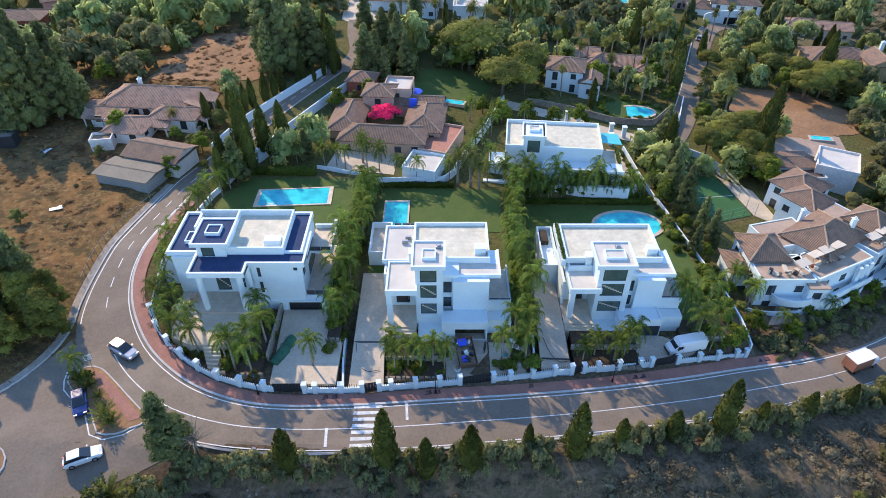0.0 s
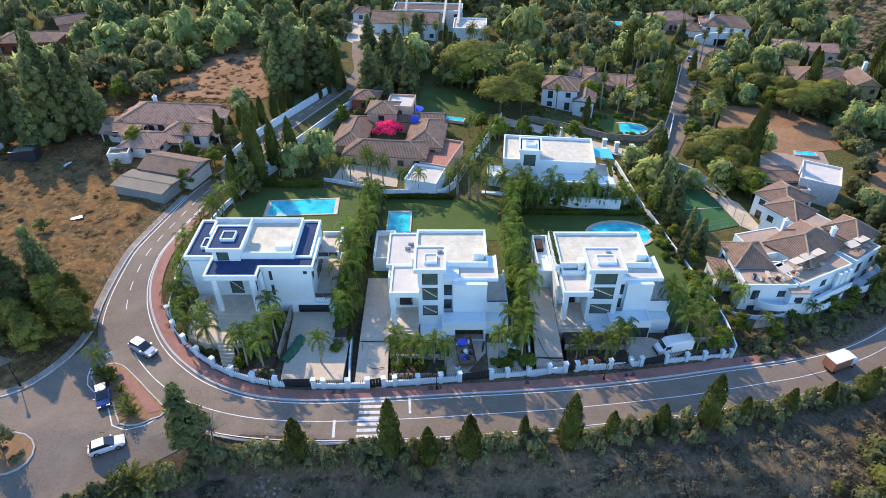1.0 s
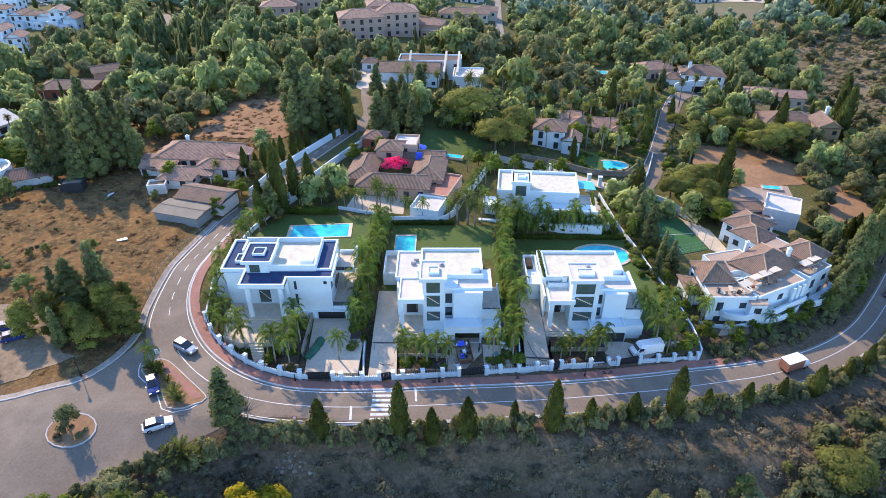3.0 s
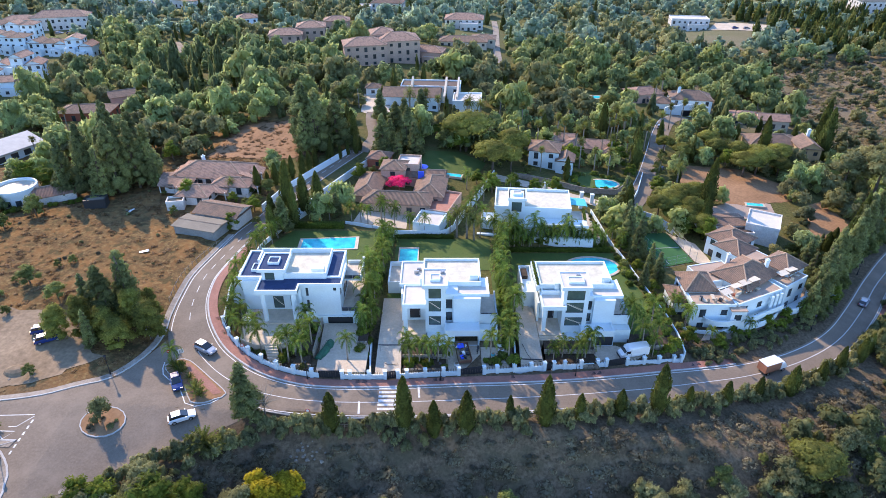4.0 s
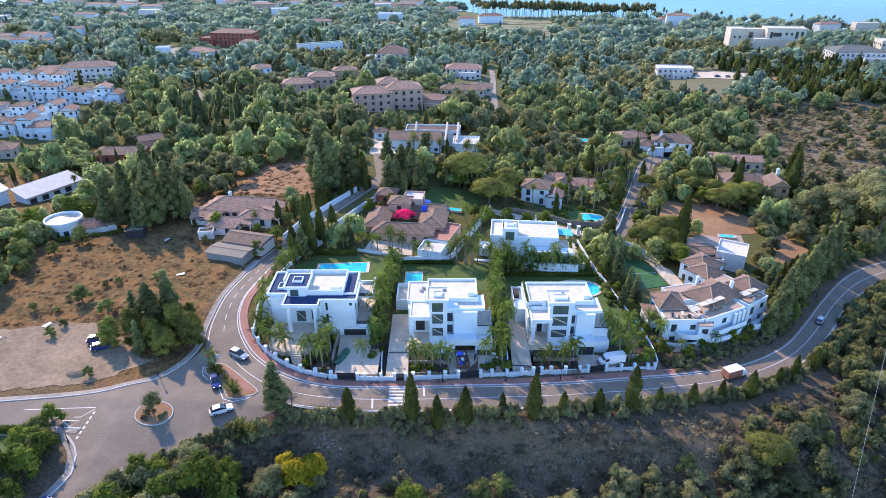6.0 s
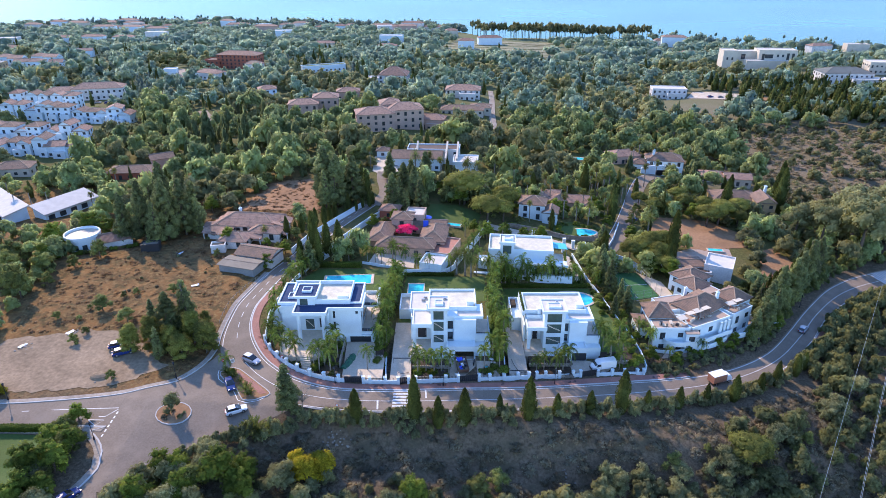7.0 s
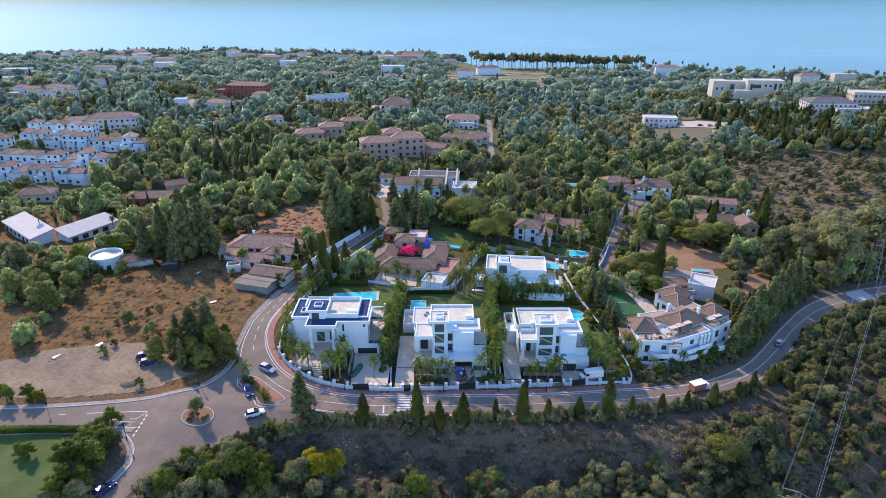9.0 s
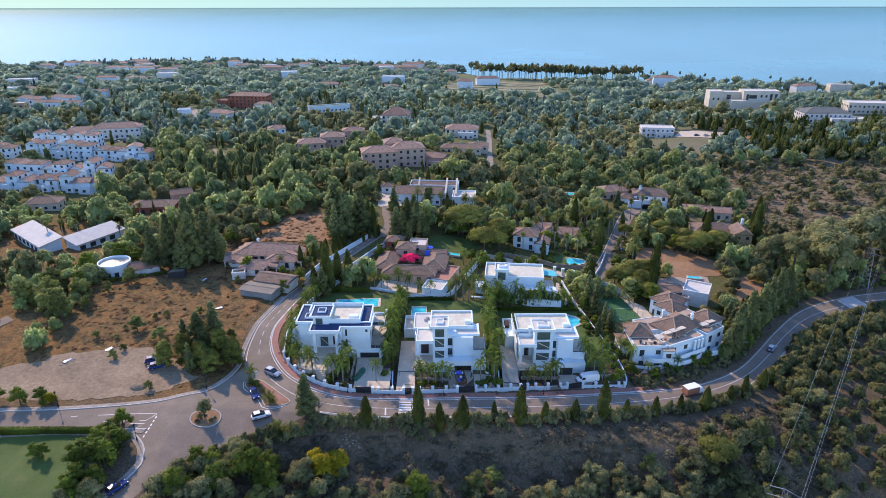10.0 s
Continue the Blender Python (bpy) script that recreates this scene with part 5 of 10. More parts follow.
garden_wall([(47.0, 65.4), (47.0, 69.5), (44.9, 82.5), (42.6, 95.7), (40.8, 110), (39.6, 122)], 1.0, "white garden wall climbing between the plots")
garden_wall([(-13.3, 53.6), (-13.8, 58), (-14.0, 63.0)], 1.5, "white wall between two front gardens")
garden_wall([(12.9, 58.0), (13.0, 61), (13.2, 64.5)], 1.5, "white wall between two front gardens", below=2.5)
garden_wall([(-13.0, 100.8), (0.0, 101.6), (2.0, 104.5)], 1.6, "white wall behind the middle lawn")
garden_wall([(2.2, 104.8), (5.2, 113), (9.5, 123.5), (14.2, 137.0)], 2.2, "long white wall beside the neighbouring garden")
garden_wall([(-42.3, 66), (-43.2, 74), (-42.4, 84), (-41.0, 93), (-37.5, 103)], 1.1, "low white wall along the bending road")
garden_wall([(-36.5, 103.5), (-32, 116), (-25, 131), (-19, 142)], 2.0, "white wall beside the rising lane")
garden_wall([(-45.0, 108), (-41.5, 119), (-34, 133.5), (-28, 145)], 1.8, "white wall across the rising lane")
garden_wall([(-24, 103.4), (-13.2, 101.0)], 0.9, "white wall behind the hedge")

# ---- houses ----
SHARED = {}


def shared_window(w, h, frame_mat):
    key = (round(w, 2), round(h, 2), frame_mat.name)
    if key not in SHARED:
        f = Build().wall("x", -0.05, 0.12, -w / 2, w / 2, 0, h, [(-w / 2 + 0.08, -0.03, 0.08, h - 0.08), (0.03, w / 2 - 0.08, 0.08, h - 0.08)])
        f.box(-w / 2 - 0.08, w / 2 + 0.08, -0.12, 0.0, -0.08, 0.0)
        p = Build().box(-w / 2 + 0.06, w / 2 - 0.06, -0.02, 0.0, 0.06, h - 0.06)
        SHARED[key] = f.mesh("window", frame_mat), p.mesh("pane", GLASS)
    return SHARED[key]


def far_window(w, h):
    """A small framed window in one mesh, for houses far off."""
    key = ("far", round(w, 2), round(h, 2))
    if key not in SHARED:
        f = Build().wall("x", -0.05, 0.1, -w / 2, w / 2, 0, h, [(-w / 2 + 0.08, w / 2 - 0.08, 0.08, h - 0.08)])
        k = len(f.f)
        f.box(-w / 2 + 0.06, w / 2 - 0.06, -0.02, 0.02, 0.06, h - 0.06)
        me = f.mesh("window", FRAMEDARK)
        me.materials.append(GLASS)
        for i in range(k, len(me.polygons)):
            me.polygons[i].material_index = 1
        SHARED[key] = me
    return SHARED[key]


def put_window(parent, x, y, z, rz, w, h, frame_mat, far=False):
    if far:
        part("window", far_window(w, h), None, parent).matrix_basis = pose(x, y, z, 0, 0, rz)
        return
    f, p = shared_window(w, h, frame_mat)
    o = part("window", f, None, parent)
    o.matrix_basis = pose(x, y, z, 0, 0, rz)
    part("pane", p, None, o)


def hip_roof(w, d, z, rise, over=0.45, gable=False):
    """A tiled roof on a w x d block: slopes with their own thickness, ridge caps."""
    b = Build()
    x1, y1 = w / 2 + over, d / 2 + over
    long_x = w >= d
    run = min(x1, y1)
    rx, ry = (x1 - (0 if gable else run), 0) if long_x else (0, y1 - (0 if gable else run))
    zt = z + rise
    ridge = [(-rx, -ry, zt), (rx, ry, zt)]
    c = [(-x1, -y1, z), (x1, -y1, z), (x1, y1, z), (-x1, y1, z)]
    sl = math.hypot(run, rise)

    def face(*pts):
        a, e = Vector(pts[0]), Vector(pts[1])
        u = (e - a).normalized()
        n = u.cross(Vector(pts[-1]) - a).normalized()
        v = n.cross(u)
        b.quad(*pts, uv=[((Vector(p) - a).dot(u), (Vector(p) - a).dot(v)) for p in pts])

    ridges = Build()

    def cap(p, q):
        ridges.tube([p, q], [0.16, 0.16], 5, False)

    if long_x:
        face(c[0], c[1], ridge[1], ridge[0])
        face(c[2], c[3], ridge[0], ridge[1])
        if not gable:
            face(c[1], c[2], ridge[1])
            face(c[3], c[0], ridge[0])
    else:
        face(c[1], c[2], ridge[1], ridge[0])
        face(c[3], c[0], ridge[0], ridge[1])
        if not gable:
            face(c[0], c[1], ridge[0])
            face(c[2], c[3], ridge[1])
    cap(*ridge)
    if not gable:
        for i, r in enumerate((0, 1, 1, 0) if long_x else (0, 0, 1, 1)):
            cap(c[i], ridge[r])
    b.quad(c[3], c[2], c[1], c[0])
    b.quad(*[(p[0], p[1], z - 0.14) for p in (c[3], c[2], c[1], c[0])])
    for i in range(4):
        p, q = c[i], c[(i + 1) % 4]
        b.quad((p[0], p[1], z - 0.14), (q[0], q[1], z - 0.14), q, p)
    return b, ridges


def house(label, x, y, rz, blocks, wall_mat, roof_mat, z=None, category="house", name="house", frame_mat=None, group="", windows=True):
    """A house of blocks (cx, cy, w, d, base, height, kind, rise): hip, gable or flat roofs, and rows of windows."""
    z = top(x, y) if z is None else z
    h = thing(name, label, category, x, y, z, rz, group)
    for cx, cy, w, d, *_ in blocks:
        q = pose(x, y, 0, 0, 0, rz) @ Vector((cx, cy, 0))
        TAKEN_SPOTS.append((q.x, q.y, max(w, d) / 2 + 2.0))
        if y > 180:
            TAKEN_SPOTS.append((q.x * 0.97, q.y - 9.0, max(w, d) / 2 + 0.5))
        if y > 240:
            TAKEN_SPOTS.append((q.x * 0.95, q.y - 18.0, max(w, d) / 2 - 1.0))
    fm = frame_mat or FRAMEDARK
    for cx, cy, w, d, base, ht, kind, rise, *more in blocks:
        spin = more[0] if more else 0.0
        wb = Build().box(-w / 2, w / 2, -d / 2, d / 2, base - 2.5 if base < 0.5 else base, base + ht)
        if kind == "gable":
            n = len(wb.v)
            t = base + ht
            if w >= d:
                wb.v += [(-w / 2, -d / 2, t), (-w / 2, d / 2, t), (-w / 2, 0, t + rise), (w / 2, -d / 2, t), (w / 2, d / 2, t), (w / 2, 0, t + rise)]
            else:
                wb.v += [(-w / 2, -d / 2, t), (w / 2, -d / 2, t), (0, -d / 2, t + rise), (-w / 2, d / 2, t), (w / 2, d / 2, t), (0, d / 2, t + rise)]
            wb.f += [(n, n + 1, n + 2), (n + 3, n + 4, n + 5)]
        wo = part("wall", wb, wall_mat, h)
        wo.matrix_basis = pose(cx, cy, 0, 0, 0, spin)
        if kind in ("hip", "gable"):
            tiles, ridges = hip_roof(w, d, base + ht, rise, gable=kind == "gable")
            ro = part("roof", tiles, roof_mat, h)
            ro.matrix_basis = pose(cx, cy, 0, 0, 0, spin)
            part("ridge_tiles", ridges, RIDGE, ro, "pale mortared ridge tiles")
        else:
            rb = Build()
            rim(-w / 2 - 0.05, w / 2 + 0.05, -d / 2 - 0.05, d / 2 + 0.05, base + ht - 0.1, base + ht + (0.16 if kind == "deck" else 0.5), 0.25, rb)
            ro = part("parapet", rb, wall_mat, h)
            ro.matrix_basis = pose(cx, cy, 0, 0, 0, spin)
            co = part("roof_covering", Build().box(-w / 2 + 0.2, w / 2 - 0.2, -d / 2 + 0.2, d / 2 - 0.2, base + ht, base + ht + 0.03), roof_mat if kind == "flat" else DECKBROWN if kind == "deck" else ROOFPALE, h)
            co.matrix_basis = pose(cx, cy, 0, 0, 0, spin)
        if not windows:
            continue
        floors = max(1, int(ht / 2.7))
        for k in range(floors):
            zz = base + 0.9 + k * (ht / floors)
            for sx, sy, ln, r in ((0, -1, w, 0), (1, 0, d, 90), (-1, 0, d, -90)):
                n = int(ln / 3.3)
                for i in range(n):
                    u = -ln / 2 + ln * (i + 0.5) / n
                    tall = (i + k) % 3 == 1
                    q = pose(cx, cy, 0, 0, 0, spin) @ Vector((u if sy else sx * (w / 2), -d / 2 if sy else u, 0))
                    put_window(h, q.x, q.y, zz - (0.6 if tall else 0), r + spin, 1.3, 1.9 if tall else 1.2, fm, y > 180)
    return h


def chimney(h, x, y, z0, z1, s=0.7):
    part("chimney", Build().box(x - s / 2, x + s / 2, y - s / 2, y + s / 2, z0, z1).box(x - s / 2 - 0.1, x + s / 2 + 0.1, y - s / 2 - 0.1, y + s / 2 + 0.1, z1, z1 + 0.15).box(x - 0.15, x + 0.15, y - 0.15, y + 0.15, z1 + 0.15, z1 + 0.5), WHITE, h)


# deserted farmhouse on the dry slope
fh = house("low rambling house with faded tiled roofs on bare ground", -60.5, 122.5, -6, [(-1, 2.5, 19, 10, 0, 2.5, "hip", 2.6), (6.5, -4, 9.5, 5.5, 0, 2.4, "hip", 1.4), (-1, -9, 8, 7, 0, 2.0, "hip", 1.7), (-7.5, -3.5, 7, 6, 0, 1.6, "gable", 1.2), (-9.5, 1.5, 5, 8, 0, 1.8, "gable", 1.1)], OLDWHITE, TILE_C)
chimney(fh, -4.5, 4.0, 3.5, 5.6)
rf_ = random.Random(21)
for lx, ly, lw, ld, lz, tx, ty in ((-11.5, -2.2, 5.5, 3.2, 2.4, 14, -6), (-10.5, -5.6, 4.6, 2.8, 1.8, 18, 8), (-5.6, -6.2, 4.0, 3.4, 2.3, 10, -10), (9.6, -1.0, 4.4, 3.0, 3.0, -12, 16), (11.8, -4.2, 3.6, 3.0, 2.2, 8, 18), (4.4, -8.0, 4.2, 2.6, 1.9, 16, 6), (10.4, 3.4, 3.4, 4.0, 2.8, 4, 20)):
    slab = Build()
    slab.quad((-lw / 2, -ld / 2, 0.1), (lw / 2, -ld / 2, 0.1), (lw / 2, ld / 2, 0.1), (-lw / 2, ld / 2, 0.1), uv=[(0, 0), (lw, 0), (lw, ld), (0, ld)])
    slab.box(-lw / 2, lw / 2, -ld / 2, ld / 2, -0.08, 0.09)
    part("lean_to_roof", slab, TILE_C, fh, "sagging clay-tiled lean-to roof").matrix_basis = pose(lx, ly, lz, tx, ty, rf_.uniform(-12, 12))
    for sx in (-1, 1):
        part("prop", Build().box(lx + sx * lw * 0.4 - 0.12, lx + sx * lw * 0.4 + 0.12, ly - ld * 0.4, ly - ld * 0.4 + 0.24, -0.6, lz - 0.2), OLDWHITE, fh)
# near-black slabs on the uncut wall imitate the shade inside open doorways
for i in range(6):
    part("opening", Build().box(-0.6, 0.6, -0.06, 0.06, 0, 1.7), FRAMEDARK, fh, "dark empty doorway").matrix_basis = pose(-8 + i * 2.4, -2.54, 0.2, 0, 0, 0)
house("old barn with a brown tiled roof beside a metal shed", -52.8, 103, -17, [(0, 0, 11, 6.5, 0, 3.0, "gable", 1.3)], OLDWHITE, TILE_B, windows=False, category="barn")
house("long shed with a pale sheet-metal roof", -56.2, 97.0, -17, [(0, 0, 10.5, 5.4, 0, 2.3, "gable", 0.3)], SHEDGREY, METALROOF, category="shed", name="shed", windows=False)
house("small ruined white outbuilding", -66.3, 109, 10, [(0, 0, 4, 3, 0, 2, "flat", 0)], OLDWHITE, DUST, category="outbuilding", windows=False)

# brown-tiled villa with the bougainvillea
bv = house("rambling villa with weathered brown tiled roofs", -10, 113.5, -6, [(-2, 0, 17, 7, 0, 3.0, "hip", 1.8), (5.5, 8, 7.5, 13, 0, 3.0, "hip", 1.9), (-10.5, 7, 6.5, 14, 0, 3.2, "hip", 1.6), (-5.2, 14.2, 6.4, 6, 0, 5.6, "hip", 1.5), (2.5, 15, 12, 5, 0, 3.2, "gable", 1.2), (-1.6, 17.5, 6, 6.5, 0, 5.6, "pale", 0)], PINKISH, TILE_B)
house("small red-tiled annexe behind the villa", -18.5, 137.5, -10, [(0, 0, 6, 5, 0, 3, "hip", 1.4)], REDWALL, TILE_A, category="annexe")
house("flat terracotta terrace roof beside the villa", -0.3, 113.5, -19, [(0, 0, 5.8, 11.5, 0, 2.8, "flat", 0)], PINKISH, TILEFLOOR, category="annexe", windows=False)
house("white flat-roofed garage behind the lawn", -3.7, 104.9, -17, [(0, 0, 6.6, 6.6, 0, 2.4, "pale", 0)], WHITE, ROOFPALE, category="garage", name="garage", windows=False)
patch("terrace", [(-22.5, 103.6), (-9.4, 103.2), (-9.2, 110.0), (-21, 110.5)], 0.08, DRIVE, "pale paved yard in front of the tiled villa", "terrace")
patch("lawn", [(-7.5, 138), (9, 135), (12.5, 146), (4, 152), (-6, 151)], 0.08, LAWN, "lawn behind the tiled villa", "lawn", 2.5)
pool([(-3.2, 134.6), (4.4, 132.4), (4.9, 134.2), (-2.8, 136.4)], 1.9, 0.5, "narrow garden pool with pale coping")
par = thing("parasol", "blue parasol beside the garden pool", "parasol", -6.5, 134.5, top(-6.5, 134.5))
part("pole", Build().cyl(0, 0, 0, 2.6, 0.04), GREYSTEEL, par)
cone = Build().tube([(0, 0, 2.1), (0, 0, 2.7)], [1.9, 0.05], 8)
part("canopy", cone, BLUECLOTH, par)
sl_ = thing("water_slide_tarp", "tall blue plastic sheet hanging on the villa wall", "tarpaulin", -6.4, 124.6, top(-6.4, 124.6))
part("sheet", Build().box(-0.8, 0.8, -0.06, 0.06, 0, 5.4), BLUECLOTH, sl_)

# modern villa behind the right-hand plot
mv = thing("villa", "white flat-roofed villa behind a dense screen of palms", "villa", 22, 110, -1.3, -6, group="modern white villas")
for nm, b in (("wall", Build().box(-9.5, 9.0, -3.0, 7.5, -1, 6.3)), ("wing_wall", Build().box(-2.2, 13.0, -6.2, -3.0, -1, 4.0)), ("wing_wall", Build().box(9.0, 13.0, -3.0, 2.5, -1, 3.6)), ("wing_wall", Build().box(-12.6, -8.4, -4.4, 1.5, -1, 2.6)), ("porch", Build().box(-3.2, 3.0, -7.2, -6.2, 2.2, 3.8)), ("base_wall", Build().box(-13.5, 14.5, -7.8, -6.9, -1, 1.4))):
    part(nm, b, WHITE, mv)
part("tower", Build().wall("x", -3.6, 0.3, -6.2, -2.2, -1, 9.2, [(-5.4, -3.0, 5.8, 8.4)]).box(-6.2, -5.9, -3.3, 1.6, -1, 9.2).box(-2.5, -2.2, -3.3, 1.6, -1, 9.2).box(-6.2, -2.2, 1.3, 1.6, -1, 9.2), WHITE, mv)
window(mv, "x", -3.5, -5.4, -3.0, 5.8, 8.4, bars=0, pane_mat=GLASSGREEN)
part("tower_roof", rim(-6.5, -1.9, -3.9, 1.9, 8.9, 9.5, 0.3, Build().box(-6.3, -2.1, -3.7, 1.7, 9.0, 9.2)), WHITE, mv)
skylight(mv, -5.2, -3.2, -1.8, 0.2, 9.2)
part("parapet", rim(-9.6, 9.1, -3.1, 7.6, 6.1, 7.0, 0.28), WHITE, mv)
part("roof_covering", Build().box(-9.3, 8.8, -2.8, 7.3, 6.3, 6.36), ROOFSTONE, mv, "cream stone roof terrace")
part("parapet", Build().box(-12.7, -8.3, -4.5, -4.2, 2.6, 3.4).box(-12.7, -12.4, -4.2, 1.5, 2.6, 3.4), WHITE, mv)
part("ledge", Build().box(-2.4, 13.2, -6.5, -6.2, 3.6, 4.3).box(-2.2, 9.0, -6.2, -3.1, 4.0, 4.06), WHITE, mv)
part("terrace_floor", Build().box(9.1, 12.9, -2.9, 2.4, 3.6, 3.64), STONEFLOOR, mv)
hedge_on(mv, 12.4, 12.9, -3.0, 2.4, 3.6, 1.0)
for u in (-7.6, 4.0, 8.5):
    window(mv, "x", -6.3 if u > 0 else -3.08, u, u + 1.6, 1.2, 2.6, bars=0)
part("shade_sail", Build().prism([(9.2, 3.2), (13.6, 2.6), (13.2, 6.8), (9.0, 7.4)], 5.0, 5.06), TEALCLOTH, mv, "turquoise shade sail")
for px, py in ((9.3, 3.4), (13.4, 2.9), (13.0, 6.6)):
    part("sail_post", Build().cyl(px, py, -1, 5.1, 0.06), GREYSTEEL, mv)
patch("driveway", [(36.2, 100.5), (39.6, 100.5), (38.6, 121), (35.6, 121)], 0.08, DRIVE, "pale drive beside the white villa", "driveway")

# mansion with tiled roofs and curved white balconies
mz = -8.4
ma = house("large white mansion with brown hipped roofs and curved balconies", 62, 84, 0, [(-7, 0.7, 6.4, 6.8, 0, 7.3, "hip", 2.5), (-5.6, -4.0, 9.0, 6.5, 0, 6.7, "deck", 0), (5.0, 4.0, 12, 8.6, 0, 7.5, "hip", 2.7, 36), (4.0, -1.6, 13, 6, 0, 6.7, "deck", 0, 26), (15.2, 7.6, 6.6, 6.6, 0, 7.8, "hip", 2.5, 33), (14.4, 3.6, 8, 5, 0, 6.7, "deck", 0, 33), (7.5, 15.6, 6.6, 6.6, 0, 7.4, "hip", 1.9, 33), (-1.5, 5.0, 9, 7, 0, 7.0, "deck", 0, 15), (-10.8, -0.5, 4, 6, 0, 5.0, "hip", 1.0, 0), (10, 8.5, 9, 8, 0, 7.2, "deck", 0, 33)], WHITE, TILE_B, z=mz, category="mansion", name="mansion")
chimney(ma, 9.6, 4.5, 7.5, 10.4)
chimney(ma, 2.5, 8.0, 7, 9.8)


def curved_upstand(arc, inn, z0, z1):
    """A low wall along a curved line, in one skin."""
    b = Build()
    n = len(arc)
    for p, q in zip(arc, inn):
        b.v += [(*p, z0), (*p, z1), (*q, z1), (*q, z0)]
    for i in range(n - 1):
        for k in range(4):
            m = (k + 1) % 4
            b.f.append((4 * i + k, 4 * i + m, 4 * i + 4 + m, 4 * i + 4 + k))
    b.f += [(0, 3, 2, 1), (4 * n - 4, 4 * n - 3, 4 * n - 2, 4 * n - 1)]
    return b


def balcony(parent, cx, cy, r0, r1, z, h, spin=0.0):
    """A rounded white balcony: floor slab and upstand."""
    n = 18
    arc = [(cx + r0 * math.cos(math.pi + math.pi * i / n), cy + r1 * math.sin(math.pi + math.pi * i / n)) for i in range(n + 1)]
    inn = [(cx + (r0 - 0.25) * math.cos(math.pi + math.pi * i / n), cy + (r1 - 0.25) * math.sin(math.pi + math.pi * i / n)) for i in range(n + 1)]
    cs, sn = math.cos(radians(spin)), math.sin(radians(spin))
    arc, inn = [[(cx + (x - cx) * cs - (y - cy) * sn, cy + (x - cx) * sn + (y - cy) * cs) for x, y in line] for line in (arc, inn)]
    b = part("balcony", Build().prism(arc, z - 0.3, z), WHITE, parent)
    part("upstand", curved_upstand(arc, inn, z, z + h), WHITE, b)


for args in ((-6.5, -7.2, 6.0, 2.4, 0.6, 1.1), (-4.0, -7.2, 3.6, 2.2, 2.9, 1.0), (5.2, -4.4, 6.8, 2.6, 1.2, 1.0, 28), (15.8, 1.4, 5.6, 3.0, 0.9, 1.2, 33)):
    balcony(ma, *args)
part("long_balcony", Build().box(-4.5, 5.5, -1.2, 0.0, 2.6, 2.9).box(-4.5, 5.5, -1.2, -1.0, 2.9, 3.8), WHITE, ma).matrix_basis = pose(6.2, -4.6, 0, 0, 0, 28)
rt_ = random.Random(8)
for bx, by in ((-7.5, -5.6), (-5.2, -4.6), (-3.2, -5.4), (1.0, -3.2), (3.4, -1.8), (5.4, -1.2), (14.6, 2.6), (16.4, 4.0)):
    part("lounger", Build().box(-0.35, 0.35, -0.9, 0.9, 0.2, 0.32).box(-0.3, -0.22, -0.8, 0.8, 0, 0.2).box(0.22, 0.3, -0.8, 0.8, 0, 0.2), BEIGE, ma, "pale sun lounger on the roof terrace").matrix_basis = pose(bx, by, 6.73, 0, 0, rt_.uniform(0, 180))
bay = part("bay", Build().wall("x", -8.6, 0.3, -2.4, 0.8, 0, 5.9, [(-1.6, -0.1, 3.6, 5.1), (-1.4, -0.3, 0.9, 2.1)]).box(-2.4, -2.1, -8.3, -6.9, 0, 5.9).box(0.5, 0.8, -8.3, -6.9, 0, 5.9), WHITE, ma, "white projecting bay")
part("bay_roof", Build().box(-2.5, 0.9, -8.7, -6.9, 5.9, 6.15), DECKBROWN, bay)
for u0, u1, z0, z1 in ((-1.6, -0.1, 3.6, 5.1), (-1.4, -0.3, 0.9, 2.1)):
    window(ma, "x", -8.5, u0, u1, z0, z1, bars=0)
for bx, by, bz, tilt in ((-2.6, -4.6, 8.2, 8), (0.2, -2.6, 8.4, -6), (2.6, -1.4, 8.5, 5), (4.8, -0.4, 8.6, -4), (12.4, 2.2, 8.5, 6), (14.8, 3.6, 8.6, -5)):
    aw = part("awning", Build().box(-1.3, 1.3, -0.8, 0.8, 0, 0.08), BEIGE, ma, "cream canvas awning over the roof terrace")
    aw.matrix_basis = pose(bx, by, bz, tilt, 0, 26)
    for sx in (-1.2, 1.2):
        part("awning_post", Build().cyl(sx, -0.7, -1.75, 0.0, 0.05, sides=6), GREYSTEEL, aw)
rc_ = random.Random(12)
for i in range(26):
    bx, by = rc_.choice(((-7.8, -5.2), (-4.6, -5.6), (-1.0, -3.8), (2.2, -2.4), (4.4, -1.6), (13.6, 2.6)))
    w_ = rc_.uniform(0.25, 0.6)
    part("planter", Build().box(-w_ / 2, w_ / 2, -w_ / 2, w_ / 2, 0, rc_.uniform(0.3, 0.9)), rc_.choice((ROCKSTONE, BEIGE, FRAMEDARK, REDWALL)), ma, "pot or stacked furniture on the roof terrace").matrix_basis = pose(bx + rc_.uniform(-1.5, 1.5), by + rc_.uniform(-1.0, 0.8), 6.73, 0, 0, rc_.uniform(0, 90))
for u in (6.6, 8.0, 9.4):
    q = pose(6.0, -1.0, 0, 0, 0, 28) @ Vector((u - 6.0, -3.4, 0))
    part("pilaster", Build().box(q.x - 0.3, q.x + 0.3, q.y - 0.3, q.y + 0.3, 0, 6.4), WHITE, ma)
patch("terrace", [(53, 72.2), (60, 73.5), (72, 79.4), (85, 85.5), (87, 92), (80, 92), (60, 82)], 0.08, DECKBROWN, "brown paved apron in front of the mansion", "terrace")
garden_wall([(81, 94.5), (86.5, 91.0), (91, 88.8)], 1.8, "white wall at the mansion's corner")

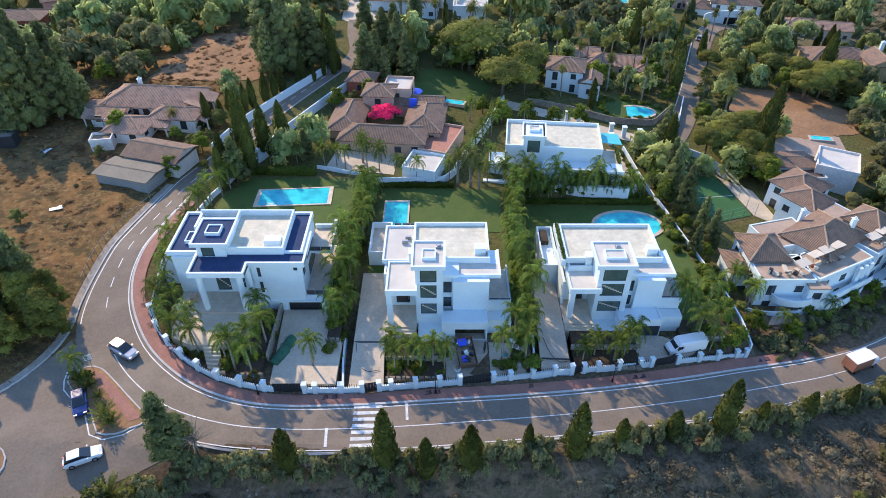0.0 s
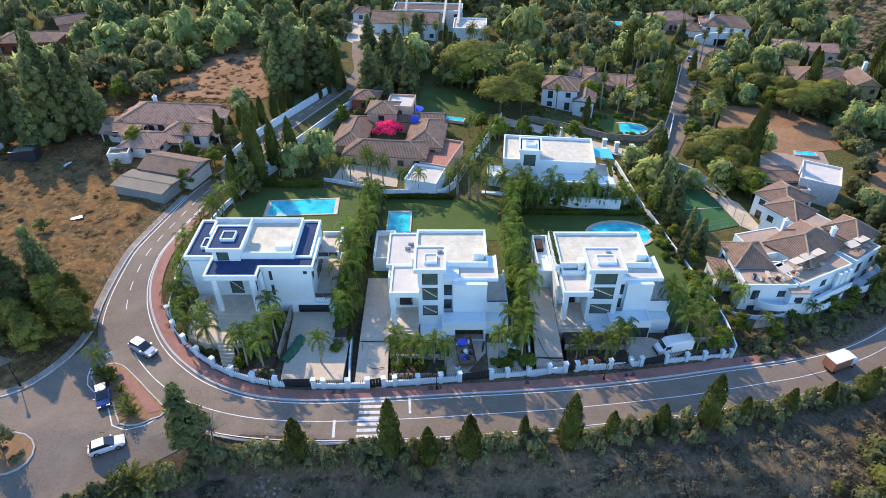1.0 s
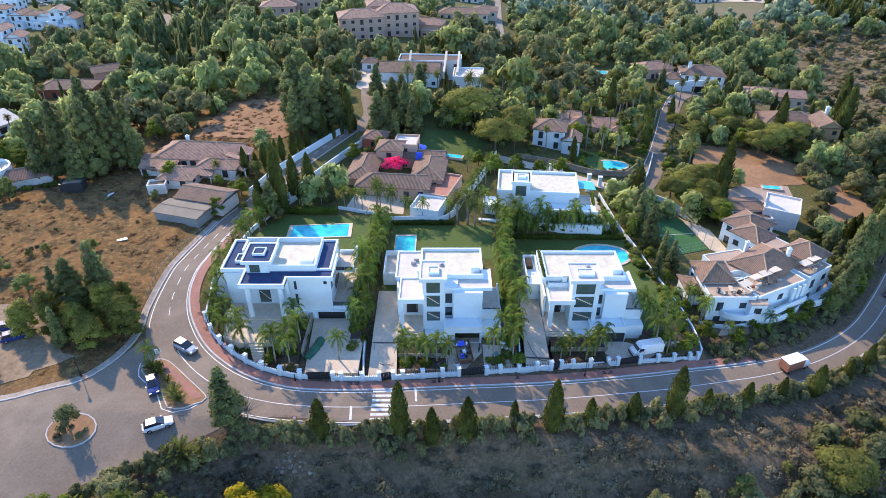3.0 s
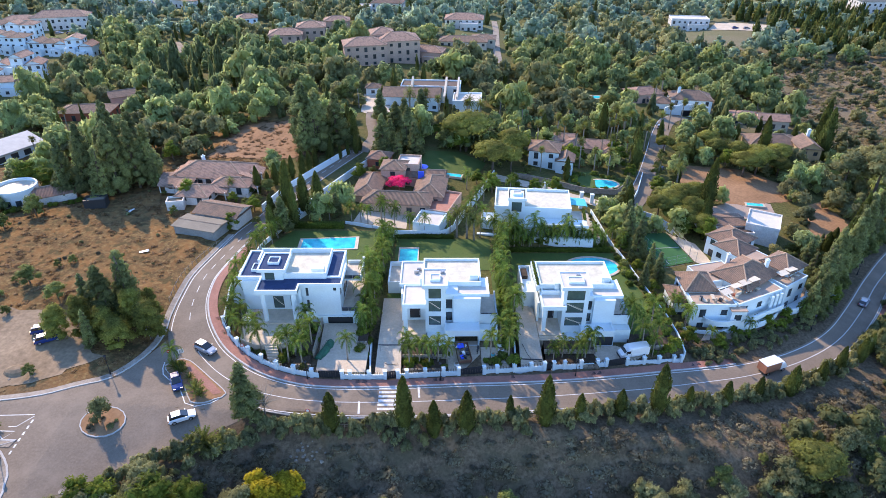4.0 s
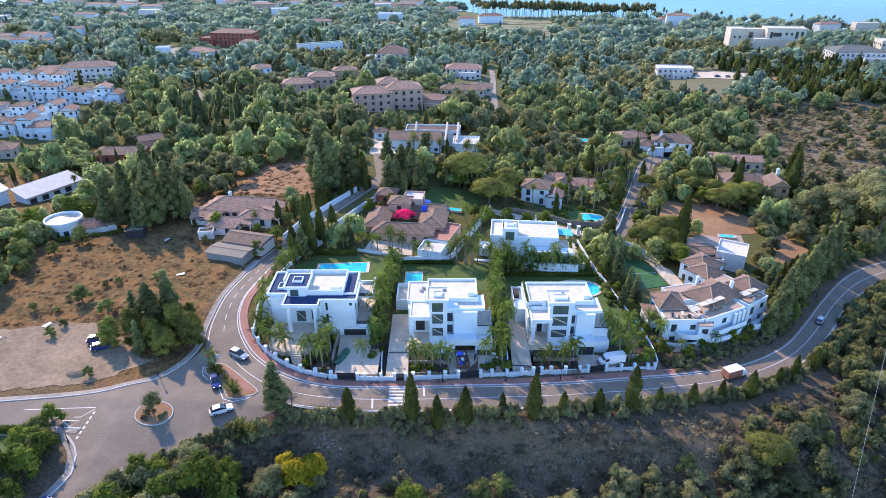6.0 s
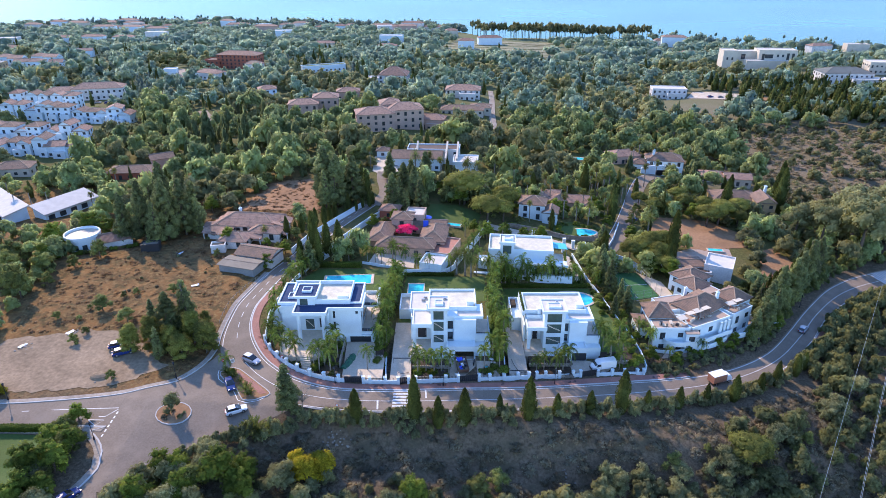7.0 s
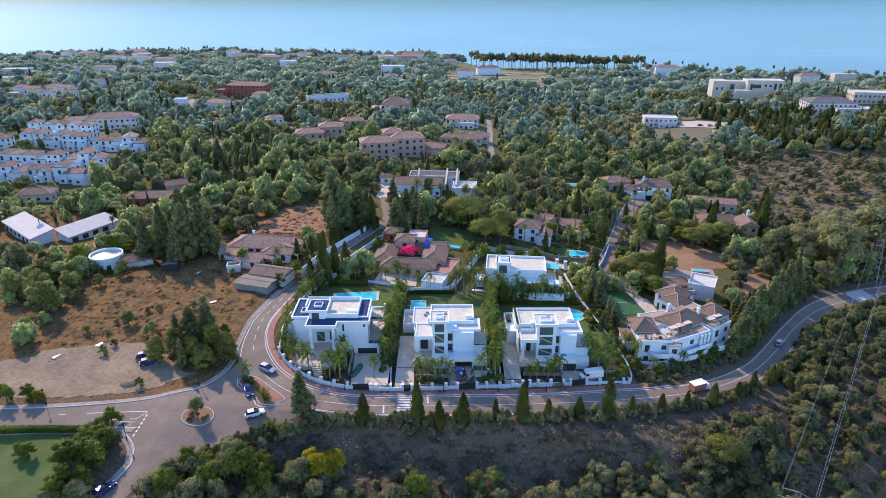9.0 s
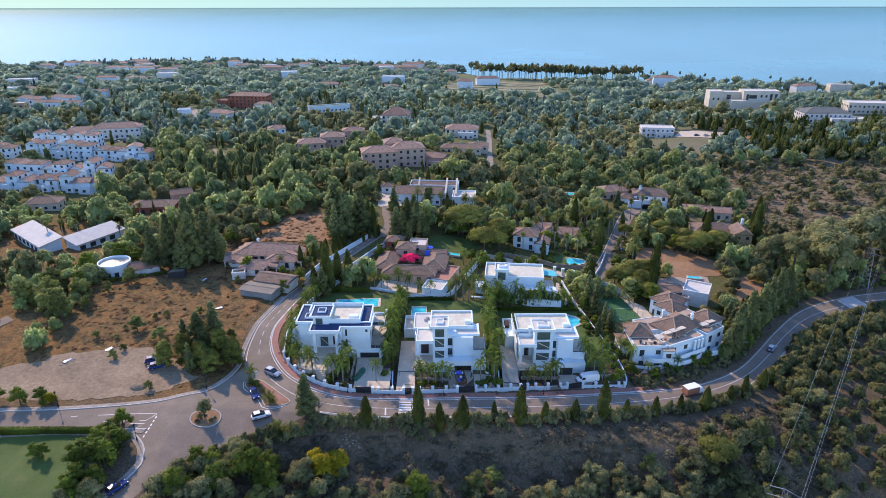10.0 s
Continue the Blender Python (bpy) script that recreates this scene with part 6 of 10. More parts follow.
# the neighbour above it with terraces
house("white house with clay roof terraces above the mansion", 78, 116.5, 0, [(-4.5, 1.5, 11, 6, 0, 3.8, "gable", 0.7), (6.0, -0.5, 8, 9, 0, 4.6, "pale", 0, -28), (-2.5, -3.0, 9, 4, 0, 3.0, "flat", 0, -5)], OLDWHITE, TILE_B, windows=False)
house("small white house with a hipped brown roof", 71.0, 105.5, 33, [(0, 0, 8.5, 7.5, 0, 5.6, "hip", 2.0)], WHITE, TILE_B)
pool([(88.0, 133.6), (92.5, 132.8), (92.8, 134.6), (88.4, 135.4)], -7.6, 0.5, "small turquoise pool on the terrace")
patch("terrace", [(72, 124), (94, 127), (96, 136), (88, 138), (74, 130)], 0.08, DECKBROWN, "clay-tiled terrace by a small pool", "terrace")

# white house with the arch, and neighbours along the lane
house("white house with an arched porch and brown roof", 31, 152.5, -14, [(0, 0, 9, 8, 0, 5.6, "hip", 2.0), (6.5, -2.5, 5, 6, 0, 3.6, "gable", 1.3)], WHITE, TILE_B)
house("low house with pale clay roofs among palms", 47, 167, -10, [(0, 0, 15, 8, 0, 3.0, "hip", 1.7), (-8, 4, 8, 7, 0, 3.2, "hip", 1.5), (8, -3, 6, 6, 0, 2.8, "hip", 1.2)], PINKISH, TILE_C)
gh = house("white house with a brown roof at the lane's end", 101, 223, -10, [(0, 2, 16, 10, 0, 5.4, "hip", 2.6), (-11, 0, 8, 7, 0, 3.6, "hip", 1.6)], WHITE, TILE_B)
chimney(gh, -5, 1, 6, 9.2, 1.0)
gw = thing("gateway", "white arched gateway wall across the lane", "gateway", 97, 214.2, top(97, 214.2), -2)
part("wall", Build().wall("x", 0, 0.5, -9, 9, -1, 3.0, [(-2.2, 2.2, 0, 2.4)]), WHITE, gw)
arch = [(9 * math.cos(math.pi * i / 14), 3.0 + 1.6 * math.sin(math.pi * i / 14)) for i in range(15)]
ab = Build()
for (xa, za), (xb, zb) in zip(arch, arch[1:]):
    n = len(ab.v)
    ab.v += [(xa, 0, 3.0), (xb, 0, 3.0), (xb, 0, zb), (xa, 0, za), (xa, 0.5, 3.0), (xb, 0.5, 3.0), (xb, 0.5, zb), (xa, 0.5, za)]
    ab.f += [(n, n + 1, n + 2, n + 3), (n + 7, n + 6, n + 5, n + 4), (n + 3, n + 2, n + 6, n + 7)]
part("arch", ab, WHITE, gw)
part("gate_leaf", Build().box(-2.2, 2.2, 0.2, 0.28, 0, 2.4), BLACKSTEEL, gw, "dark steel gate leaf")
oh = house("ochre house with brown roofs and a white chimney", 114.5, 177, -6, [(0, 2, 17, 10, 0, 5.0, "hip", 2.4), (9, -4, 7, 9, 0, 6.2, "gable", 2.2)], OCHRE, TILE_B)
chimney(oh, 11, 1, 6, 9.6, 0.9)
house("long beige house with clay roofs behind cypresses", 124.5, 214, -12, [(-4, 0, 10, 8, 0, 3.4, "hip", 1.6), (6, -2, 11, 8, 0, 3.6, "gable", 1.6)], BEIGE, TILE_C)

# big white house on the lane's far side, with brown walls above its roof
bw = house("large white house with brown roof walls", -3.5, 194.5, -4, [(-8, -1, 20, 10, 0, 5.2, "gable", 2.0), (12, -4, 10, 10, 0, 4.6, "pale", 0), (-2, 9, 22, 8, 0, 5.5, "flat", 0)], WHITE, TILE_B)
for u in (3.5, 8.0, -9.0):
    fin = Build()
    fin.v = [(u, -6 + (7 if u < 0 else 0), 3.5), (u, 8, 5.5), (u, 8, 8.6), (u, -6 + (7 if u < 0 else 0), 5.6)] + [(u + 0.7, -6 + (7 if u < 0 else 0), 3.5), (u + 0.7, 8, 5.5), (u + 0.7, 8, 8.6), (u + 0.7, -6 + (7 if u < 0 else 0), 5.6)]
    fin.f = [(0, 1, 2, 3), (7, 6, 5, 4), (3, 2, 6, 7), (0, 3, 7, 4), (1, 5, 6, 2)]
    part("roof_wall", fin, BEIGE, bw)
house("small white gatehouse with a tiled roof", -26.5, 203, 0, [(0, 0, 5, 4, 0, 3, "hip", 1.2)], WHITE, TILE_B, category="gatehouse")
patch("driveway", [(-29, 182), (-22, 176), (-15.5, 192), (-20, 205), (-30, 203)], 0.1, DRIVE, "pale paved forecourt of the large house", "driveway", 3)
patch("lawn", [(20, 214), (36, 212), (38, 236), (22, 238)], 0.1, LAWN, "distant lawn among trees", "lawn", 4)

# pink apartment villas and roofs beyond
house("pink three-storey villa with brown hipped roofs", -32, 252, 12, [(-3, -2, 18, 12, 0, 9, "hip", 2.4), (12, 2, 18, 13, 0, 9.5, "hip", 2.6), (6, 8, 10, 10, 0, 11, "hip", 2.2)], PINKISH, TILE_C)
house("pink villa with stepped clay roofs", -78, 292, 8, [(0, 0, 16, 11, 0, 6.5, "hip", 2.2), (12, 8, 14, 11, 0, 8, "hip", 2.2)], PINKISH, TILE_C)
house("white villa with a wide red roof", -36, 405, -5, [(0, 0, 20, 16, 0, 6, "hip", 5), (-14, -6, 9, 8, 0, 4, "pale", 0)], OLDWHITE, TILE_A)
house("white villa with terracotta roofs among pines", 12, 356, -4, [(0, 0, 22, 13, 0, 5.5, "hip", 2.6), (3, -9, 10, 6, 0, 4, "pale", 0)], OLDWHITE, TILE_C)
house("low brown-roofed bungalow among trees", 10, 300, -6, [(0, 0, 24, 10, 0, 3, "hip", 1.8), (10, 6, 12, 9, 0, 3, "hip", 1.6)], BEIGE, TILE_B)
house("red-walled apartment block in the distance", -166, 474, -8, [(0, 0, 34, 14, 0, 11, "hip", 2.5), (-20, -4, 12, 12, 0, 7, "flat", 0)], REDWALL, TILE_A, category="apartment block", name="apartment_building")
house("long modern building with a planted roof", -95, 452, 24, [(0, 0, 34, 7, 0, 5, "flat", 0)], WHITE, LAWN, category="building")
house("white villa with a clay roof by the road", -172, 418, -20, [(0, 0, 20, 10, 0, 5, "hip", 2.2)], OLDWHITE, TILE_C)
house("long white hillside house with a clay roof", -221, 352, 12, [(0, 0, 30, 12, 0, 7, "hip", 3), (-24, 6, 18, 10, 0, 5, "hip", 2)], OLDWHITE, TILE_C)
house("brown-roofed bungalow in the woods", -128, 190, 5, [(0, 0, 18, 9, 0, 3.2, "hip", 1.8)], REDWALL, TILE_B)
house("small house with brown roof in the woods", -122, 205, 30, [(0, 0, 9, 7, 0, 4.5, "gable", 1.6)], PINKISH, TILE_B)
house("brown-roofed house below the white village", -178, 193, 10, [(0, 0, 14, 9, 0, 3.6, "hip", 2.0)], BEIGE, TILE_B)

# modern white house at the wood's edge, with slanted blocks
def wedge_house(label, x, y, rz, L, W, h0, h1):
    """A long white block under one slanting roof slab that overhangs it."""
    ob = thing("house", label, "house", x, y, top(x, y), rz)
    TAKEN_SPOTS.append((x, y, L * 0.5 + 2))
    TAKEN_SPOTS.append((x + 5, y - 14, L * 0.45))
    w = Build()
    w.v = [(sx * L / 2, sy * W / 2, z) for sx in (-1, 1) for sy in (-1, 1) for z in (-3, h0 if sy < 0 else h1)]
    w.f = [(0, 4, 5, 1), (2, 3, 7, 6), (0, 1, 3, 2), (4, 6, 7, 5), (1, 5, 7, 3)]
    part("wall", w, WHITE, ob)
    r = Build()
    k = (h1 - h0) / W
    r.v = [(sx * (L / 2 + 0.7), sy * (W / 2 + 0.7), h0 + k * (W / 2 + sy * (W / 2 + 0.7)) + dz) for dz in (0.02, 0.4) for sx, sy in ((-1, -1), (1, -1), (1, 1), (-1, 1))]
    r.f = [(3, 2, 1, 0), (4, 5, 6, 7), (0, 1, 5, 4), (1, 2, 6, 5), (2, 3, 7, 6), (3, 0, 4, 7)]
    part("roof", r, ROOFPALE, ob)
    for i in range(int(L / 4)):
        put_window(ob, -L / 2 + 2 + i * 4, -W / 2, 0.6, 0, 2.2, 1.7, FRAMEDARK, True)
    return ob


wedge_house("white angular modern house beside a palm grove", -154, 147, -40, 27, 7, 3.6, 5.0)
wedge_house("low white modern wing with a slanting roof", -133, 149, 62, 19, 6.5, 3.0, 4.6)
rh = thing("house", "round white house with a flat roof terrace", "house", -108.5, 114.5, top(-108.5, 114.5))
part("wall", Build().cyl(0, 0, -2, 3.8, 4.6, sides=28), WHITE, rh)
part("parapet", Build().ring([(5.0 * math.cos(a * math.pi / 14), 5.0 * math.sin(a * math.pi / 14)) for a in range(28)], [(4.6 * math.cos(a * math.pi / 14), 4.6 * math.sin(a * math.pi / 14)) for a in range(28)], 3.6, 4.6), WHITE, rh)
part("roof_covering", Build().cyl(0, 0, 3.8, 3.9, 4.6, sides=28), STONEFLOOR, rh)
part("wing", Build().box(2, 5.6, -2, 4, -2, 2.6), OLDWHITE, rh)
house("brown-tiled annexe beside the round white house", -99.8, 116.0, 28, [(0, 0, 9, 6, 0, 2.2, "gable", 1.6)], OLDWHITE, TILE_A, category="annexe", windows=False)
for a in (-60, -90, -120):
    put_window(rh, 4.6 * math.cos(radians(a)), 4.6 * math.sin(radians(a)), 0.8, a + 90, 1.3, 1.4, FRAMEDARK)

# terraced white village
rng_v = random.Random(5)
for row, (x0, y0, x1, y1, n) in enumerate(((-224, 222, -168, 226, 9), (-232, 252, -176, 250, 8), (-250, 300, -168, 284, 11), (-300, 310, -255, 300, 5), (-262, 330, -215, 318, 5))):
    for i in range(n):
        u = (i + 0.5) / n
        hx, hy = x0 + (x1 - x0) * u + rng_v.uniform(-1, 1), y0 + (y1 - y0) * u + rng_v.uniform(-2.5, 2.5)
        w, ht = rng_v.uniform(5.5, 8.5), rng_v.choice((5.2, 5.6, 7.6, 8.2))
        house("white terraced village house with a clay-tiled roof", hx, hy, rng_v.uniform(-8, 12), [(0, 0, w, 8, 0, ht, "gable" if rng_v.random() < 0.6 else "hip", 1.6), (rng_v.choice((-1, 1)) * 2, -5, w * 0.6, 3, 0, ht * 0.5, "pale", 0)], WHITE, rng_v.choice((TILE_C, TILE_B, TILE_A)), group="white village houses")

# hotels and large houses on the far hill
hz = top(262, 488) + 4.5
ht_ = house("long cream hotel with a recessed centre on the far hill", 260, 488, -6, [(-22, 2, 11, 14, 0, 11, "pale", 0), (-8, 5, 17, 10, 0, 10, "pale", 0), (15, 0, 30, 14, 0, 12, "pale", 0), (6, -10, 34, 8, 0, 4.5, "pale", 0)], BEIGE, ROOFPALE, z=hz, category="hotel", name="hotel", windows=False)
for u, w_, zz, hh in ((-24, 1.4, 4, 2), (-20, 1.4, 4, 2), (3.5, 2.0, 4.5, 5), (8, 6.5, 6, 3), (15, 1.6, 7, 2), (19, 1.6, 7, 2), (23, 2.0, 4, 6), (27, 2.0, 4, 6), (-10, 3.4, 4, 4)):
    part("window", Build().box(u - w_ / 2, u + w_ / 2, (-7.12 if u > 0 else 0.0 if u > -15 else -5.12) - 0.05, -7.0 if u > 0 else 0.2 if u > -15 else -5.0, zz, zz + hh), GLASS, ht_)
house("grey-roofed pavilion on the far hill", 290, 412, -4, [(0, 0, 34, 18, 0, 7, "hip", 3.2), (12, -12, 26, 10, 0, 4, "pale", 0)], OLDWHITE, plain("grey_slate_roof", (0.16, 0.17, 0.15), 0.8), category="pavilion")
house("cream terraced hotel wing on the hill", 345, 440, -10, [(0, 0, 40, 14, 0, 8, "pale", 0)], BEIGE, ROOFPALE, category="hotel", name="hotel")
house("white villa with flat roofs at the end of the ridge", 163, 408, -8, [(0, 0, 24, 12, 0, 6.5, "pale", 0), (4, -8, 12, 5, 0, 4, "pale", 0)], OLDWHITE, ROOFPALE)
patch("terrace", [(172, 395), (205, 378), (212, 392), (182, 410)], 0.3, DRIVE, "pale paved terrace beside the ridge villa", "terrace", 6)
house("white domed pavilion near the shore", 330, 560, 0, [(0, 0, 22, 16, 0, 7, "hip", 5)], WHITE, ROOFPALE, category="pavilion")

# white houses scattered far down the slope
for hx, hy, w_, d_, ht_2, kind_, rz_, mat_ in ((-452, 602, 22, 10, 6, "pale", 6, WHITE), (-428, 590, 18, 9, 7, "hip", -4, WHITE), (-332, 456, 12, 8, 7, "gable", 8, WHITE), (-318, 450, 12, 8, 8, "hip", 4, WHITE), (-303, 452, 10, 8, 7, "gable", 10, WHITE), (-347, 449, 9, 8, 7, "pale", 6, OCHRE), (-442, 716, 26, 10, 8, "hip", 5, WHITE), (-408, 712, 26, 10, 9, "hip", 3, WHITE), (-374, 716, 24, 10, 8, "hip", -3, WHITE), (-346, 742, 24, 12, 11, "pale", 4, OLDWHITE), (-338, 560, 14, 8, 6, "gable", 12, WHITE), (-205, 428, 9, 7, 5, "pale", 8, WHITE), (-150, 456, 13, 8, 5, "hip", -8, OLDWHITE), (-112, 346, 11, 9, 6, "hip", 18, WHITE), (-128, 640, 24, 10, 6, "hip", 5, BEIGE), (-60, 640, 20, 10, 5, "hip", -6, BEIGE), (84, 232, 14, 9, 4, "hip", 12, PINKISH), (-488, 676, 30, 12, 9, "pale", 8, OLDWHITE), (-474, 872, 30, 12, 12, "hip", 3, WHITE), (-433, 866, 30, 12, 12, "hip", -3, WHITE), (-392, 850, 28, 12, 11, "hip", 5, OLDWHITE), (-256, 900, 34, 12, 11, "hip", 0, PINKISH), (-92, 930, 30, 12, 11, "hip", 4, PINKISH), (-54, 925, 28, 12, 10, "hip", -4, PINKISH), (-362, 482, 12, 9, 8, "hip", 6, WHITE), (-349, 476, 11, 9, 7, "gable", 4, WHITE), (-336, 486, 12, 9, 8, "hip", 8, WHITE), (-322, 480, 11, 9, 8, "gable", -4, WHITE), (-60, 340, 14, 9, 5, "hip", 8, PINKISH), (-8, 262, 16, 9, 5, "hip", -12, PINKISH)):
    house("pale house with a clay roof among the far trees", hx, hy, rz_, [(0, 0, w_, d_, 0, ht_2, kind_, 2.0), (w_ * 0.2, -d_ * 0.6, w_ * 0.45, 4, 0, ht_2 * 0.6, "pale", 0)], mat_, TILE_C, group="houses down the slope", windows=hy < 480)
pool([(9.5, 282.0), (17.5, 281.4), (17.8, 284.6), (9.8, 285.2)], top(13.6, 283.4) + 0.2, 0.8, "turquoise garden pool beside the bungalow")
pool([(60.0, 231.0), (66.0, 230.4), (66.3, 234.0), (60.3, 234.6)], top(63, 232.6) + 0.2, 0.8, "turquoise pool among tall trees")
FIELD = plain("dry_terraced_field", (0.27, 0.25, 0.15), 0.95, 0.3, 0.4, 0.03)
for k_ in range(6):
    y_ = 604 + k_ * 30
    patch("field", ragged([(-18 + k_ * 6, y_), (132, y_ + 12), (136, y_ + 34), (-14 + k_ * 6, y_ + 21)], 2.0, 8.0, 40 + k_), 0.3, FIELD, "pale dry terraced field above the shore", "field", 12)
patch("field", ragged([(106, 560), (150, 556), (152, 572), (110, 576)], 2.0, 6.0, 50), 0.3, CLAYPATH, "bare orange terrace far down the slope", "field", 10)
patch("field", ragged([(22, 498), (58, 500), (60, 520), (26, 518)], 2.0, 6.0, 51), 0.3, FIELD, "pale dry clearing among far trees", "field", 10)

# seafront blocks far away
rng_f = random.Random(11)
for i in range(46):
    hx = rng_f.uniform(-640, 60) if i < 34 else rng_f.uniform(250, 640)
    hy = coast(hx) - rng_f.uniform(25, 140) if i < 30 else rng_f.uniform(620, 860) - 0.2 * hx
    w, ht = rng_f.uniform(14, 34), rng_f.uniform(6, 13)
    house("pale seafront block with a clay roof far away", hx, hy, rng_f.uniform(-15, 15), [(0, 0, w, 11, 0, ht, rng_f.choice(("hip", "pale", "hip")), 2.4)], rng_f.choice((OLDWHITE, WHITE, BEIGE)), rng_f.choice((TILE_C, TILE_A)), group="distant seafront blocks", category="apartment block", name="apartment_building", windows=False)

# lanes, pools, courts and bare plots
lane = spline([(50, 126), (54, 131.5), (58.6, 140), (64, 152), (69.5, 165.6), (79.5, 191), (87, 206), (95, 213)], 2)
strip("road", lane, 6.0, 0.12, ASPHALT, "narrow lane rising between garden walls", "road")
strip("road_marking", offset(lane, 2.75), 0.16, 0.14, PAINT, "white edge line of the lane", "road marking")
strip("road", spline([(14, 137), (24, 134.5), (36, 130), (47, 127.5), (52, 129)], 2), 4.2, 0.13, DRIVE, "pale lane past the white villa's gate", "road")
garden_wall([(51.8, 127.5), (56.5, 137), (61.5, 150)], 1.3, "low white wall beside the lane")
garden_wall([(52.5, 123.5), (57.5, 119.5), (60.4, 113.5)], 2.2, "curved white wall round the court's corner")
garden_wall([(20, 139.0), (30, 137.2), (40, 134.2), (50, 135.5), (55, 142)], 1.6, "brown stone wall below the round pool garden", material=ROCKSTONE)
patch("lawn", [(37, 137), (52, 137.5), (55, 146), (45, 150), (36, 146)], 0.1, LAWN, "small lawn round an oval pool", "lawn")
pool([(46.6 + 4.9 * math.cos(a * math.pi / 16), 141.0 + 3.0 * math.sin(a * math.pi / 16)) for a in range(32)], -4.2, 0.6, "oval blue pool in a small garden")
patch("sports_court", [(48.5, 113.0), (58.2, 114.6), (61.2, 101.5), (53.0, 98.4)], 0.12, TURF, "green sports court inside a tall mesh fence", "sports court")
patch("terrace", [(58.6, 114.6), (64.5, 110), (66.5, 98), (61.6, 101.5)], 0.1, DRIVE, "pale paved strip beside the court", "terrace")
patch("bare_plot", ragged([(71, 149), (76, 136.5), (87, 134), (104, 139), (106, 152), (98, 160), (80, 161.5)], 0.7), 0.1, CLAYPATH, "bare orange field with dry grass", "field", 2.5)
patch("bare_plot", ragged([(97, 106), (103, 108), (110, 118), (115, 130), (113, 140), (106, 136), (101, 122), (96, 113)], 0.7), 0.1, CLAYPATH, "bare orange bank above the road bend", "field", 2.5)
patch("bare_plot", ragged([(102, 112), (109, 111), (118, 124), (112, 133), (106, 124)], 0.8), 0.1, CLAYPATH, "bare orange earth bank", "field", 2.5)
patch("bare_plot", ragged([(-112, 50), (-96, 47), (-70, 47.8), (-60, 54.5), (-66, 60), (-73, 66), (-84, 68.5), (-98, 66), (-112, 60)], 1.0), 0.07, DUST, "dusty bare car park on the vacant plot", "car park", 2)
patch("lawn", [(-98, 36.4), (-77, 35.6), (-72.5, 29), (-74, 16), (-100, 16)], 0.08, LAWN, "green garden lawn behind a hedge", "lawn", 2)
patch("grassland", ragged([(-68, 139), (-44, 139), (-34, 152), (-33, 165), (-46, 172), (-66, 166)], 1.2), 0.12, CLAYPATH, "dry orange grassland between cypresses", "field", 3)
strip("road", spline([(-25, 146), (-22, 158), (-24, 172), (-25, 182)], 2), 4.4, 0.1, ASPHALT, "lane leading on between trees", "road")
strip("road", spline([(-126, 278), (-129, 288), (-136, 300), (-142, 312)], 3), 5, 0.25, ASPHALT, "far lane descending through the woods", "road")
strip("road", spline([(26, 262), (27, 300), (30, 345), (33, 400)], 5), 3.6, 0.3, WESTPAVE, "far straight pale road through the woods", "road")
strip("road", spline([(-190, 400), (-198, 430), (-208, 455)], 5), 5, 0.3, WESTPAVE, "far pale road on a slope", "road")
strip("path", spline([(210, 385), (235, 360), (255, 345)], 4), 7, 0.3, CLAYPATH, "pale bare ridge track", "track")
strip("road", spline([(-124, 84), (-128, 78), (-134, 66)], 2), 4, 0.12, ASPHALT, "side lane below the white house", "road")

# ---- plants ----


def inside(px, py, poly):
    """Which of the points lie in a polygon."""
    res = np.zeros(px.shape, bool)
    n = len(poly)
    for i in range(n):
        (xa, ya), (xb, yb) = poly[i], poly[(i + 1) % n]
        if ya == yb:
            continue
        m = ((ya > py) != (yb > py)) & (px < (xb - xa) * (py - ya) / (yb - ya) + xa)
        res ^= m
    return res


def free_of(px, py, grow=0.0):
    """Which points are clear of roads, houses, lawns and plots."""
    ok = np.ones(px.shape, bool)
    for poly in TAKEN:
        ok &= ~inside(px, py, poly)
    for line, w in TAKEN_LINES:
        for a, b in zip(line, line[1:]):
            dx, dy = b.x - a.x, b.y - a.y
            k = np.clip(((px - a.x) * dx + (py - a.y) * dy) / max(1e-6, dx * dx + dy * dy), 0, 1)
            ok &= np.hypot(px - a.x - k * dx, py - a.y - k * dy) > w + grow
    for x, y, r in TAKEN_SPOTS:
        ok &= np.hypot(px - x, py - y) > r + grow
    ok &= ~inside(px, py, [(-45, 64), (-36, 54), (-22, 50), (48, 62), (48, 72), (43, 101), (41, 124), (33, 124), (8, 122), (4, 104), (-24, 104), (-38, 101)])
    return ok


def lumps(rng, n, R, z0, z1, dome=0.5):
    """Centres and radii of the lumps of a crown: a heart, and smaller ones in a dome round it."""
    c, r = [(0.0, 0.0, z0 + (z1 - z0) * 0.45)], [R * (0.56 if n > 3 else 0.8)]
    for i in range(n - 1):
        a = 2.399963 * i + rng.uniform(-0.5, 0.5)
        t = (i + 0.5) / (n - 1)
        k = math.cos(t * math.pi * 0.46) ** (0.4 + 0.6 * dome) * rng.uniform(0.72, 1.08)
        c.append((R * 0.64 * k * math.cos(a), R * 0.64 * k * math.sin(a), z0 + (z1 - z0) * (t + rng.uniform(-0.14, 0.1))))
        r.append(R * rng.uniform(0.24, 0.40))
    return c, r


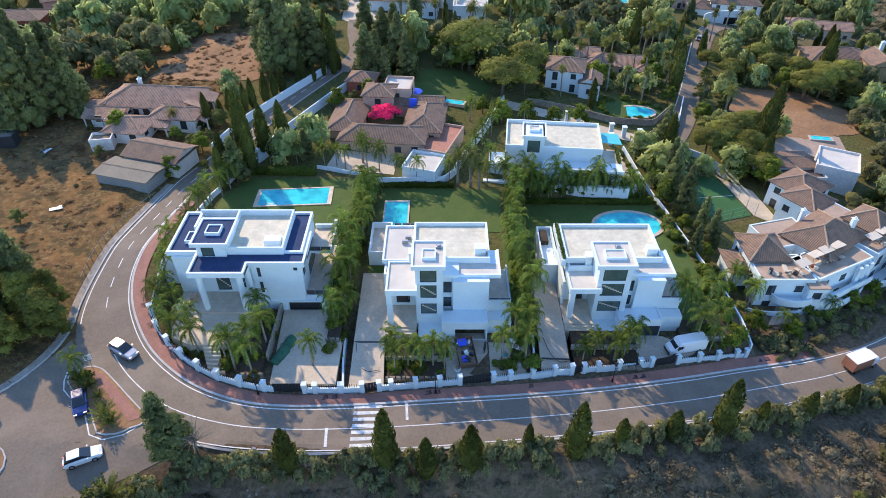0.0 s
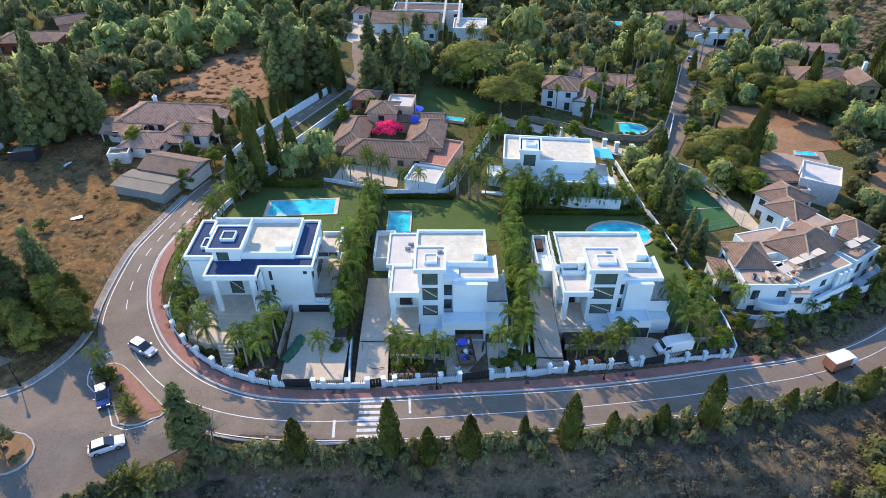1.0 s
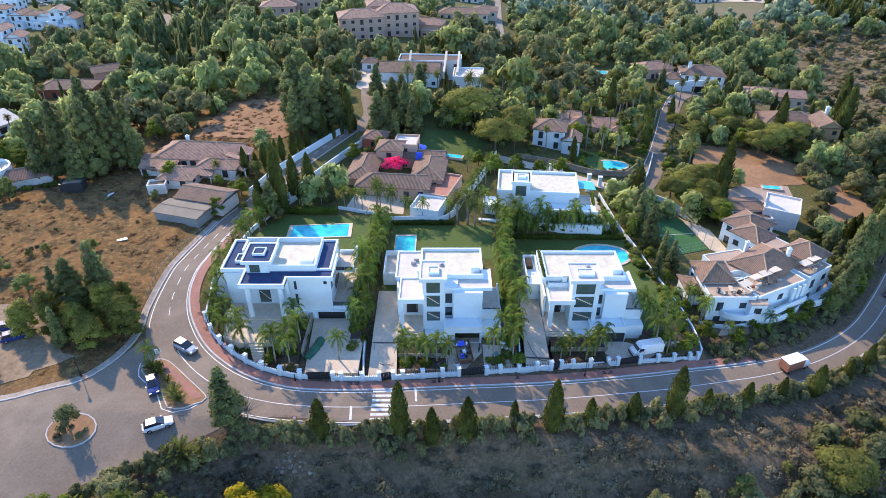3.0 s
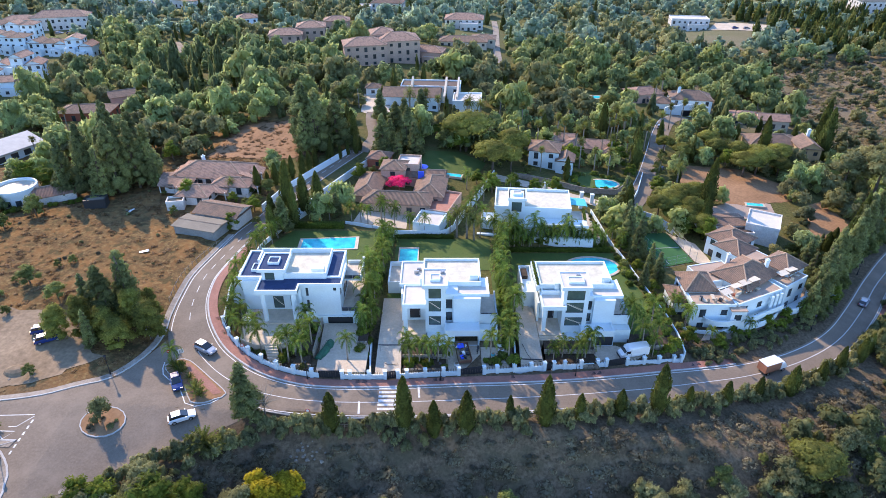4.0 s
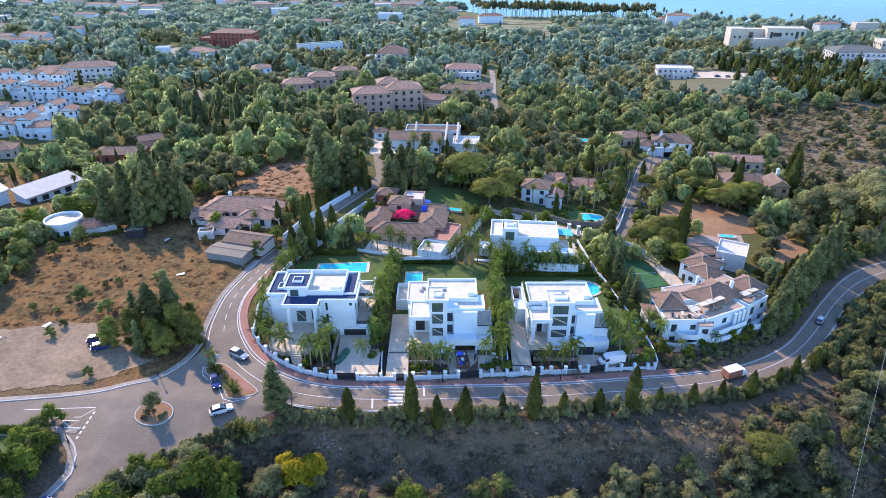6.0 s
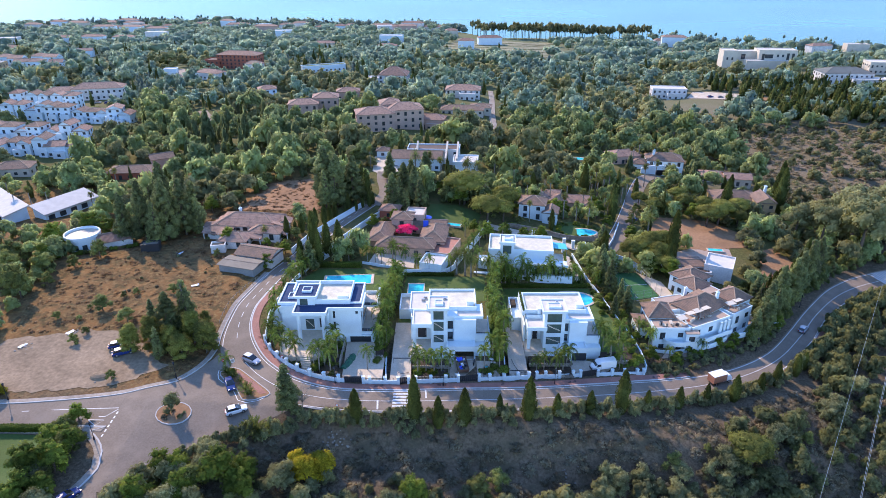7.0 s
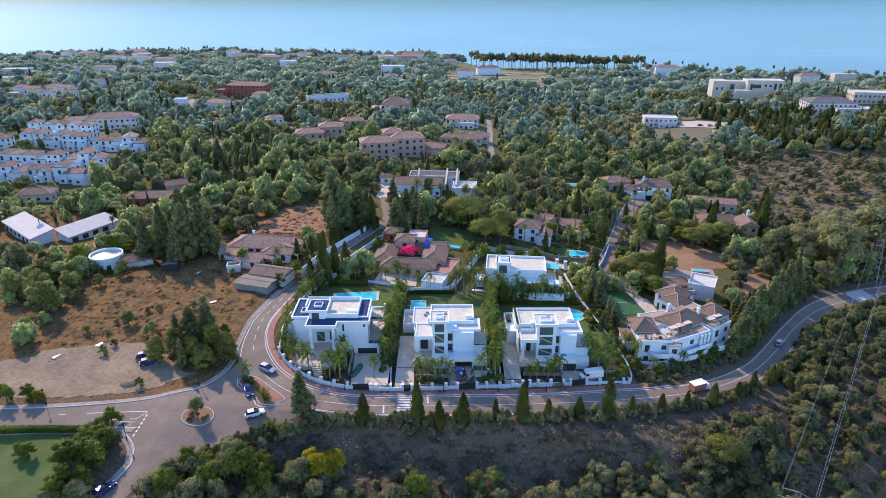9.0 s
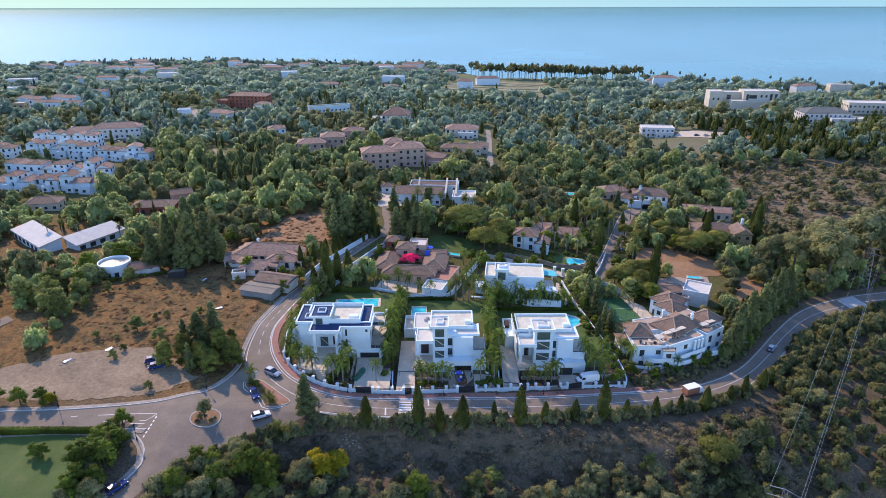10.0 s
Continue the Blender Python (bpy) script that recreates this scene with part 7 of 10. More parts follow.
ICO_V = np.array([(0, 1, 1.618), (0, -1, 1.618), (0, 1, -1.618), (0, -1, -1.618), (1, 1.618, 0), (-1, 1.618, 0), (1, -1.618, 0), (-1, -1.618, 0), (1.618, 0, 1), (-1.618, 0, 1), (1.618, 0, -1), (-1.618, 0, -1)]) / 1.902
ICO_T = np.array([(0, 1, 8), (0, 8, 4), (0, 4, 5), (0, 5, 9), (0, 9, 1), (1, 6, 8), (8, 6, 10), (8, 10, 4), (4, 10, 2), (4, 2, 5), (5, 2, 11), (5, 11, 9), (9, 11, 7), (9, 7, 1), (1, 7, 6), (3, 6, 7), (3, 10, 6), (3, 2, 10), (3, 11, 2), (3, 7, 11)])


def clump_hearts(rng, c, r, squash, fill):
    """The dense inside of each clump: a small uneven body under its leaves."""
    V, T, N = [], [], []
    for (x, y, z), q in zip(c, r):
        a = rng.uniform(0, 2 * math.pi)
        ca, sa = math.cos(a), math.sin(a)
        v = ICO_V * (q * fill * rng.uniform(0.72, 1.12, (12, 1)))
        v = np.stack([v[:, 0] * ca - v[:, 1] * sa, v[:, 0] * sa + v[:, 1] * ca, v[:, 2]], 1)
        N.append(v / np.linalg.norm(v, axis=1)[:, None])
        T.append(ICO_T + 12 * len(V))
        V.append(v * (1, 1, squash) + (x, y, z))
    return np.concatenate(V), np.concatenate(T), np.concatenate(N)


def crown_of(rng, c, r, leaves, size, squash=0.8, up=0.6, fill=0.8):
    """Leaves over clumps: corners, leaf faces, heart faces, normals."""
    v, f, n = leaf_cloud(rng, c, r, leaves, size, squash, up)
    hv, ht, hn = clump_hearts(rng, c, r, squash, fill)
    return np.concatenate([v, hv]), f, ht + len(v), np.concatenate([n, hn])


def crown_mesh(name, rng, c, r, leaves, size, squash, up, material, fill=0.8):
    v, f, t, n = crown_of(rng, c, r, leaves, size, squash, up, fill)
    me = mesh_of(name, v, f, material, t, n)
    me.shade_smooth()
    return me


def limb_mesh(name, rng, h, r, tops, material):
    """A tapered, slightly bent trunk with limbs reaching to the given tops."""
    b = Build()
    bend = rng.uniform(-0.06, 0.06, 2) * h
    path = [(bend[0] * t * t, bend[1] * t * t, h * t - (0.6 if t == 0 else 0)) for t in (0, 0.25, 0.5, 0.75, 1)]
    b.tube(path, [r * 1.25, r, r * 0.85, r * 0.7, r * 0.45], 7)
    for x, y, z in tops:
        t = rng.uniform(0.55, 0.95)
        p0 = (bend[0] * t * t, bend[1] * t * t, h * t)
        m = ((p0[0] + x) / 2, (p0[1] + y) / 2, (p0[2] + z) / 2 + 0.15)
        b.tube([p0, m, (x, y, z)], [r * 0.45, r * 0.32, r * 0.14], 5)
    return b.mesh(name, material, True)


def tree_kind(name, label, category, leaf, seed, h, R, z0, leaves, size, n_lumps=14, dome=0.5, trunk_r=0.16, squash=0.8, up=0.6, bark=None, group="", fill=0.78, swell=1.0):
    """One broad crown on a limbed trunk; kept as a pattern to copy."""
    rng = np.random.default_rng(seed)
    c, r = lumps(rng, n_lumps, R, z0, h - R * 0.3, dome)
    r = [q * swell for q in r]
    ob = thing(name, label, category, group=group)
    part("trunk", limb_mesh("trunk", rng, (z0 + h) / 2, trunk_r, c[:7], bark or BARK), None, ob)
    part("crown", crown_mesh("crown", rng, c, r, leaves, size, squash, up, leaf, fill), None, ob)
    return ob


def cypress_kind(seed, h, R, leaves=900, label="slender dark green cypress", leaf=None):
    rng = np.random.default_rng(seed)
    ob = thing("cypress_tree", label, "tree", group="cypresses")
    part("trunk", Build().tube([(0, 0, -0.8), (0, 0, h * 0.5)], [0.16, 0.08], 7).mesh("trunk", BARK), None, ob)
    def wide(t):
        return R * np.clip(np.clip(t * 2.4 + 0.35, 0, 1) ** 0.6 * (1 - np.clip(t, 0, 1) ** 2.6) ** 0.8, 0.03, 1)

    t = rng.random(leaves) ** 0.85
    a = rng.uniform(0, 2 * math.pi, leaves)
    ph = rng.uniform(0, 6.28)
    wob = 0.93 + 0.09 * np.sin(a * 3 + t * 15 + ph) + 0.07 * rng.normal(size=leaves)
    prof = wide(t)
    p = np.stack([prof * wob * np.cos(a), prof * wob * np.sin(a), 0.2 + t * (h - 0.25)], 1)
    upv = np.stack([0.32 * np.cos(a), 0.32 * np.sin(a), np.ones(leaves)], 1) + rng.normal(size=(leaves, 3)) * 0.2
    upv /= np.linalg.norm(upv, axis=1)[:, None]
    side = np.cross(upv, np.stack([np.cos(a), np.sin(a), np.zeros(leaves)], 1) + rng.normal(size=(leaves, 3)) * 0.5)
    side /= np.linalg.norm(side, axis=1)[:, None]
    s = (0.34 * (0.6 + 0.8 * rng.random(leaves)))[:, None]
    q = np.stack([p - upv * s * 0.5, p + side * s * 0.36, p + upv * s * 0.7, p - side * s * 0.36], 1).reshape(-1, 3)
    hv, ht = [], []
    nz, na = 11, 9
    for i in range(nz):
        t0 = i / (nz - 1)
        for j in range(na):
            al = 2 * math.pi * (j + 0.5 * (i % 2)) / na
            rr = float(wide(np.array(t0))) * 0.84 * rng.uniform(0.84, 1.1)
            hv.append((rr * math.cos(al), rr * math.sin(al), 0.15 + t0 * (h - 0.4)))
    for i in range(nz - 1):
        for j in range(na):
            k0, k1 = i * na + j, i * na + (j + 1) % na
            ht += [(k0, k1, k1 + na), (k0, k1 + na, k0 + na)]
    v = np.concatenate([q, np.array(hv)])
    f = np.arange(4 * leaves).reshape(-1, 4)
    me = mesh_of("crown", v, f, leaf or CYPRESS, np.array(ht) + len(q))
    me.shade_smooth()
    part("crown", me, None, ob)
    return ob


def fronds(rng, n, length, e0, e1, droop, leaflet, per=11, width=0.1, z=0.0, stiff=0.0):
    """Feather fronds from one point: ribs with two rows of leaflets. Corners and three-cornered faces."""
    V, T = [], []
    for i in range(n):
        a = 2.399963 * i + rng.uniform(-0.3, 0.3)
        el = radians(e0 + (e1 - e0) * (i / max(1, n - 1)) + rng.uniform(-8, 8))
        L = length * rng.uniform(0.82, 1.1)
        d = np.array([math.cos(a) * math.cos(el), math.sin(a) * math.cos(el), math.sin(el)])
        side = np.array([-math.sin(a), math.cos(a), 0.0])
        p, pts = np.array([0.0, 0.0, z]), []
        m = per + 2
        for k in range(m):
            pts.append(p.copy())
            p = p + d * L / m
            d = d + np.array([0, 0, -droop * (k + 1) / m / m * 4])
            d /= np.linalg.norm(d)
        for k in range(1, m):
            q, t = pts[k], (pts[k] - pts[k - 1])
            t = t / np.linalg.norm(t)
            ll = leaflet * math.sin(math.pi * (0.12 + 0.85 * k / m)) * rng.uniform(0.85, 1.15)
            for sg in (-1, 1):
                w = side * sg * 0.8 + t * 0.55 + np.array([0, 0, -0.35 + stiff])
                w = w / np.linalg.norm(w)
                b0 = len(V)
                V += [q - t * width, q + t * width, q + w * ll]
                T.append((b0, b0 + 1, b0 + 2))
        for k in range(0, m - 1, 2):
            b0 = len(V)
            e = min(k + 2, m - 1)
            V += [pts[k] + side * 0.035, pts[k] - side * 0.035, pts[e]]
            T.append((b0, b0 + 1, b0 + 2))
    return np.array(V), np.array(T)


def palm_kind(seed, h, r, n, length, label, leaf=None, droop=2.2, leaflet=0.5, e0=78, e1=-18, skirt=False, stiff=0.0, name="palm_tree", per=11, group="palms", thin=0.075):
    rng = np.random.default_rng(seed)
    ob = thing(name, label, "palm tree", group=group)
    b = Build()
    lean = rng.uniform(-0.05, 0.05, 2) * h
    b.tube([(lean[0] * t * t, lean[1] * t * t, h * t - (0.6 if t == 0 else 0)) for t in (0, 0.2, 0.4, 0.6, 0.8, 1)], [r * 1.35, r, r * 0.95, r * 0.92, r * 0.9, r * 1.1], 8)
    part("trunk", b.mesh("trunk", PALMBARK, True), None, ob)
    v, t = fronds(rng, n, length, e0, e1, droop, leaflet, per, thin, 0.0, stiff)
    v = v + (lean[0], lean[1], h)
    part("fronds", mesh_of("fronds", v, t, leaf or PALMLEAF), None, ob)
    if skirt:
        v, t = fronds(rng, 22, length * 0.62, -35, -80, 1.2, leaflet * 0.8, 7, 0.14)
        part("skirt", mesh_of("skirt", v + (lean[0], lean[1], h - 0.1), t, DRYPALM), None, ob, "dry hanging skirt of dead fronds")
    return ob


def shrub_kind(seed, R, h, leaf, label, leaves=420, size=0.25, name="shrub"):
    rng = np.random.default_rng(seed)
    c, r = lumps(rng, 7, R, 0.25 * h, h * 0.75, 0.6)
    r = [x * 1.25 for x in r]
    ob = thing(name, label, "shrub", group="garden shrubs")
    part("stems", limb_mesh("stems", rng, h * 0.5, 0.05, c[:4], BARK), None, ob)
    part("foliage", crown_mesh("foliage", rng, c, r, leaves, size, 0.85, 0.5, leaf), None, ob)
    return ob


def conifer_kind(seed, h, R, leaves=2500, label="ragged dark conifer with drooping feathery branches", leaf=None, size=0.36):
    """Tiers of feathery branches round a straight trunk, narrowing to the top."""
    rng = np.random.default_rng(seed)
    c, r = [(0, 0, h - 0.5)], [R * 0.16]
    n = 40
    for i in range(n):
        t = (i + 0.5) / n
        a = 2.399963 * i + rng.uniform(-0.5, 0.5)
        q = R * (1 - t) ** 0.75 * rng.uniform(0.45, 0.85)
        c.append((q * math.cos(a), q * math.sin(a), 0.9 + (h - 1.5) * t))
        r.append(R * (0.20 + 0.24 * (1 - t)) * rng.uniform(0.8, 1.2))
    ob = thing("conifer", label, "tree", group="conifers")
    part("trunk", limb_mesh("trunk", rng, h * 0.92, 0.2, c[2:14], BARK), None, ob)
    part("crown", crown_mesh("crown", rng, c, r, leaves, size, 0.75, 0.35, leaf or CONEEDLE, 0.82), None, ob)
    return ob


class Kind:
    """A pattern and its copies: the first place takes the pattern itself."""

    def __init__(self, *patterns):
        self.p, self.used, self.i = list(patterns), set(), 0

    def at(self, x, y, s=1.0, z=None, turn=None, sink=0.05, tall=1.0, rnd=random.Random(3)):
        k = self.i % len(self.p)
        self.i += 1
        z = top(x, y) - sink if z is None else z
        m = pose(x, y, z, 0, 0, rnd.uniform(0, 360) if turn is None else turn) @ Matrix.Diagonal((s, s, s * tall, 1))
        if k not in self.used:
            self.used.add(k)
            self.p[k].matrix_basis = m
            return self.p[k]
        return copy_thing(self.p[k], m)


def spots(text):
    return [tuple(float(v) for v in w.split(",")) for w in text.split()]


PINES = Kind(*[tree_kind("pine_tree", "broad light green pine with a feathery crown", "tree", PINE, 20 + i, (9.0, 10.5, 8.0)[i], 3.9, 1.8, 3600, 0.34, 30, 0.5, 0.22, 0.75, group="pines", fill=0.8) for i in range(3)])
UMBRELLA = Kind(*[tree_kind("umbrella_pine", "umbrella pine with a dense domed green crown", "tree", PINE, 30 + i, 8.0, 4.4, 5.0, 2400, 0.36, 22, 0.7, 0.24, 0.6, group="umbrella pines", swell=1.25, fill=0.88) for i in range(2)])
ROUND = Kind(*[tree_kind("tree", "round-crowned green garden tree", "tree", OAK, 40 + i, 6.0, 2.9, 1.6, 900, 0.32, 11, 0.5, 0.15, group="garden trees") for i in range(3)])
FRESH = Kind(*[tree_kind("tree", "leafy fresh-green garden tree", "tree", BROAD, 50 + i, 5.5, 2.7, 1.2, 900, 0.32, 11, 0.5, 0.15, group="garden trees") for i in range(2)])
OLIVES = Kind(*[tree_kind("olive_tree", "grey-green bushy tree on the ravine slope", "tree", GREYSCRUB, 60 + i, 4.4, 2.6, 0.8, 900, 0.3, 11, 0.5, 0.14, group="ravine trees") for i in range(3)])
DARKS = Kind(*[tree_kind("tree", "dark green bushy tree on the ravine slope", "tree", OAK, 65 + i, 4.8, 2.7, 0.8, 900, 0.3, 11, 0.5, 0.14, group="ravine trees") for i in range(3)])
GUMS = Kind(*[tree_kind("gum_tree", "tall pale olive gum tree with a loose crown", "tree", OLIVEWOOD, 74 + i, 7.0, 3.4, 3.0, 1500, 0.34, 13, 0.45, 0.2, group="gum trees") for i in range(2)])
YELLOWS = Kind(tree_kind("tree", "yellow-flowering bushy tree on the slope", "tree", YELLOWLEAF, 70, 4.6, 2.7, 1.0, 2000, 0.32, 12, 0.5, 0.14))
CYPS = Kind(cypress_kind(80, 8.0, 1.38), cypress_kind(81, 8.0, 1.55), cypress_kind(82, 8.0, 1.25))
CONIFER = Kind(conifer_kind(84, 9.5, 2.4), conifer_kind(85, 9.5, 2.1), conifer_kind(86, 9.0, 2.7))
PALMS = Kind(*[palm_kind(90 + i, 5.1, 0.13, 16, 3.1, "slender feather palm with arching light-green fronds", per=20, leaflet=0.66, droop=2.3, e1=-14, thin=0.06) for i in range(3)])
CLUMPS = Kind(*[palm_kind(95 + i, (3.4, 4.2, 2.8)[i], 0.11, 15, 2.8, "arching screening palm between the gardens", e0=84, e1=-34, per=20, leaflet=0.62, droop=2.6, group="screening palms", thin=0.055) for i in range(3)])
DATES = Kind(palm_kind(99, 6.5, 0.26, 44, 3.1, "date palm with a dense grey-green crown", DATELEAF, 1.5, 0.45, 80, -30, stiff=0.15, name="date_palm", per=13, group="date palms"))
FANS = Kind(palm_kind(102, 9.0, 0.2, 34, 1.9, "tall fan palm with a skirt of dead leaves", DATELEAF, 1.2, 0.75, 80, -10, True, 0.1, name="fan_palm", per=6, group="fan palms"))
BUSH = Kind(shrub_kind(110, 1.1, 1.3, HEDGE, "rounded dark green garden shrub"), shrub_kind(111, 1.2, 1.2, BROAD, "loose fresh-green garden shrub"), shrub_kind(112, 1.0, 1.1, OAK, "low olive-green leafy garden shrub"))
DRYBUSH = Kind(shrub_kind(114, 1.3, 1.2, SCRUB, "dry brown bush on the bare slope"), shrub_kind(115, 1.5, 1.5, GREYSCRUB, "grey-green bush on the bare slope"))
BALLS = Kind(shrub_kind(117, 0.62, 1.0, HEDGE, "clipped round shrub by the entrance", 700, 0.14))
AGAVE = Kind(palm_kind(119, 0.4, 0.12, 26, 1.1, "spiky yucca in the traffic island", DATELEAF, 0.3, 0.16, 85, 10, stiff=0.5, name="yucca", per=6, group="yuccas"))

rp = random.Random(17)
# cypress row between road and ravine
for x, y, h in spots("-18.5,42.3,9.5 -6.8,43.0,13.2 -2.0,42.4,8.4 3.3,43.2,10 16.6,45.7,8 22.8,47.6,6.4 30.2,49.3,6.4 37.3,50.8,8.4 43.6,52.8,6 51.4,54.8,6.2 58.2,56.6,4.6 65.6,58.8,8 73.4,62.6,6 78.6,65.6,5.4 85.6,69.8,7 89.0,72.6,5.6 10.6,46.0,4.2"):
    CYPS.at(x, y, 1.0 * h / 8 if h < 9 else 1.06, tall=0.96 if h < 9 else h / 9.6, sink=0.5)
CONIFER.at(-32.0, 43.2, 1.22)
# pines over the junction
for x, y, k, tall in spots("-70.4,60.4,0.8,1.0 -64.8,60.0,0.75,1.2 -58.0,57.6,0.8,1.1 -53.6,60.2,1.1,1.1 -54.6,64.8,0.75,1.1 -61.0,59.6,0.9,1.25 -57.4,63.2,0.95,1.3 -66.6,61.6,0.75,1.2"):
    PINES.at(x, y, k, tall=tall)
for x, y, s in spots("-70.4,50.4,0.55 -76.0,71.0,0.9 -84.6,76.4,1.0 -88.4,72.6,0.7"):
    ROUND.at(x, y, s, tall=0.8)
for x, y, k in spots("-67.4,66.4,0.9 -62.6,63.8,1.3 -59.6,66.6,1.1 -63.0,57.4,0.8"):
    CONIFER.at(x, y, k, tall=1.12)
# front gardens: feather palms
for x, y, h in spots("-37.0,60.4,4.4 -35.2,61.6,4.6 -33.4,58.3,5 -39.6,63.6,4.2 -38.6,66.2,4 -28.0,56.0,5.2 -26.0,57.8,5.6 -24.6,60.2,5.4 -25.4,55.0,4.6 -29.4,57.2,4.4 -17.6,56.6,4.6 -26.2,64.0,4.4"):
    PALMS.at(x, y, h / 4.7, z=top(x, y) + 0.5)
for x, y, h in spots("-6.6,57.0,4.6 -4.8,57.8,4.8 -3.0,57.2,4.4 -1.4,58.0,5 0.2,57.4,4.4 -7.0,59.6,4.2 8.2,59.2,5.2 11.6,59.4,5 10.4,63.4,4.8"):
    PALMS.at(x, y, h / 4.7, z=top(x, y) + 0.4)
for x, y, h in spots("20.4,61.4,4.2 22.2,62.4,4.4 24.8,61.2,4.8 26.6,62.4,5.6 27.6,63.8,5.4 38.4,65.8,5 41.4,67.0,5.4 36.8,71.4,5.6 41.6,71.4,5.2 39.2,69.6,4.6"):
    PALMS.at(x, y, h / 4.7, z=top(x, y) + 0.3)
# palms along the bending road
for i in range(13):
    y = 66.5 + i * 2.7
    x = float(np.interp(y, (66, 74, 84, 93, 103), (-41.0, -41.9, -41.0, -39.8, -36.8))) + rp.uniform(-0.5, 0.5)
    PALMS.at(x, y, rp.uniform(0.8, 1.1))
# screens of palms between the plots and behind the lawns
for x0, y0, x1, y1, n, w in ((-15.2, 63.5, -13.4, 100, 40, 1.25), (11.9, 63.0, 12.6, 100, 36, 1.2), (14.5, 101.4, 39.0, 102.8, 32, 0.9), (10.8, 104, 18.5, 103.2, 7, 0.8)):
    for i in range(n):
        u = (i + 0.5) / n
        CLUMPS.at(x0 + (x1 - x0) * u + rp.uniform(-w, w), y0 + (y1 - y0) * u + rp.uniform(-0.5, 0.5), rp.uniform(0.7, 1.25), z=top(x0 + (x1 - x0) * u, y0 + (y1 - y0) * u) - 0.1)
for x, y, s in spots("-22.4,103.2,0.8 -18.6,103.6,0.85 -8.5,102.2,0.8 -5.0,101.9,0.75 1.2,102.6,0.85 -14.6,104.8,1.0 -12.2,104,0.9 8.4,101.6,0.9 9.4,108.0,0.9 6.6,111,0.9 8.2,117,0.95 10.4,121.5,0.9 5.2,106.5,0.9 41.6,106.0,0.8 42.4,110,0.8 43.2,103,0.8"):
    PALMS.at(x, y, s * 1.1)
for x, y, s in spots("2.8,101.4,1.0 5.2,100.8,1.05 -15.6,106.6,0.85 6.8,99.6,0.85 80.5,172,0.9 -12,183.5,1.15 -6.5,182.5,1.1 8.5,180.5,1.2 12.5,183,1.05 66,149,0.95 60,160,0.8 97,207,0.9 75,158,0.9"):
    DATES.at(x, y, s)
for x, y, s in spots("42.5,163,1 45.5,166,1.05 58,183,1 61,186,1.1 63,181,0.95 66,184,1 60,178,0.9 38,172,1.05 33,176,1 88,228,1.1 92,233,1.15 86,224,1 68,172,0.95 71,176,1 51,162,0.9 27,181,1 96,226,1.1 64,168,0.95"):
    FANS.at(x, y, s)
# shrubs in the beds
for x0, x1, y0, y1, n in ((-39.5, -31, 57.6, 62.2, 20), (-30.5, -23.8, 54.5, 66.5, 26), (-16.6, -14.2, 58, 66.5, 9), (-7.6, 0.2, 56.4, 60.6, 30), (7.5, 12.4, 56.8, 58.4, 8), (19.2, 28.6, 60.2, 65.4, 30), (36.5, 46, 64.2, 68.4, 16), (9.8, 12.2, 59.5, 64.5, 8), (43.0, 45.5, 70, 82, 12), (40.6, 42.6, 84, 98, 12)):
    for i in range(n):
        x, y = rp.uniform(x0, x1), rp.uniform(y0, y1)
        for _ in range(2 if i % 4 == 0 else 1):
            if y > front_y(x) + 0.9:
                BUSH.at(x, y, rp.uniform(0.7, 1.3), z=top(x, y) + 0.1)
            x, y = x + rp.uniform(-1.2, 1.2), y + rp.uniform(0.2, 1.2)
for x, y in spots("20.6,66.2 21.8,66.6 22.6,66.0 23.6,65.4 -36.0,60.0 -4.6,60.9 -3.0,61.0"):
    BALLS.at(x, y, 1.0, z=top(x, y) + 0.2)
for x, y, s in spots("-47.4,53.3,1.4 -46.6,52.4,1.2 -45.4,51.6,1.1 -41.6,47.4,1.5 -40.6,46.6,1.2 -43.4,50.2,0.9"):
    AGAVE.at(x, y, s)
CLUMPS.at(-46.9, 53.2, 0.8)
for x, y, s in spots("-40.7,46.9,0.9 -46.2,53.0,1.0 -45.2,52.4,0.8"):
    BUSH.at(x, y, s, z=top(x, y) + 0.15)
OLIVES.at(-54.2, 41.0, 0.8, z=top(-54.2, 41.0) + 0.1, tall=1.5)
for x, y in spots("-55.2,39.4 -52.2,39.6 -54.0,41.2 -51.8,40.8 -54.6,38.8"):
    DRYBUSH.at(x, y, 0.55, z=top(x, y) + 0.12)
# a leafless tree beside the roadside conifer
rngd = np.random.default_rng(33)
dead = thing("bare_tree", "leafless grey tree above the ravine road", "tree", -29.2, 43.2, top(-29.2, 43.2) - 0.1)
part("limb", limb_mesh("branches", rngd, 4.0, 0.13, [(2.9 * math.cos(i * 2.4) * (0.5 + 0.5 * rngd.random()), 2.9 * math.sin(i * 2.4) * (0.5 + 0.5 * rngd.random()), rngd.uniform(2.8, 6.4)) for i in range(34)], PALMBARK), None, dead)
for x, y, s in spots("-37.4,37.4,2.2 -36.0,37.0,1.8 -38.6,36.6,1.9 -35.0,37.8,1.5"):
    AGAVE.at(x, y, s)
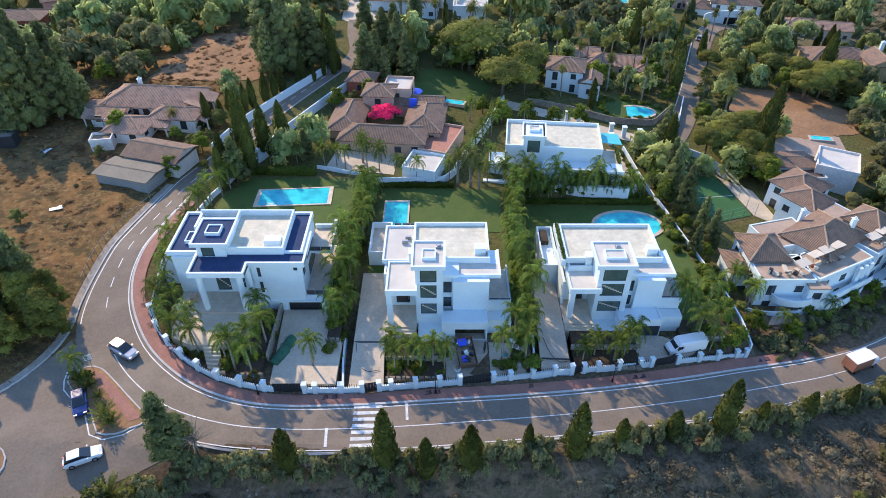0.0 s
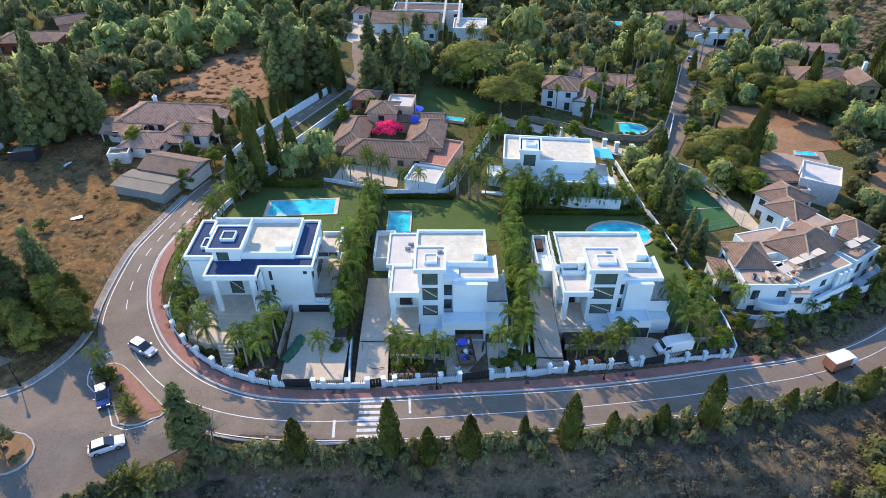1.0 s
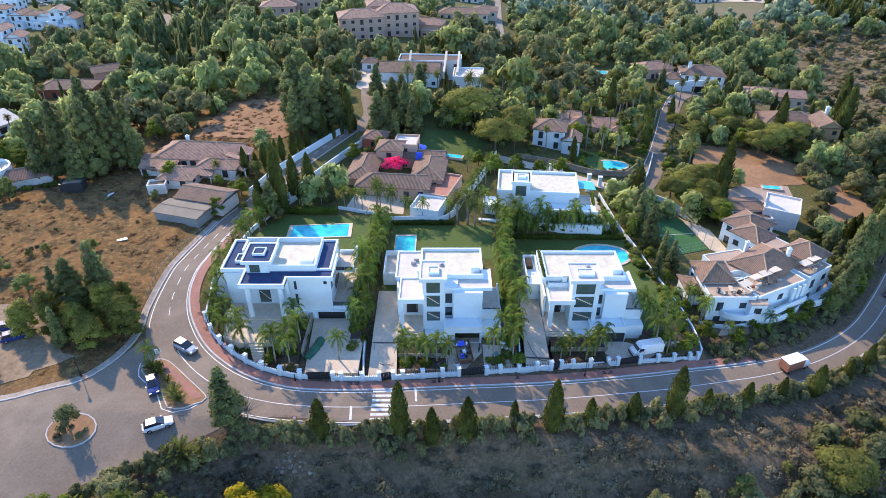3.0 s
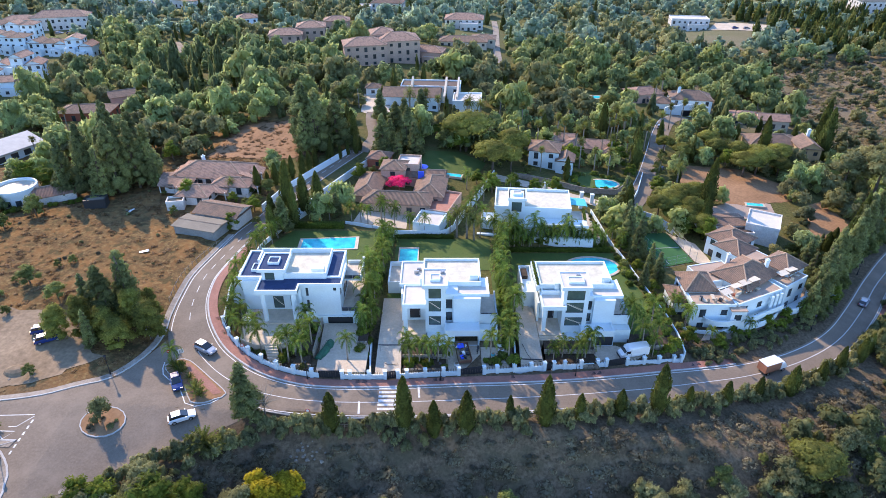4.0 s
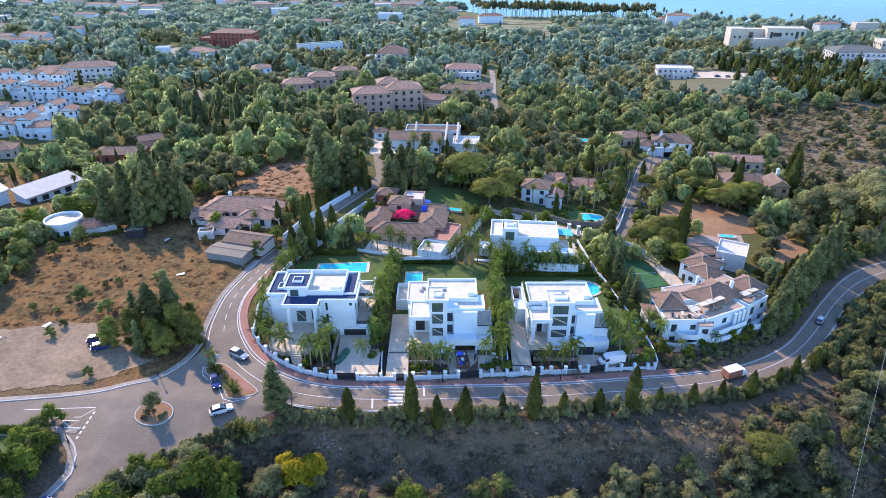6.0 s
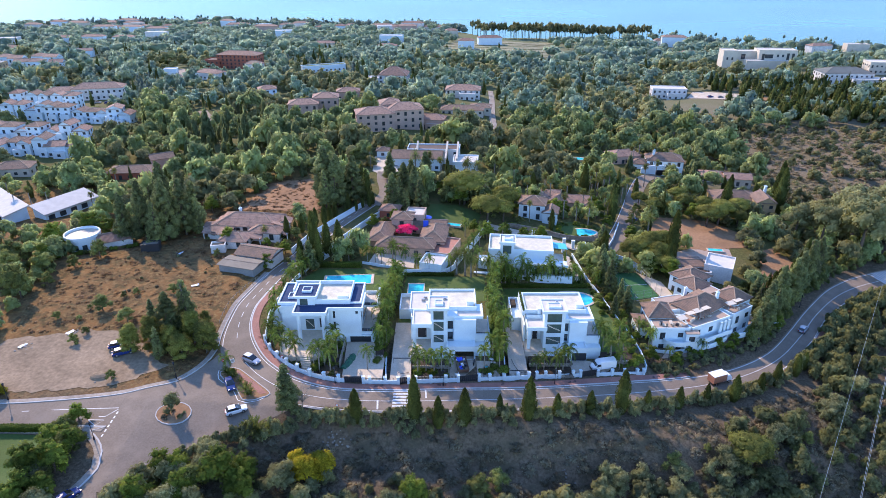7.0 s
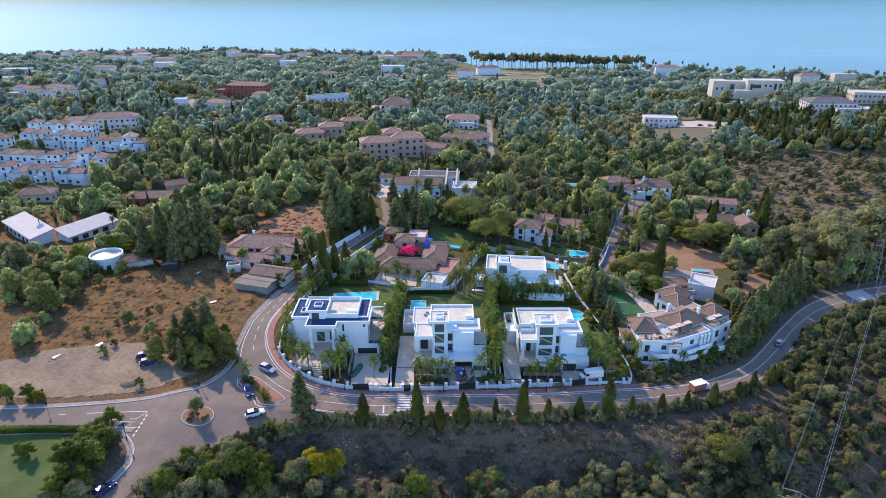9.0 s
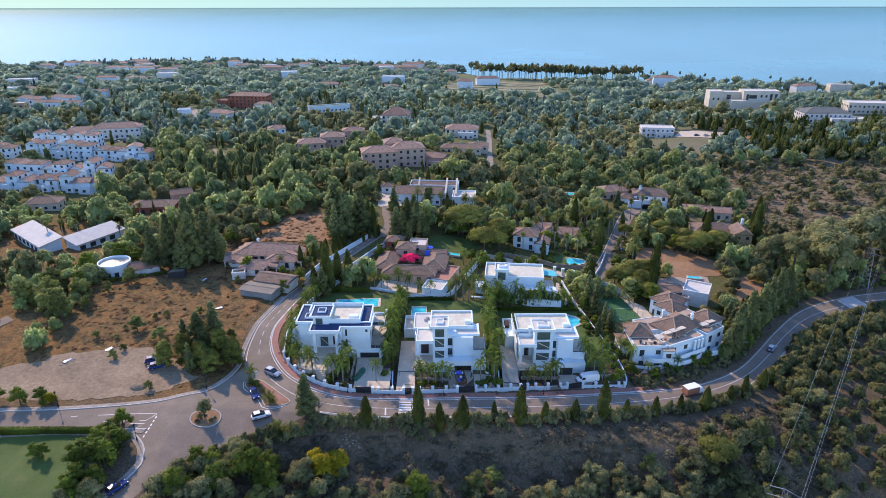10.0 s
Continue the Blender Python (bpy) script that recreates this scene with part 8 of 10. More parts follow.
# slope trees of the ravine
for x, y, s in spots("-26.4,30.5,1.35 -23.6,32.0,1.0 -28.4,32.4,0.8"):
    YELLOWS.at(x, y, s)
for i in range(84):
    x = rp.uniform(-58, 100)
    edge = float(np.interp(x, (-56, -45, -30, 20, 60, 96), (23, 28, 31, 35, 45, 60)))
    y = edge - abs(rp.gauss(0, 9.0))
    if y > 16 and free_of(np.array([x]), np.array([y]), 0.5)[0]:
        (OLIVES if rp.random() < 0.7 else DARKS).at(x, y, rp.uniform(0.6, 1.35))
UMBRELLA.at(61.5, 41.5, 1.12, tall=0.85)
for x, y, s in spots("68.5,46,1.2 88,57,1.2 98,64,1.3 104,74,1.1"):
    OLIVES.at(x, y, s)
for x, y, s in spots("-6.5,27.6,1.5 -10.6,25.6,1.2 18.6,29.0,1.0 37.4,29.6,1.15 47.6,30.6,1.2 30.2,32.0,1.05 52.5,38.6,0.9 -36.6,24.6,1.3 -40.4,26.0,1.2"):
    (FRESH if x < -30 or s > 1.4 else OLIVES).at(x, y, s)
# hedges and trees below the mansion
for i in range(28):
    u = rp.random()
    x, y = 48 + 44 * u + rp.uniform(-1, 1), 69.2 + 21 * u ** 1.35 + rp.uniform(-1.4, 2.2)
    (FRESH if rp.random() < 0.35 else BUSH if rp.random() < 0.5 else ROUND).at(x, y, rp.uniform(0.28, 0.5))
for x, y, s in spots("54.4,71.4,0.75 63.6,74.6,0.8 79.4,82.0,0.75 51.2,77.5,0.85 50.6,80.6,0.8"):
    PALMS.at(x, y, s)
for i in range(30):
    u = i / 29
    (CONIFER if i % 3 else CYPS).at(80 + 40 * u + rp.uniform(-1.5, 0.8), 81.5 + 45 * u + rp.uniform(-1.2, 1.2), rp.uniform(0.85, 1.15) * (0.75 + 0.25 * min(1, 3 * u)), tall=1.2)
for i in range(14):
    u = rp.random()
    (CYPS if i % 4 == 0 else CONIFER if i % 4 == 1 else ROUND).at(86 + 18 * u + rp.uniform(-3, 3), 89 + 26 * u + rp.uniform(-2.5, 6), rp.uniform(0.55, 1.0))
# trees round the court and the lane
for x, y, s in spots("44.8,104,0.75 46.2,99.5,0.8 47.6,93.5,0.8 45.6,108.5,0.72 48.4,90.0,0.65"):
    CONIFER.at(x, y, s, tall=1.3)
for x, y, s in spots("14.5,153,1.0 19,150,0.9 58,122,0.95 62.5,125,1.05 66.5,121.5,1.0 64,117.5,0.9 67.5,114.5,0.85 61.6,119,0.8 98,167,1.0 104,165.5,1.05 91.5,169,0.95 79,166,0.85 74.5,171,0.85 92,179,0.9 63,206,1.1 108,158,0.9 86,164,0.8"):
    UMBRELLA.at(x, y, s)
for x, y, h in spots("73,127,10.5 71,120.5,7 69.5,118.5,6.5 68.3,116.6,6.5 67.4,113,6 49.5,122,9 60,153.8,9 36,141,7 109.5,173.6,12 132,176,12 134,181,13 136,187,12 139,191,11 76,181,8 -40.5,100.4,8 -37.5,104.6,9.5 -34.5,107.6,10 -31.5,110.2,9 -35.6,101.2,7 -39,111,8 118,190,9"):
    CYPS.at(x, y, h / 8, tall=1.1)
for i in range(9):
    u = (i + 0.5) / 9
    (CYPS if i % 3 else CONIFER).at(-42 + 14 * u + rp.uniform(-1, 1), 141 + 12 * u + rp.uniform(-2, 3), rp.uniform(0.8, 1.5))
for i in range(30):
    (CONIFER if i % 3 == 0 else FRESH if i % 3 == 1 else ROUND).at(rp.uniform(-22, 12), rp.uniform(153, 174), rp.uniform(0.8, 1.2))
for x, y, s in spots("-98,118,1.0 -72,116,0.6 -66,106,0.55 -70,84,0.6 -88,77,0.6 -84,67,0.5 -94,73,0.5"):
    (PINES if s > 0.9 else ROUND).at(x, y, s)
for x, y, s in spots("-47,113,0.9 -49,108.5,0.8 -46,118,0.9 -62,115.5,0.55 -50,116,0.6 -44.6,101.5,0.5"):
    ROUND.at(x, y, s)
for x, y, s in spots("-84,114,1.5 -80,117,1.6 -87,118,1.7 -91,114,1.5 -78,121,1.4 -94,119,1.4 -88,123,1.7 -83,125,1.6 -76,117,1.2 -97,114,1.2 -86,110,1.2 -93,126,1.5"):
    CONIFER.at(x, y + 3.5, s * 0.82, tall=1.25)
for x, y, s in spots("-82.3,82.9,0.6 -85.1,63.6,0.6 -79.6,84.2,0.45 -66.5,78,0.3"):
    DARKS.at(x, y, s)
for i in range(14):
    BUSH.at(-113 + 20 * i / 13 + rp.uniform(-0.6, 0.6), 105.6 + 7.5 * i / 13 + rp.uniform(-0.6, 0.6), rp.uniform(0.7, 1.3))
for x, y, s in spots("-114,108,0.9 -116.5,113,1.1 -104,121,1.1 -110,122,1.2 -119,118,1.1 -113.6,103,0.8"):
    FRESH.at(x, y, s)
# tall trees at the edge of the vacant plot, and gums below the dry hill
for x, y, k, tall in spots("-109,83.5,1.9,1.25 -113.5,86,1.6,1.2 -105.6,90,1.3,1.1 -117,93,1.7,1.2 -110,96,1.5,1.1 -104,100,1.3,1.1 -120,100,1.8,1.1 -100,106.5,1.2,1.1 -112,104,1.2,1.0 -124,92,1.8,1.1"):
    DARKS.at(x, y, k, tall=tall)
for x, y, k, tall in spots("132.8,146,2.2,1.1 126.5,152,1.6,1.2 164,152,1.7,1.0 150,160,1.5,1.0 146,150,1.2,1.1 172,168,1.5,1.0 141,137,1.3,1.1"):
    GUMS.at(x, y, k, tall=tall)
for x, y, k in spots("6.7,153.6,1.75 20.6,150.4,1.35"):
    UMBRELLA.at(x, y, k)
for x, y, k in spots("-62,172,1.9 -70,176,1.7 -80,182,1.9 -94,178,1.6 -107,186,2.0 -36,190,1.5 -44,212,1.9"):
    ROUND.at(x, y, k, tall=1.2)
# garden at the side road
for i in range(26):
    (FRESH if i % 4 == 0 else DARKS if i % 2 else OLIVES).at(rp.uniform(-74.0, -68.0), rp.uniform(17, 36.0), rp.uniform(0.75, 1.2))
for x, y, s in spots("-84,30,0.5 -98,45.8,0.75 -93,46,0.6 -104,46.5,0.8 -86,30.5,0.45 -97,30,0.5 -71,38.2,0.6"):
    FRESH.at(x, y, s)
for i in range(20):
    x = rp.uniform(-57, -34)
    y = float(np.interp(x, (-57, -45, -34), (23, 32, 36.5))) - rp.uniform(0.8, 9)
    (FRESH if i % 4 == 0 else OLIVES if i % 4 == 1 else DARKS).at(x, y, rp.uniform(0.7, 1.1))
YELLOWS.at(-91, 45.6, 0.55)
for i in range(26):
    x, y = rp.uniform(-112, -58), rp.uniform(66, 130)
    if free_of(np.array([x]), np.array([y]), 0.5)[0]:
        DRYBUSH.at(x, y, rp.uniform(0.4, 1.0))
# planting along the climbing wall
for i in range(26):
    u = (i + 0.5) / 26
    y = 68 + 52 * u
    x = float(np.interp(y, (65.4, 69.5, 82.5, 95.7, 110, 122), (47.0, 47.0, 44.9, 42.6, 40.8, 39.6)))
    BUSH.at(x - rp.uniform(0.9, 1.6), y, rp.uniform(0.55, 1.0))
    if i % 2:
        (FRESH if i % 4 == 1 else ROUND).at(x + rp.uniform(1.4, 3.0), y, rp.uniform(0.4, 0.7))
# single trees of the rear gardens and the dry slope
for x, y, s in spots("-72.4,157.9,1.4 -77.8,138.2,0.95 -64.7,113.5,0.75 -46.8,107.7,0.7 -49.7,99.1,0.6 -53,112,0.5 62.2,134,1.0 67.7,126.3,1.15 67.7,111.9,0.95 62.2,113.8,0.9 64.5,118.5,1.0 -72,146,1.2 -88,150,1.4 -66,164,1.3 -82,168,1.5 92,161.6,0.9"):
    (FRESH if s < 1 else ROUND).at(x, y, s)
for x, y, s in spots("95.3,155.2,1.15 100.5,157.5,1.25 111.8,167.2,1.1 106,162,1.05 13.9,139.6,1.35 19.6,142.5,1.0 72,134,0.85 66.4,127.5,1.1"):
    UMBRELLA.at(x, y, s)
for x, y, s in spots("-41.6,147.9,1.55 -36.3,147.2,1.2 -13.5,140.8,1.0 -18.1,143,1.05 -8.8,144.9,1.0 -16,147,1.15 -11,150,1.1 49.5,125.5,0.95 44.1,86.2,0.72 -37.8,98.6,0.75 -26.5,106.4,0.6"):
    CONIFER.at(x, y, s)
for i in range(14):
    CYPS.at(-48 + 23 * i / 13 + rp.uniform(-0.8, 0.8), 117.5 + 30 * i / 13 + rp.uniform(-0.8, 0.8), rp.uniform(0.5, 0.95))
for x, y, s in spots("33.8,174.8,1.1 54.9,179.4,1.2 8.8,164.4,1.1 74.5,132.2,1.25 -39.8,96.2,0.75 24,172,0.9 48,176,1.0"):
    CYPS.at(x, y, s)
for x, y, s in spots("23.9,165.3,0.95 30.4,164.4,1 39.7,168.5,1.05 62.5,180,1 56.5,173.7,0.95 58.6,159.6,0.9 61.9,160.2,0.95 -2,176,1 -6,180,1.05 8,178,0.9 84,196,1 78,188,0.95 90,201,1.05 -30,186,0.9 -118,150,0.85 -122,146,0.8 -145,149,0.9 -141,152,0.85 -150,148,0.9 -160,160,0.9 -125,170,0.9 112,205,0.9 20,190,0.9 44,186,1"):
    FANS.at(x, y, s)
for x, y, s in spots("70.2,143.8,1.0 -40,111.6,0.55 -54.6,116,0.6 84,172,0.8 96,172,0.8"):
    DATES.at(x, y, s)
for x, y, h in spots("37.8,71.3,4.6 40.3,64.6,4.4 49,79.7,4.8 50.8,76,4.8 -20.4,104.6,4.2 -28,105,4.2 -31,104.6,4 18,127,4.6 12,128,4.4 6,127,4.6 28,128,4.4"):
    PALMS.at(x, y, h / 5.0)
# hedges and shrubs round the oval pool, the arched house and the tiled villa
for i in range(26):
    a = rp.uniform(-0.4, 3.6)
    BUSH.at(46.6 + (7.6 + rp.uniform(0, 1.6)) * math.cos(a), 141.4 + (5.0 + rp.uniform(0, 2.2)) * math.sin(a), rp.uniform(0.6, 1.2))
for i in range(26):
    BUSH.at(21 + 30 * i / 25, 140.4 - 4.6 * min(1, i / 16) + (2.2 if i > 20 else 0) + rp.uniform(-0.5, 0.9), rp.uniform(0.6, 1.1))
for x, y, s in spots("24,147,0.9 21,151,1.0 25,157,1.0 37,149,0.8 40,154,0.9 38.5,160,0.95 52,151,0.9 55,156,1.0 57,148,0.75 33,162,0.9 28,163,1 43,158,0.8 48,154,0.8 60,166,1.0 55,163,0.9 16,156,1.0 12,147,0.8 9,131,0.7 13,127,0.8 -3,128,0.6 -24,122,0.6 -23,127,0.7 -20,131,0.7 -17,134,0.7 -28,112,0.55 2,125,0.7 19,130,0.7 25,130,0.7 31,131,0.7 64,144,0.8 66,150,0.9 68,157,1.0 72,165,0.9 63,139,0.8 70,146,0.7"):
    (FRESH if int(x) % 2 else ROUND).at(x, y, s)
for x, y, s in spots("46,149,0.85 50,147.5,0.95 42,152,1.0 53,158,1.0 35,158,1.0 29,145.5,0.8"):
    FANS.at(x, y, s)
for i in range(30):
    x, y = rp.uniform(-36, 62), rp.uniform(122, 178)
    if free_of(np.array([x]), np.array([y]), 2.2)[0]:
        (FRESH if i % 3 == 0 else ROUND if i % 3 == 1 else BUSH).at(x, y, rp.uniform(0.5, 0.95))
# clipped hedges
for i, (x0, x1, y0, y1, h, lab) in enumerate(((-37, -24, 100.6, 101.5, 1.5, "clipped dark hedge behind the lawn"), (-12, 2, 100.3, 101.0, 0.9, "low clipped hedge behind the middle lawn"), (15, 40, 100.2, 101.0, 0.9, "low clipped hedge behind the oval pool"), (-100, -72, 36.2, 37.2, 1.3, "clipped hedge along the side road"))):
    me = hedge_mesh("hedge", x0, x1, y0, y1, top((x0 + x1) / 2, (y0 + y1) / 2) - 0.2, h + 0.2, HEDGE, 0.25, 40, 200 + i)
    tagged(new("hedge", me), lab, "hedge")
# bougainvillea over the tiled roof
bg = thing("bougainvillea", "magenta bougainvillea spreading over a tiled roof", "shrub", -12.2, 119.8, top(-12.2, 119.8))
part("stem", Build().tube([(0, 0, -0.3), (0.2, 0, 2), (0, 0.2, 4)], [0.15, 0.1, 0.08], 7).mesh("stem", BARK), None, bg)
rngb = np.random.default_rng(7)
cb, rb_ = lumps(rngb, 16, 4.2, 4.0, 4.8, 0.2)
vb, fb, nb = leaf_cloud(rngb, cb, [r * 0.72 for r in rb_], 2400, 0.36, 0.5)
part("blossom", mesh_of("blossom", vb, fb, BOUGAIN, normals=nb), None, bg)
for x, y, s in spots("39.0,153.5,0.3 57,170,0.3"):
    m = pose(x, y, top(x, y) - 0.9) @ Matrix.Scale(s * 1.2, 4)
    o = copy_thing(bg, m)
    tagged(o, "magenta flowering shrub in a garden")

# ---- woods: far too many to count ----


def templates(seed, kinds, n_lumps, leaves, size, fill=0.85):
    """Crowns of unit width and height, as corners and faces."""
    out = []
    rng = np.random.default_rng(seed)
    for kind in kinds:
        if kind == "cypress":
            c = [(0, 0, t) for t in (0.12, 0.28, 0.44, 0.60, 0.75, 0.9)]
            r = [0.85, 1.0, 0.92, 0.75, 0.5, 0.25]
            out.append(crown_of(rng, c, r, leaves, size, 0.2, 0.3, 0.95))
        elif kind == "cone":
            c, r = [(0, 0, 0.95)], [0.16]
            for i in range(n_lumps):
                t = (i + 0.5) / n_lumps
                a, q = 2.4 * i + rng.uniform(-0.5, 0.5), (1 - t) ** 0.7 * rng.uniform(0.35, 0.75)
                c.append((q * math.cos(a), q * math.sin(a), 0.12 + 0.8 * t))
                r.append((0.26 + 0.3 * (1 - t)) * rng.uniform(0.85, 1.2))
            out.append(crown_of(rng, c, r, leaves, size, 0.4, 0.4, 0.9))
        elif kind == "umbrella":
            c, r = lumps(rng, n_lumps, 1.0, 0.62, 0.92, 0.6)
            out.append(crown_of(rng, c, [x * 1.1 for x in r], leaves, size, 0.4, 0.7, fill))
        else:
            c, r = lumps(rng, n_lumps, 1.0, 0.28, 0.92, 0.6)
            out.append(crown_of(rng, c, [x * 1.15 for x in r], leaves, size, 0.55, 0.7, fill))
    return out


def wood(name, label, material, tmpl, place, seed):
    """One mesh of many crowns; place: rows of x, y, z, half-width, height, template."""
    rng = np.random.default_rng(seed)
    V, Q, T, N, D, n = [], [], [], [], [], 0
    for x, y, z, r, h, k in place:
        v, f, t, m = tmpl[int(k) % len(tmpl)]
        a = rng.uniform(0, 2 * math.pi)
        ca, sa = math.cos(a), math.sin(a)
        w = np.empty_like(v)
        w[:, 0] = x + r * (v[:, 0] * ca - v[:, 1] * sa)
        w[:, 1] = y + r * (v[:, 0] * sa + v[:, 1] * ca)
        w[:, 2] = z + h * v[:, 2]
        V.append(w), Q.append(f + n), T.append(t + n)
        N.append(np.stack([m[:, 0] * ca - m[:, 1] * sa, m[:, 0] * sa + m[:, 1] * ca, m[:, 2]], 1))
        D.append(np.full(len(v), rng.normal() * 0.55))
        n += len(v)
    me = mesh_of(name, np.concatenate(V), np.concatenate(Q), material, np.concatenate(T), np.concatenate(N), np.concatenate(D))
    me.shade_smooth()
    return tagged(new(name, me), label, "trees", kind="stuff")


def strew(seed, y0, y1, per, margin=18.0, keep=None, grow=1.0, gap=0.0):
    """Places between y0 and y1 in the camera's field, one to so many square metres, clear of what is built."""
    rng = np.random.default_rng(seed)
    hw = lambda y: 0.735 * (y + 76) + margin
    area = (hw(y0) + hw(y1)) * (y1 - y0)
    n = int(area / per)
    y = np.sqrt(rng.uniform((y0 + 76) ** 2, (y1 + 76) ** 2, n)) - 76
    x = rng.uniform(-1, 1, n) * hw(y)
    ok = free_of(x, y, grow)
    if keep:
        ok &= keep(x, y)
    x, y = x[ok], y[ok]
    if gap:
        seen, left = {}, []
        for i, (a, b) in enumerate(zip(x, y)):
            ci, cj = int(a // gap), int(b // gap)
            near = [q for u in (-1, 0, 1) for v in (-1, 0, 1) for q in seen.get((ci + u, cj + v), ())]
            if all((x[q] - a) ** 2 + (y[q] - b) ** 2 > gap * gap for q in near):
                seen.setdefault((ci, cj), []).append(i)
                left.append(i)
        x, y = x[left], y[left]
    return x, y, rng


def rows_of(x, y, rng, r, h, kinds):
    n = len(x)
    rr = rng.uniform(r[0], r[1], n)
    hh = np.clip(rr * rng.uniform(1.3, 2.0, n), h[0], h[1]) if r[1] > 1.9 and h[1] < 13 else rng.uniform(h[0], h[1], n)
    z = np.array([ground(a, b) for a, b in zip(x, y)]) - 0.4
    return np.stack([x, y, z, rr, hh, rng.integers(0, kinds, n)], 1)


def east_scrub(x, y):
    """The dry hill to the east, where only low scrub grows."""
    return (x > 132 + 0.2 * (y - 160)) & (y > 172) & (y < 305) & (x < 420)


def west_field(x, y):
    return (x < -50) & (y < 136) & (x > -104 - 0.1 * (y - 60)) & (y > 40)


T_MID = templates(300, ["round", "round", "round", "umbrella", "round", "round"], 10, 290, 0.22, 0.8)
T_FAR = templates(301, ["round", "round", "umbrella", "round", "round"], 6, 90, 0.3, 0.85)
T_VFAR = templates(302, ["round", "round", "umbrella", "round"], 3, 34, 0.42, 0.95)
T_BUSH = templates(305, ["round", "round", "round"], 3, 64, 0.3, 0.5)
T_TUFT = templates(306, ["round", "round"], 1, 16, 0.6)
T_THICK = templates(309, ["round", "round", "round"], 4, 130, 0.3, 0.8)
T_CYP = templates(303, ["cypress", "cypress"], 6, 140, 0.38)
T_CYPF = templates(304, ["cypress", "cypress"], 6, 50, 0.5)

rn = np.random.default_rng(77)


def groves(x, y, rng, scale=0.03):
    """Which kind of tree grows where: 0 green, 1 olive brown, 2 dark conifers."""
    w = np.sin(x * scale + 1.3) * np.cos(y * scale * 0.8 + 0.7) + 0.6 * np.sin(x * scale * 2.3 + y * scale * 1.7) + rng.normal(size=len(x)) * 0.45 + 0.5 * np.clip((x - 40) / 120, 0, 1)
    return np.where(w > 0.62, 1, np.where(w < -1.15, 2, 0))


def mixed_wood(seed, y0, y1, gap, keep, mats, labels, tm, tc, r, h, kinds, no):
    x, y, g_ = strew(seed, y0, y1, gap * gap * 0.55, keep=keep, gap=gap, grow=2.4)
    which = groves(x, y, g_)
    for k in range(3):
        m = which == k
        rows = rows_of(x[m], y[m], g_, r if k != 2 else (r[0] * 0.6, r[1] * 0.6), h if k != 2 else (h[0] * 1.5, h[1] * 1.35), kinds if k != 2 else 2)
        big = g_.random(len(rows)) < 0.24
        rows[big, 3:5] *= 1.45 if k != 2 else 1.2
        rows[~free_of(rows[:, 0], rows[:, 1], rows[:, 3] * 0.8), 3:5] *= 0.55
        wood("woodland" if k != 2 else "conifer_grove", labels[k], mats[k], tm if k != 2 else tc, rows, no + k)


T_CON = templates(307, ["cone", "cone"], 12, 260, 0.3)
T_CONF = templates(308, ["cone", "cone"], 5, 50, 0.42)
mixed_wood(400, 104, 190, 4.8, lambda x, y: ~west_field(x, y) & ~((np.abs(x + 47) < 12) & (np.abs(y - 150) < 12)) & ~((np.abs(x - 10) < 32) & (y < 150)) & ~east_scrub(x, y), (WOODS, OLIVEWOOD, CONEEDLE), ("mixed green trees and shrubs filling the gardens", "olive-brown trees scattered through the gardens", "dark conifers standing between the gardens"), T_MID, T_CON, (1.9, 4.6), (3.6, 8.5), 6, 21)
mixed_wood(401, 190, 310, 6.0, lambda x, y: ~east_scrub(x, y), (WOODS, OLIVEWOOD, CONEEDLE), ("dense green woodland between the villas", "olive-brown trees in the woodland", "tall dark conifers rising from the woodland"), T_MID, T_CON, (2.8, 5.8), (5, 10.5), 6, 31)
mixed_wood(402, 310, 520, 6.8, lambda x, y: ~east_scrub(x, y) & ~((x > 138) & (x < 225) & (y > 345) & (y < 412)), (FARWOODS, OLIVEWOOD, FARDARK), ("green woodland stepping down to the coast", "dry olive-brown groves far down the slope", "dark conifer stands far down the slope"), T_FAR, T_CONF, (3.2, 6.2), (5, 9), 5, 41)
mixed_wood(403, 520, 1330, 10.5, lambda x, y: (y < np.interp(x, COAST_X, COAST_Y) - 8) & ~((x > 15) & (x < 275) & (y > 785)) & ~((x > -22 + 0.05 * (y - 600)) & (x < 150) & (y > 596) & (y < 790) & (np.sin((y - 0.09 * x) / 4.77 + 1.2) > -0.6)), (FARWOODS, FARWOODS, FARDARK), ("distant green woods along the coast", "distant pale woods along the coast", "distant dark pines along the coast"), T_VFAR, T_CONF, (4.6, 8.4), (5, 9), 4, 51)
x, y, g_ = strew(404, 146, 330, 330, keep=lambda x, y: ~east_scrub(x, y))
wood("cypress_groves", "dark cypresses standing among the woods", CYPRESS, T_CYP, rows_of(x, y, g_, (0.8, 1.3), (7, 12), 2), 5)
x, y, g_ = strew(405, 330, 640, 1500)
wood("cypress_groves", "dark conifers scattered through the far woods", CYPRESS, T_CYPF, rows_of(x, y, g_, (1.2, 2.2), (9, 15), 2), 6)
cx, cy = rn.uniform(195, 400, 560), rn.uniform(-34, 62, 560)
cyy = 346 + 0.05 * (cx - 205) + cy + 8 * np.sin(cx / 25)
clear_ = free_of(cx, cyy, 1.0)
wood("cypress_groves", "dense dark conifers below the hilltop hotels", CYPRESS, T_CYPF, rows_of(cx[clear_], cyy[clear_], rn, (1.8, 3.0), (9, 13), 2), 7)
ex, ey, g_ = strew(406, 170, 380, 5.0, keep=east_scrub, grow=0.0)
tall_ = g_.random(len(ex)) < 0.12
wood("scrub", "low grey-brown scrub covering the dry hillside", HILLSCRUB, T_BUSH, rows_of(ex[~tall_], ey[~tall_], g_, (0.7, 1.7), (0.7, 1.5), 3), 8)
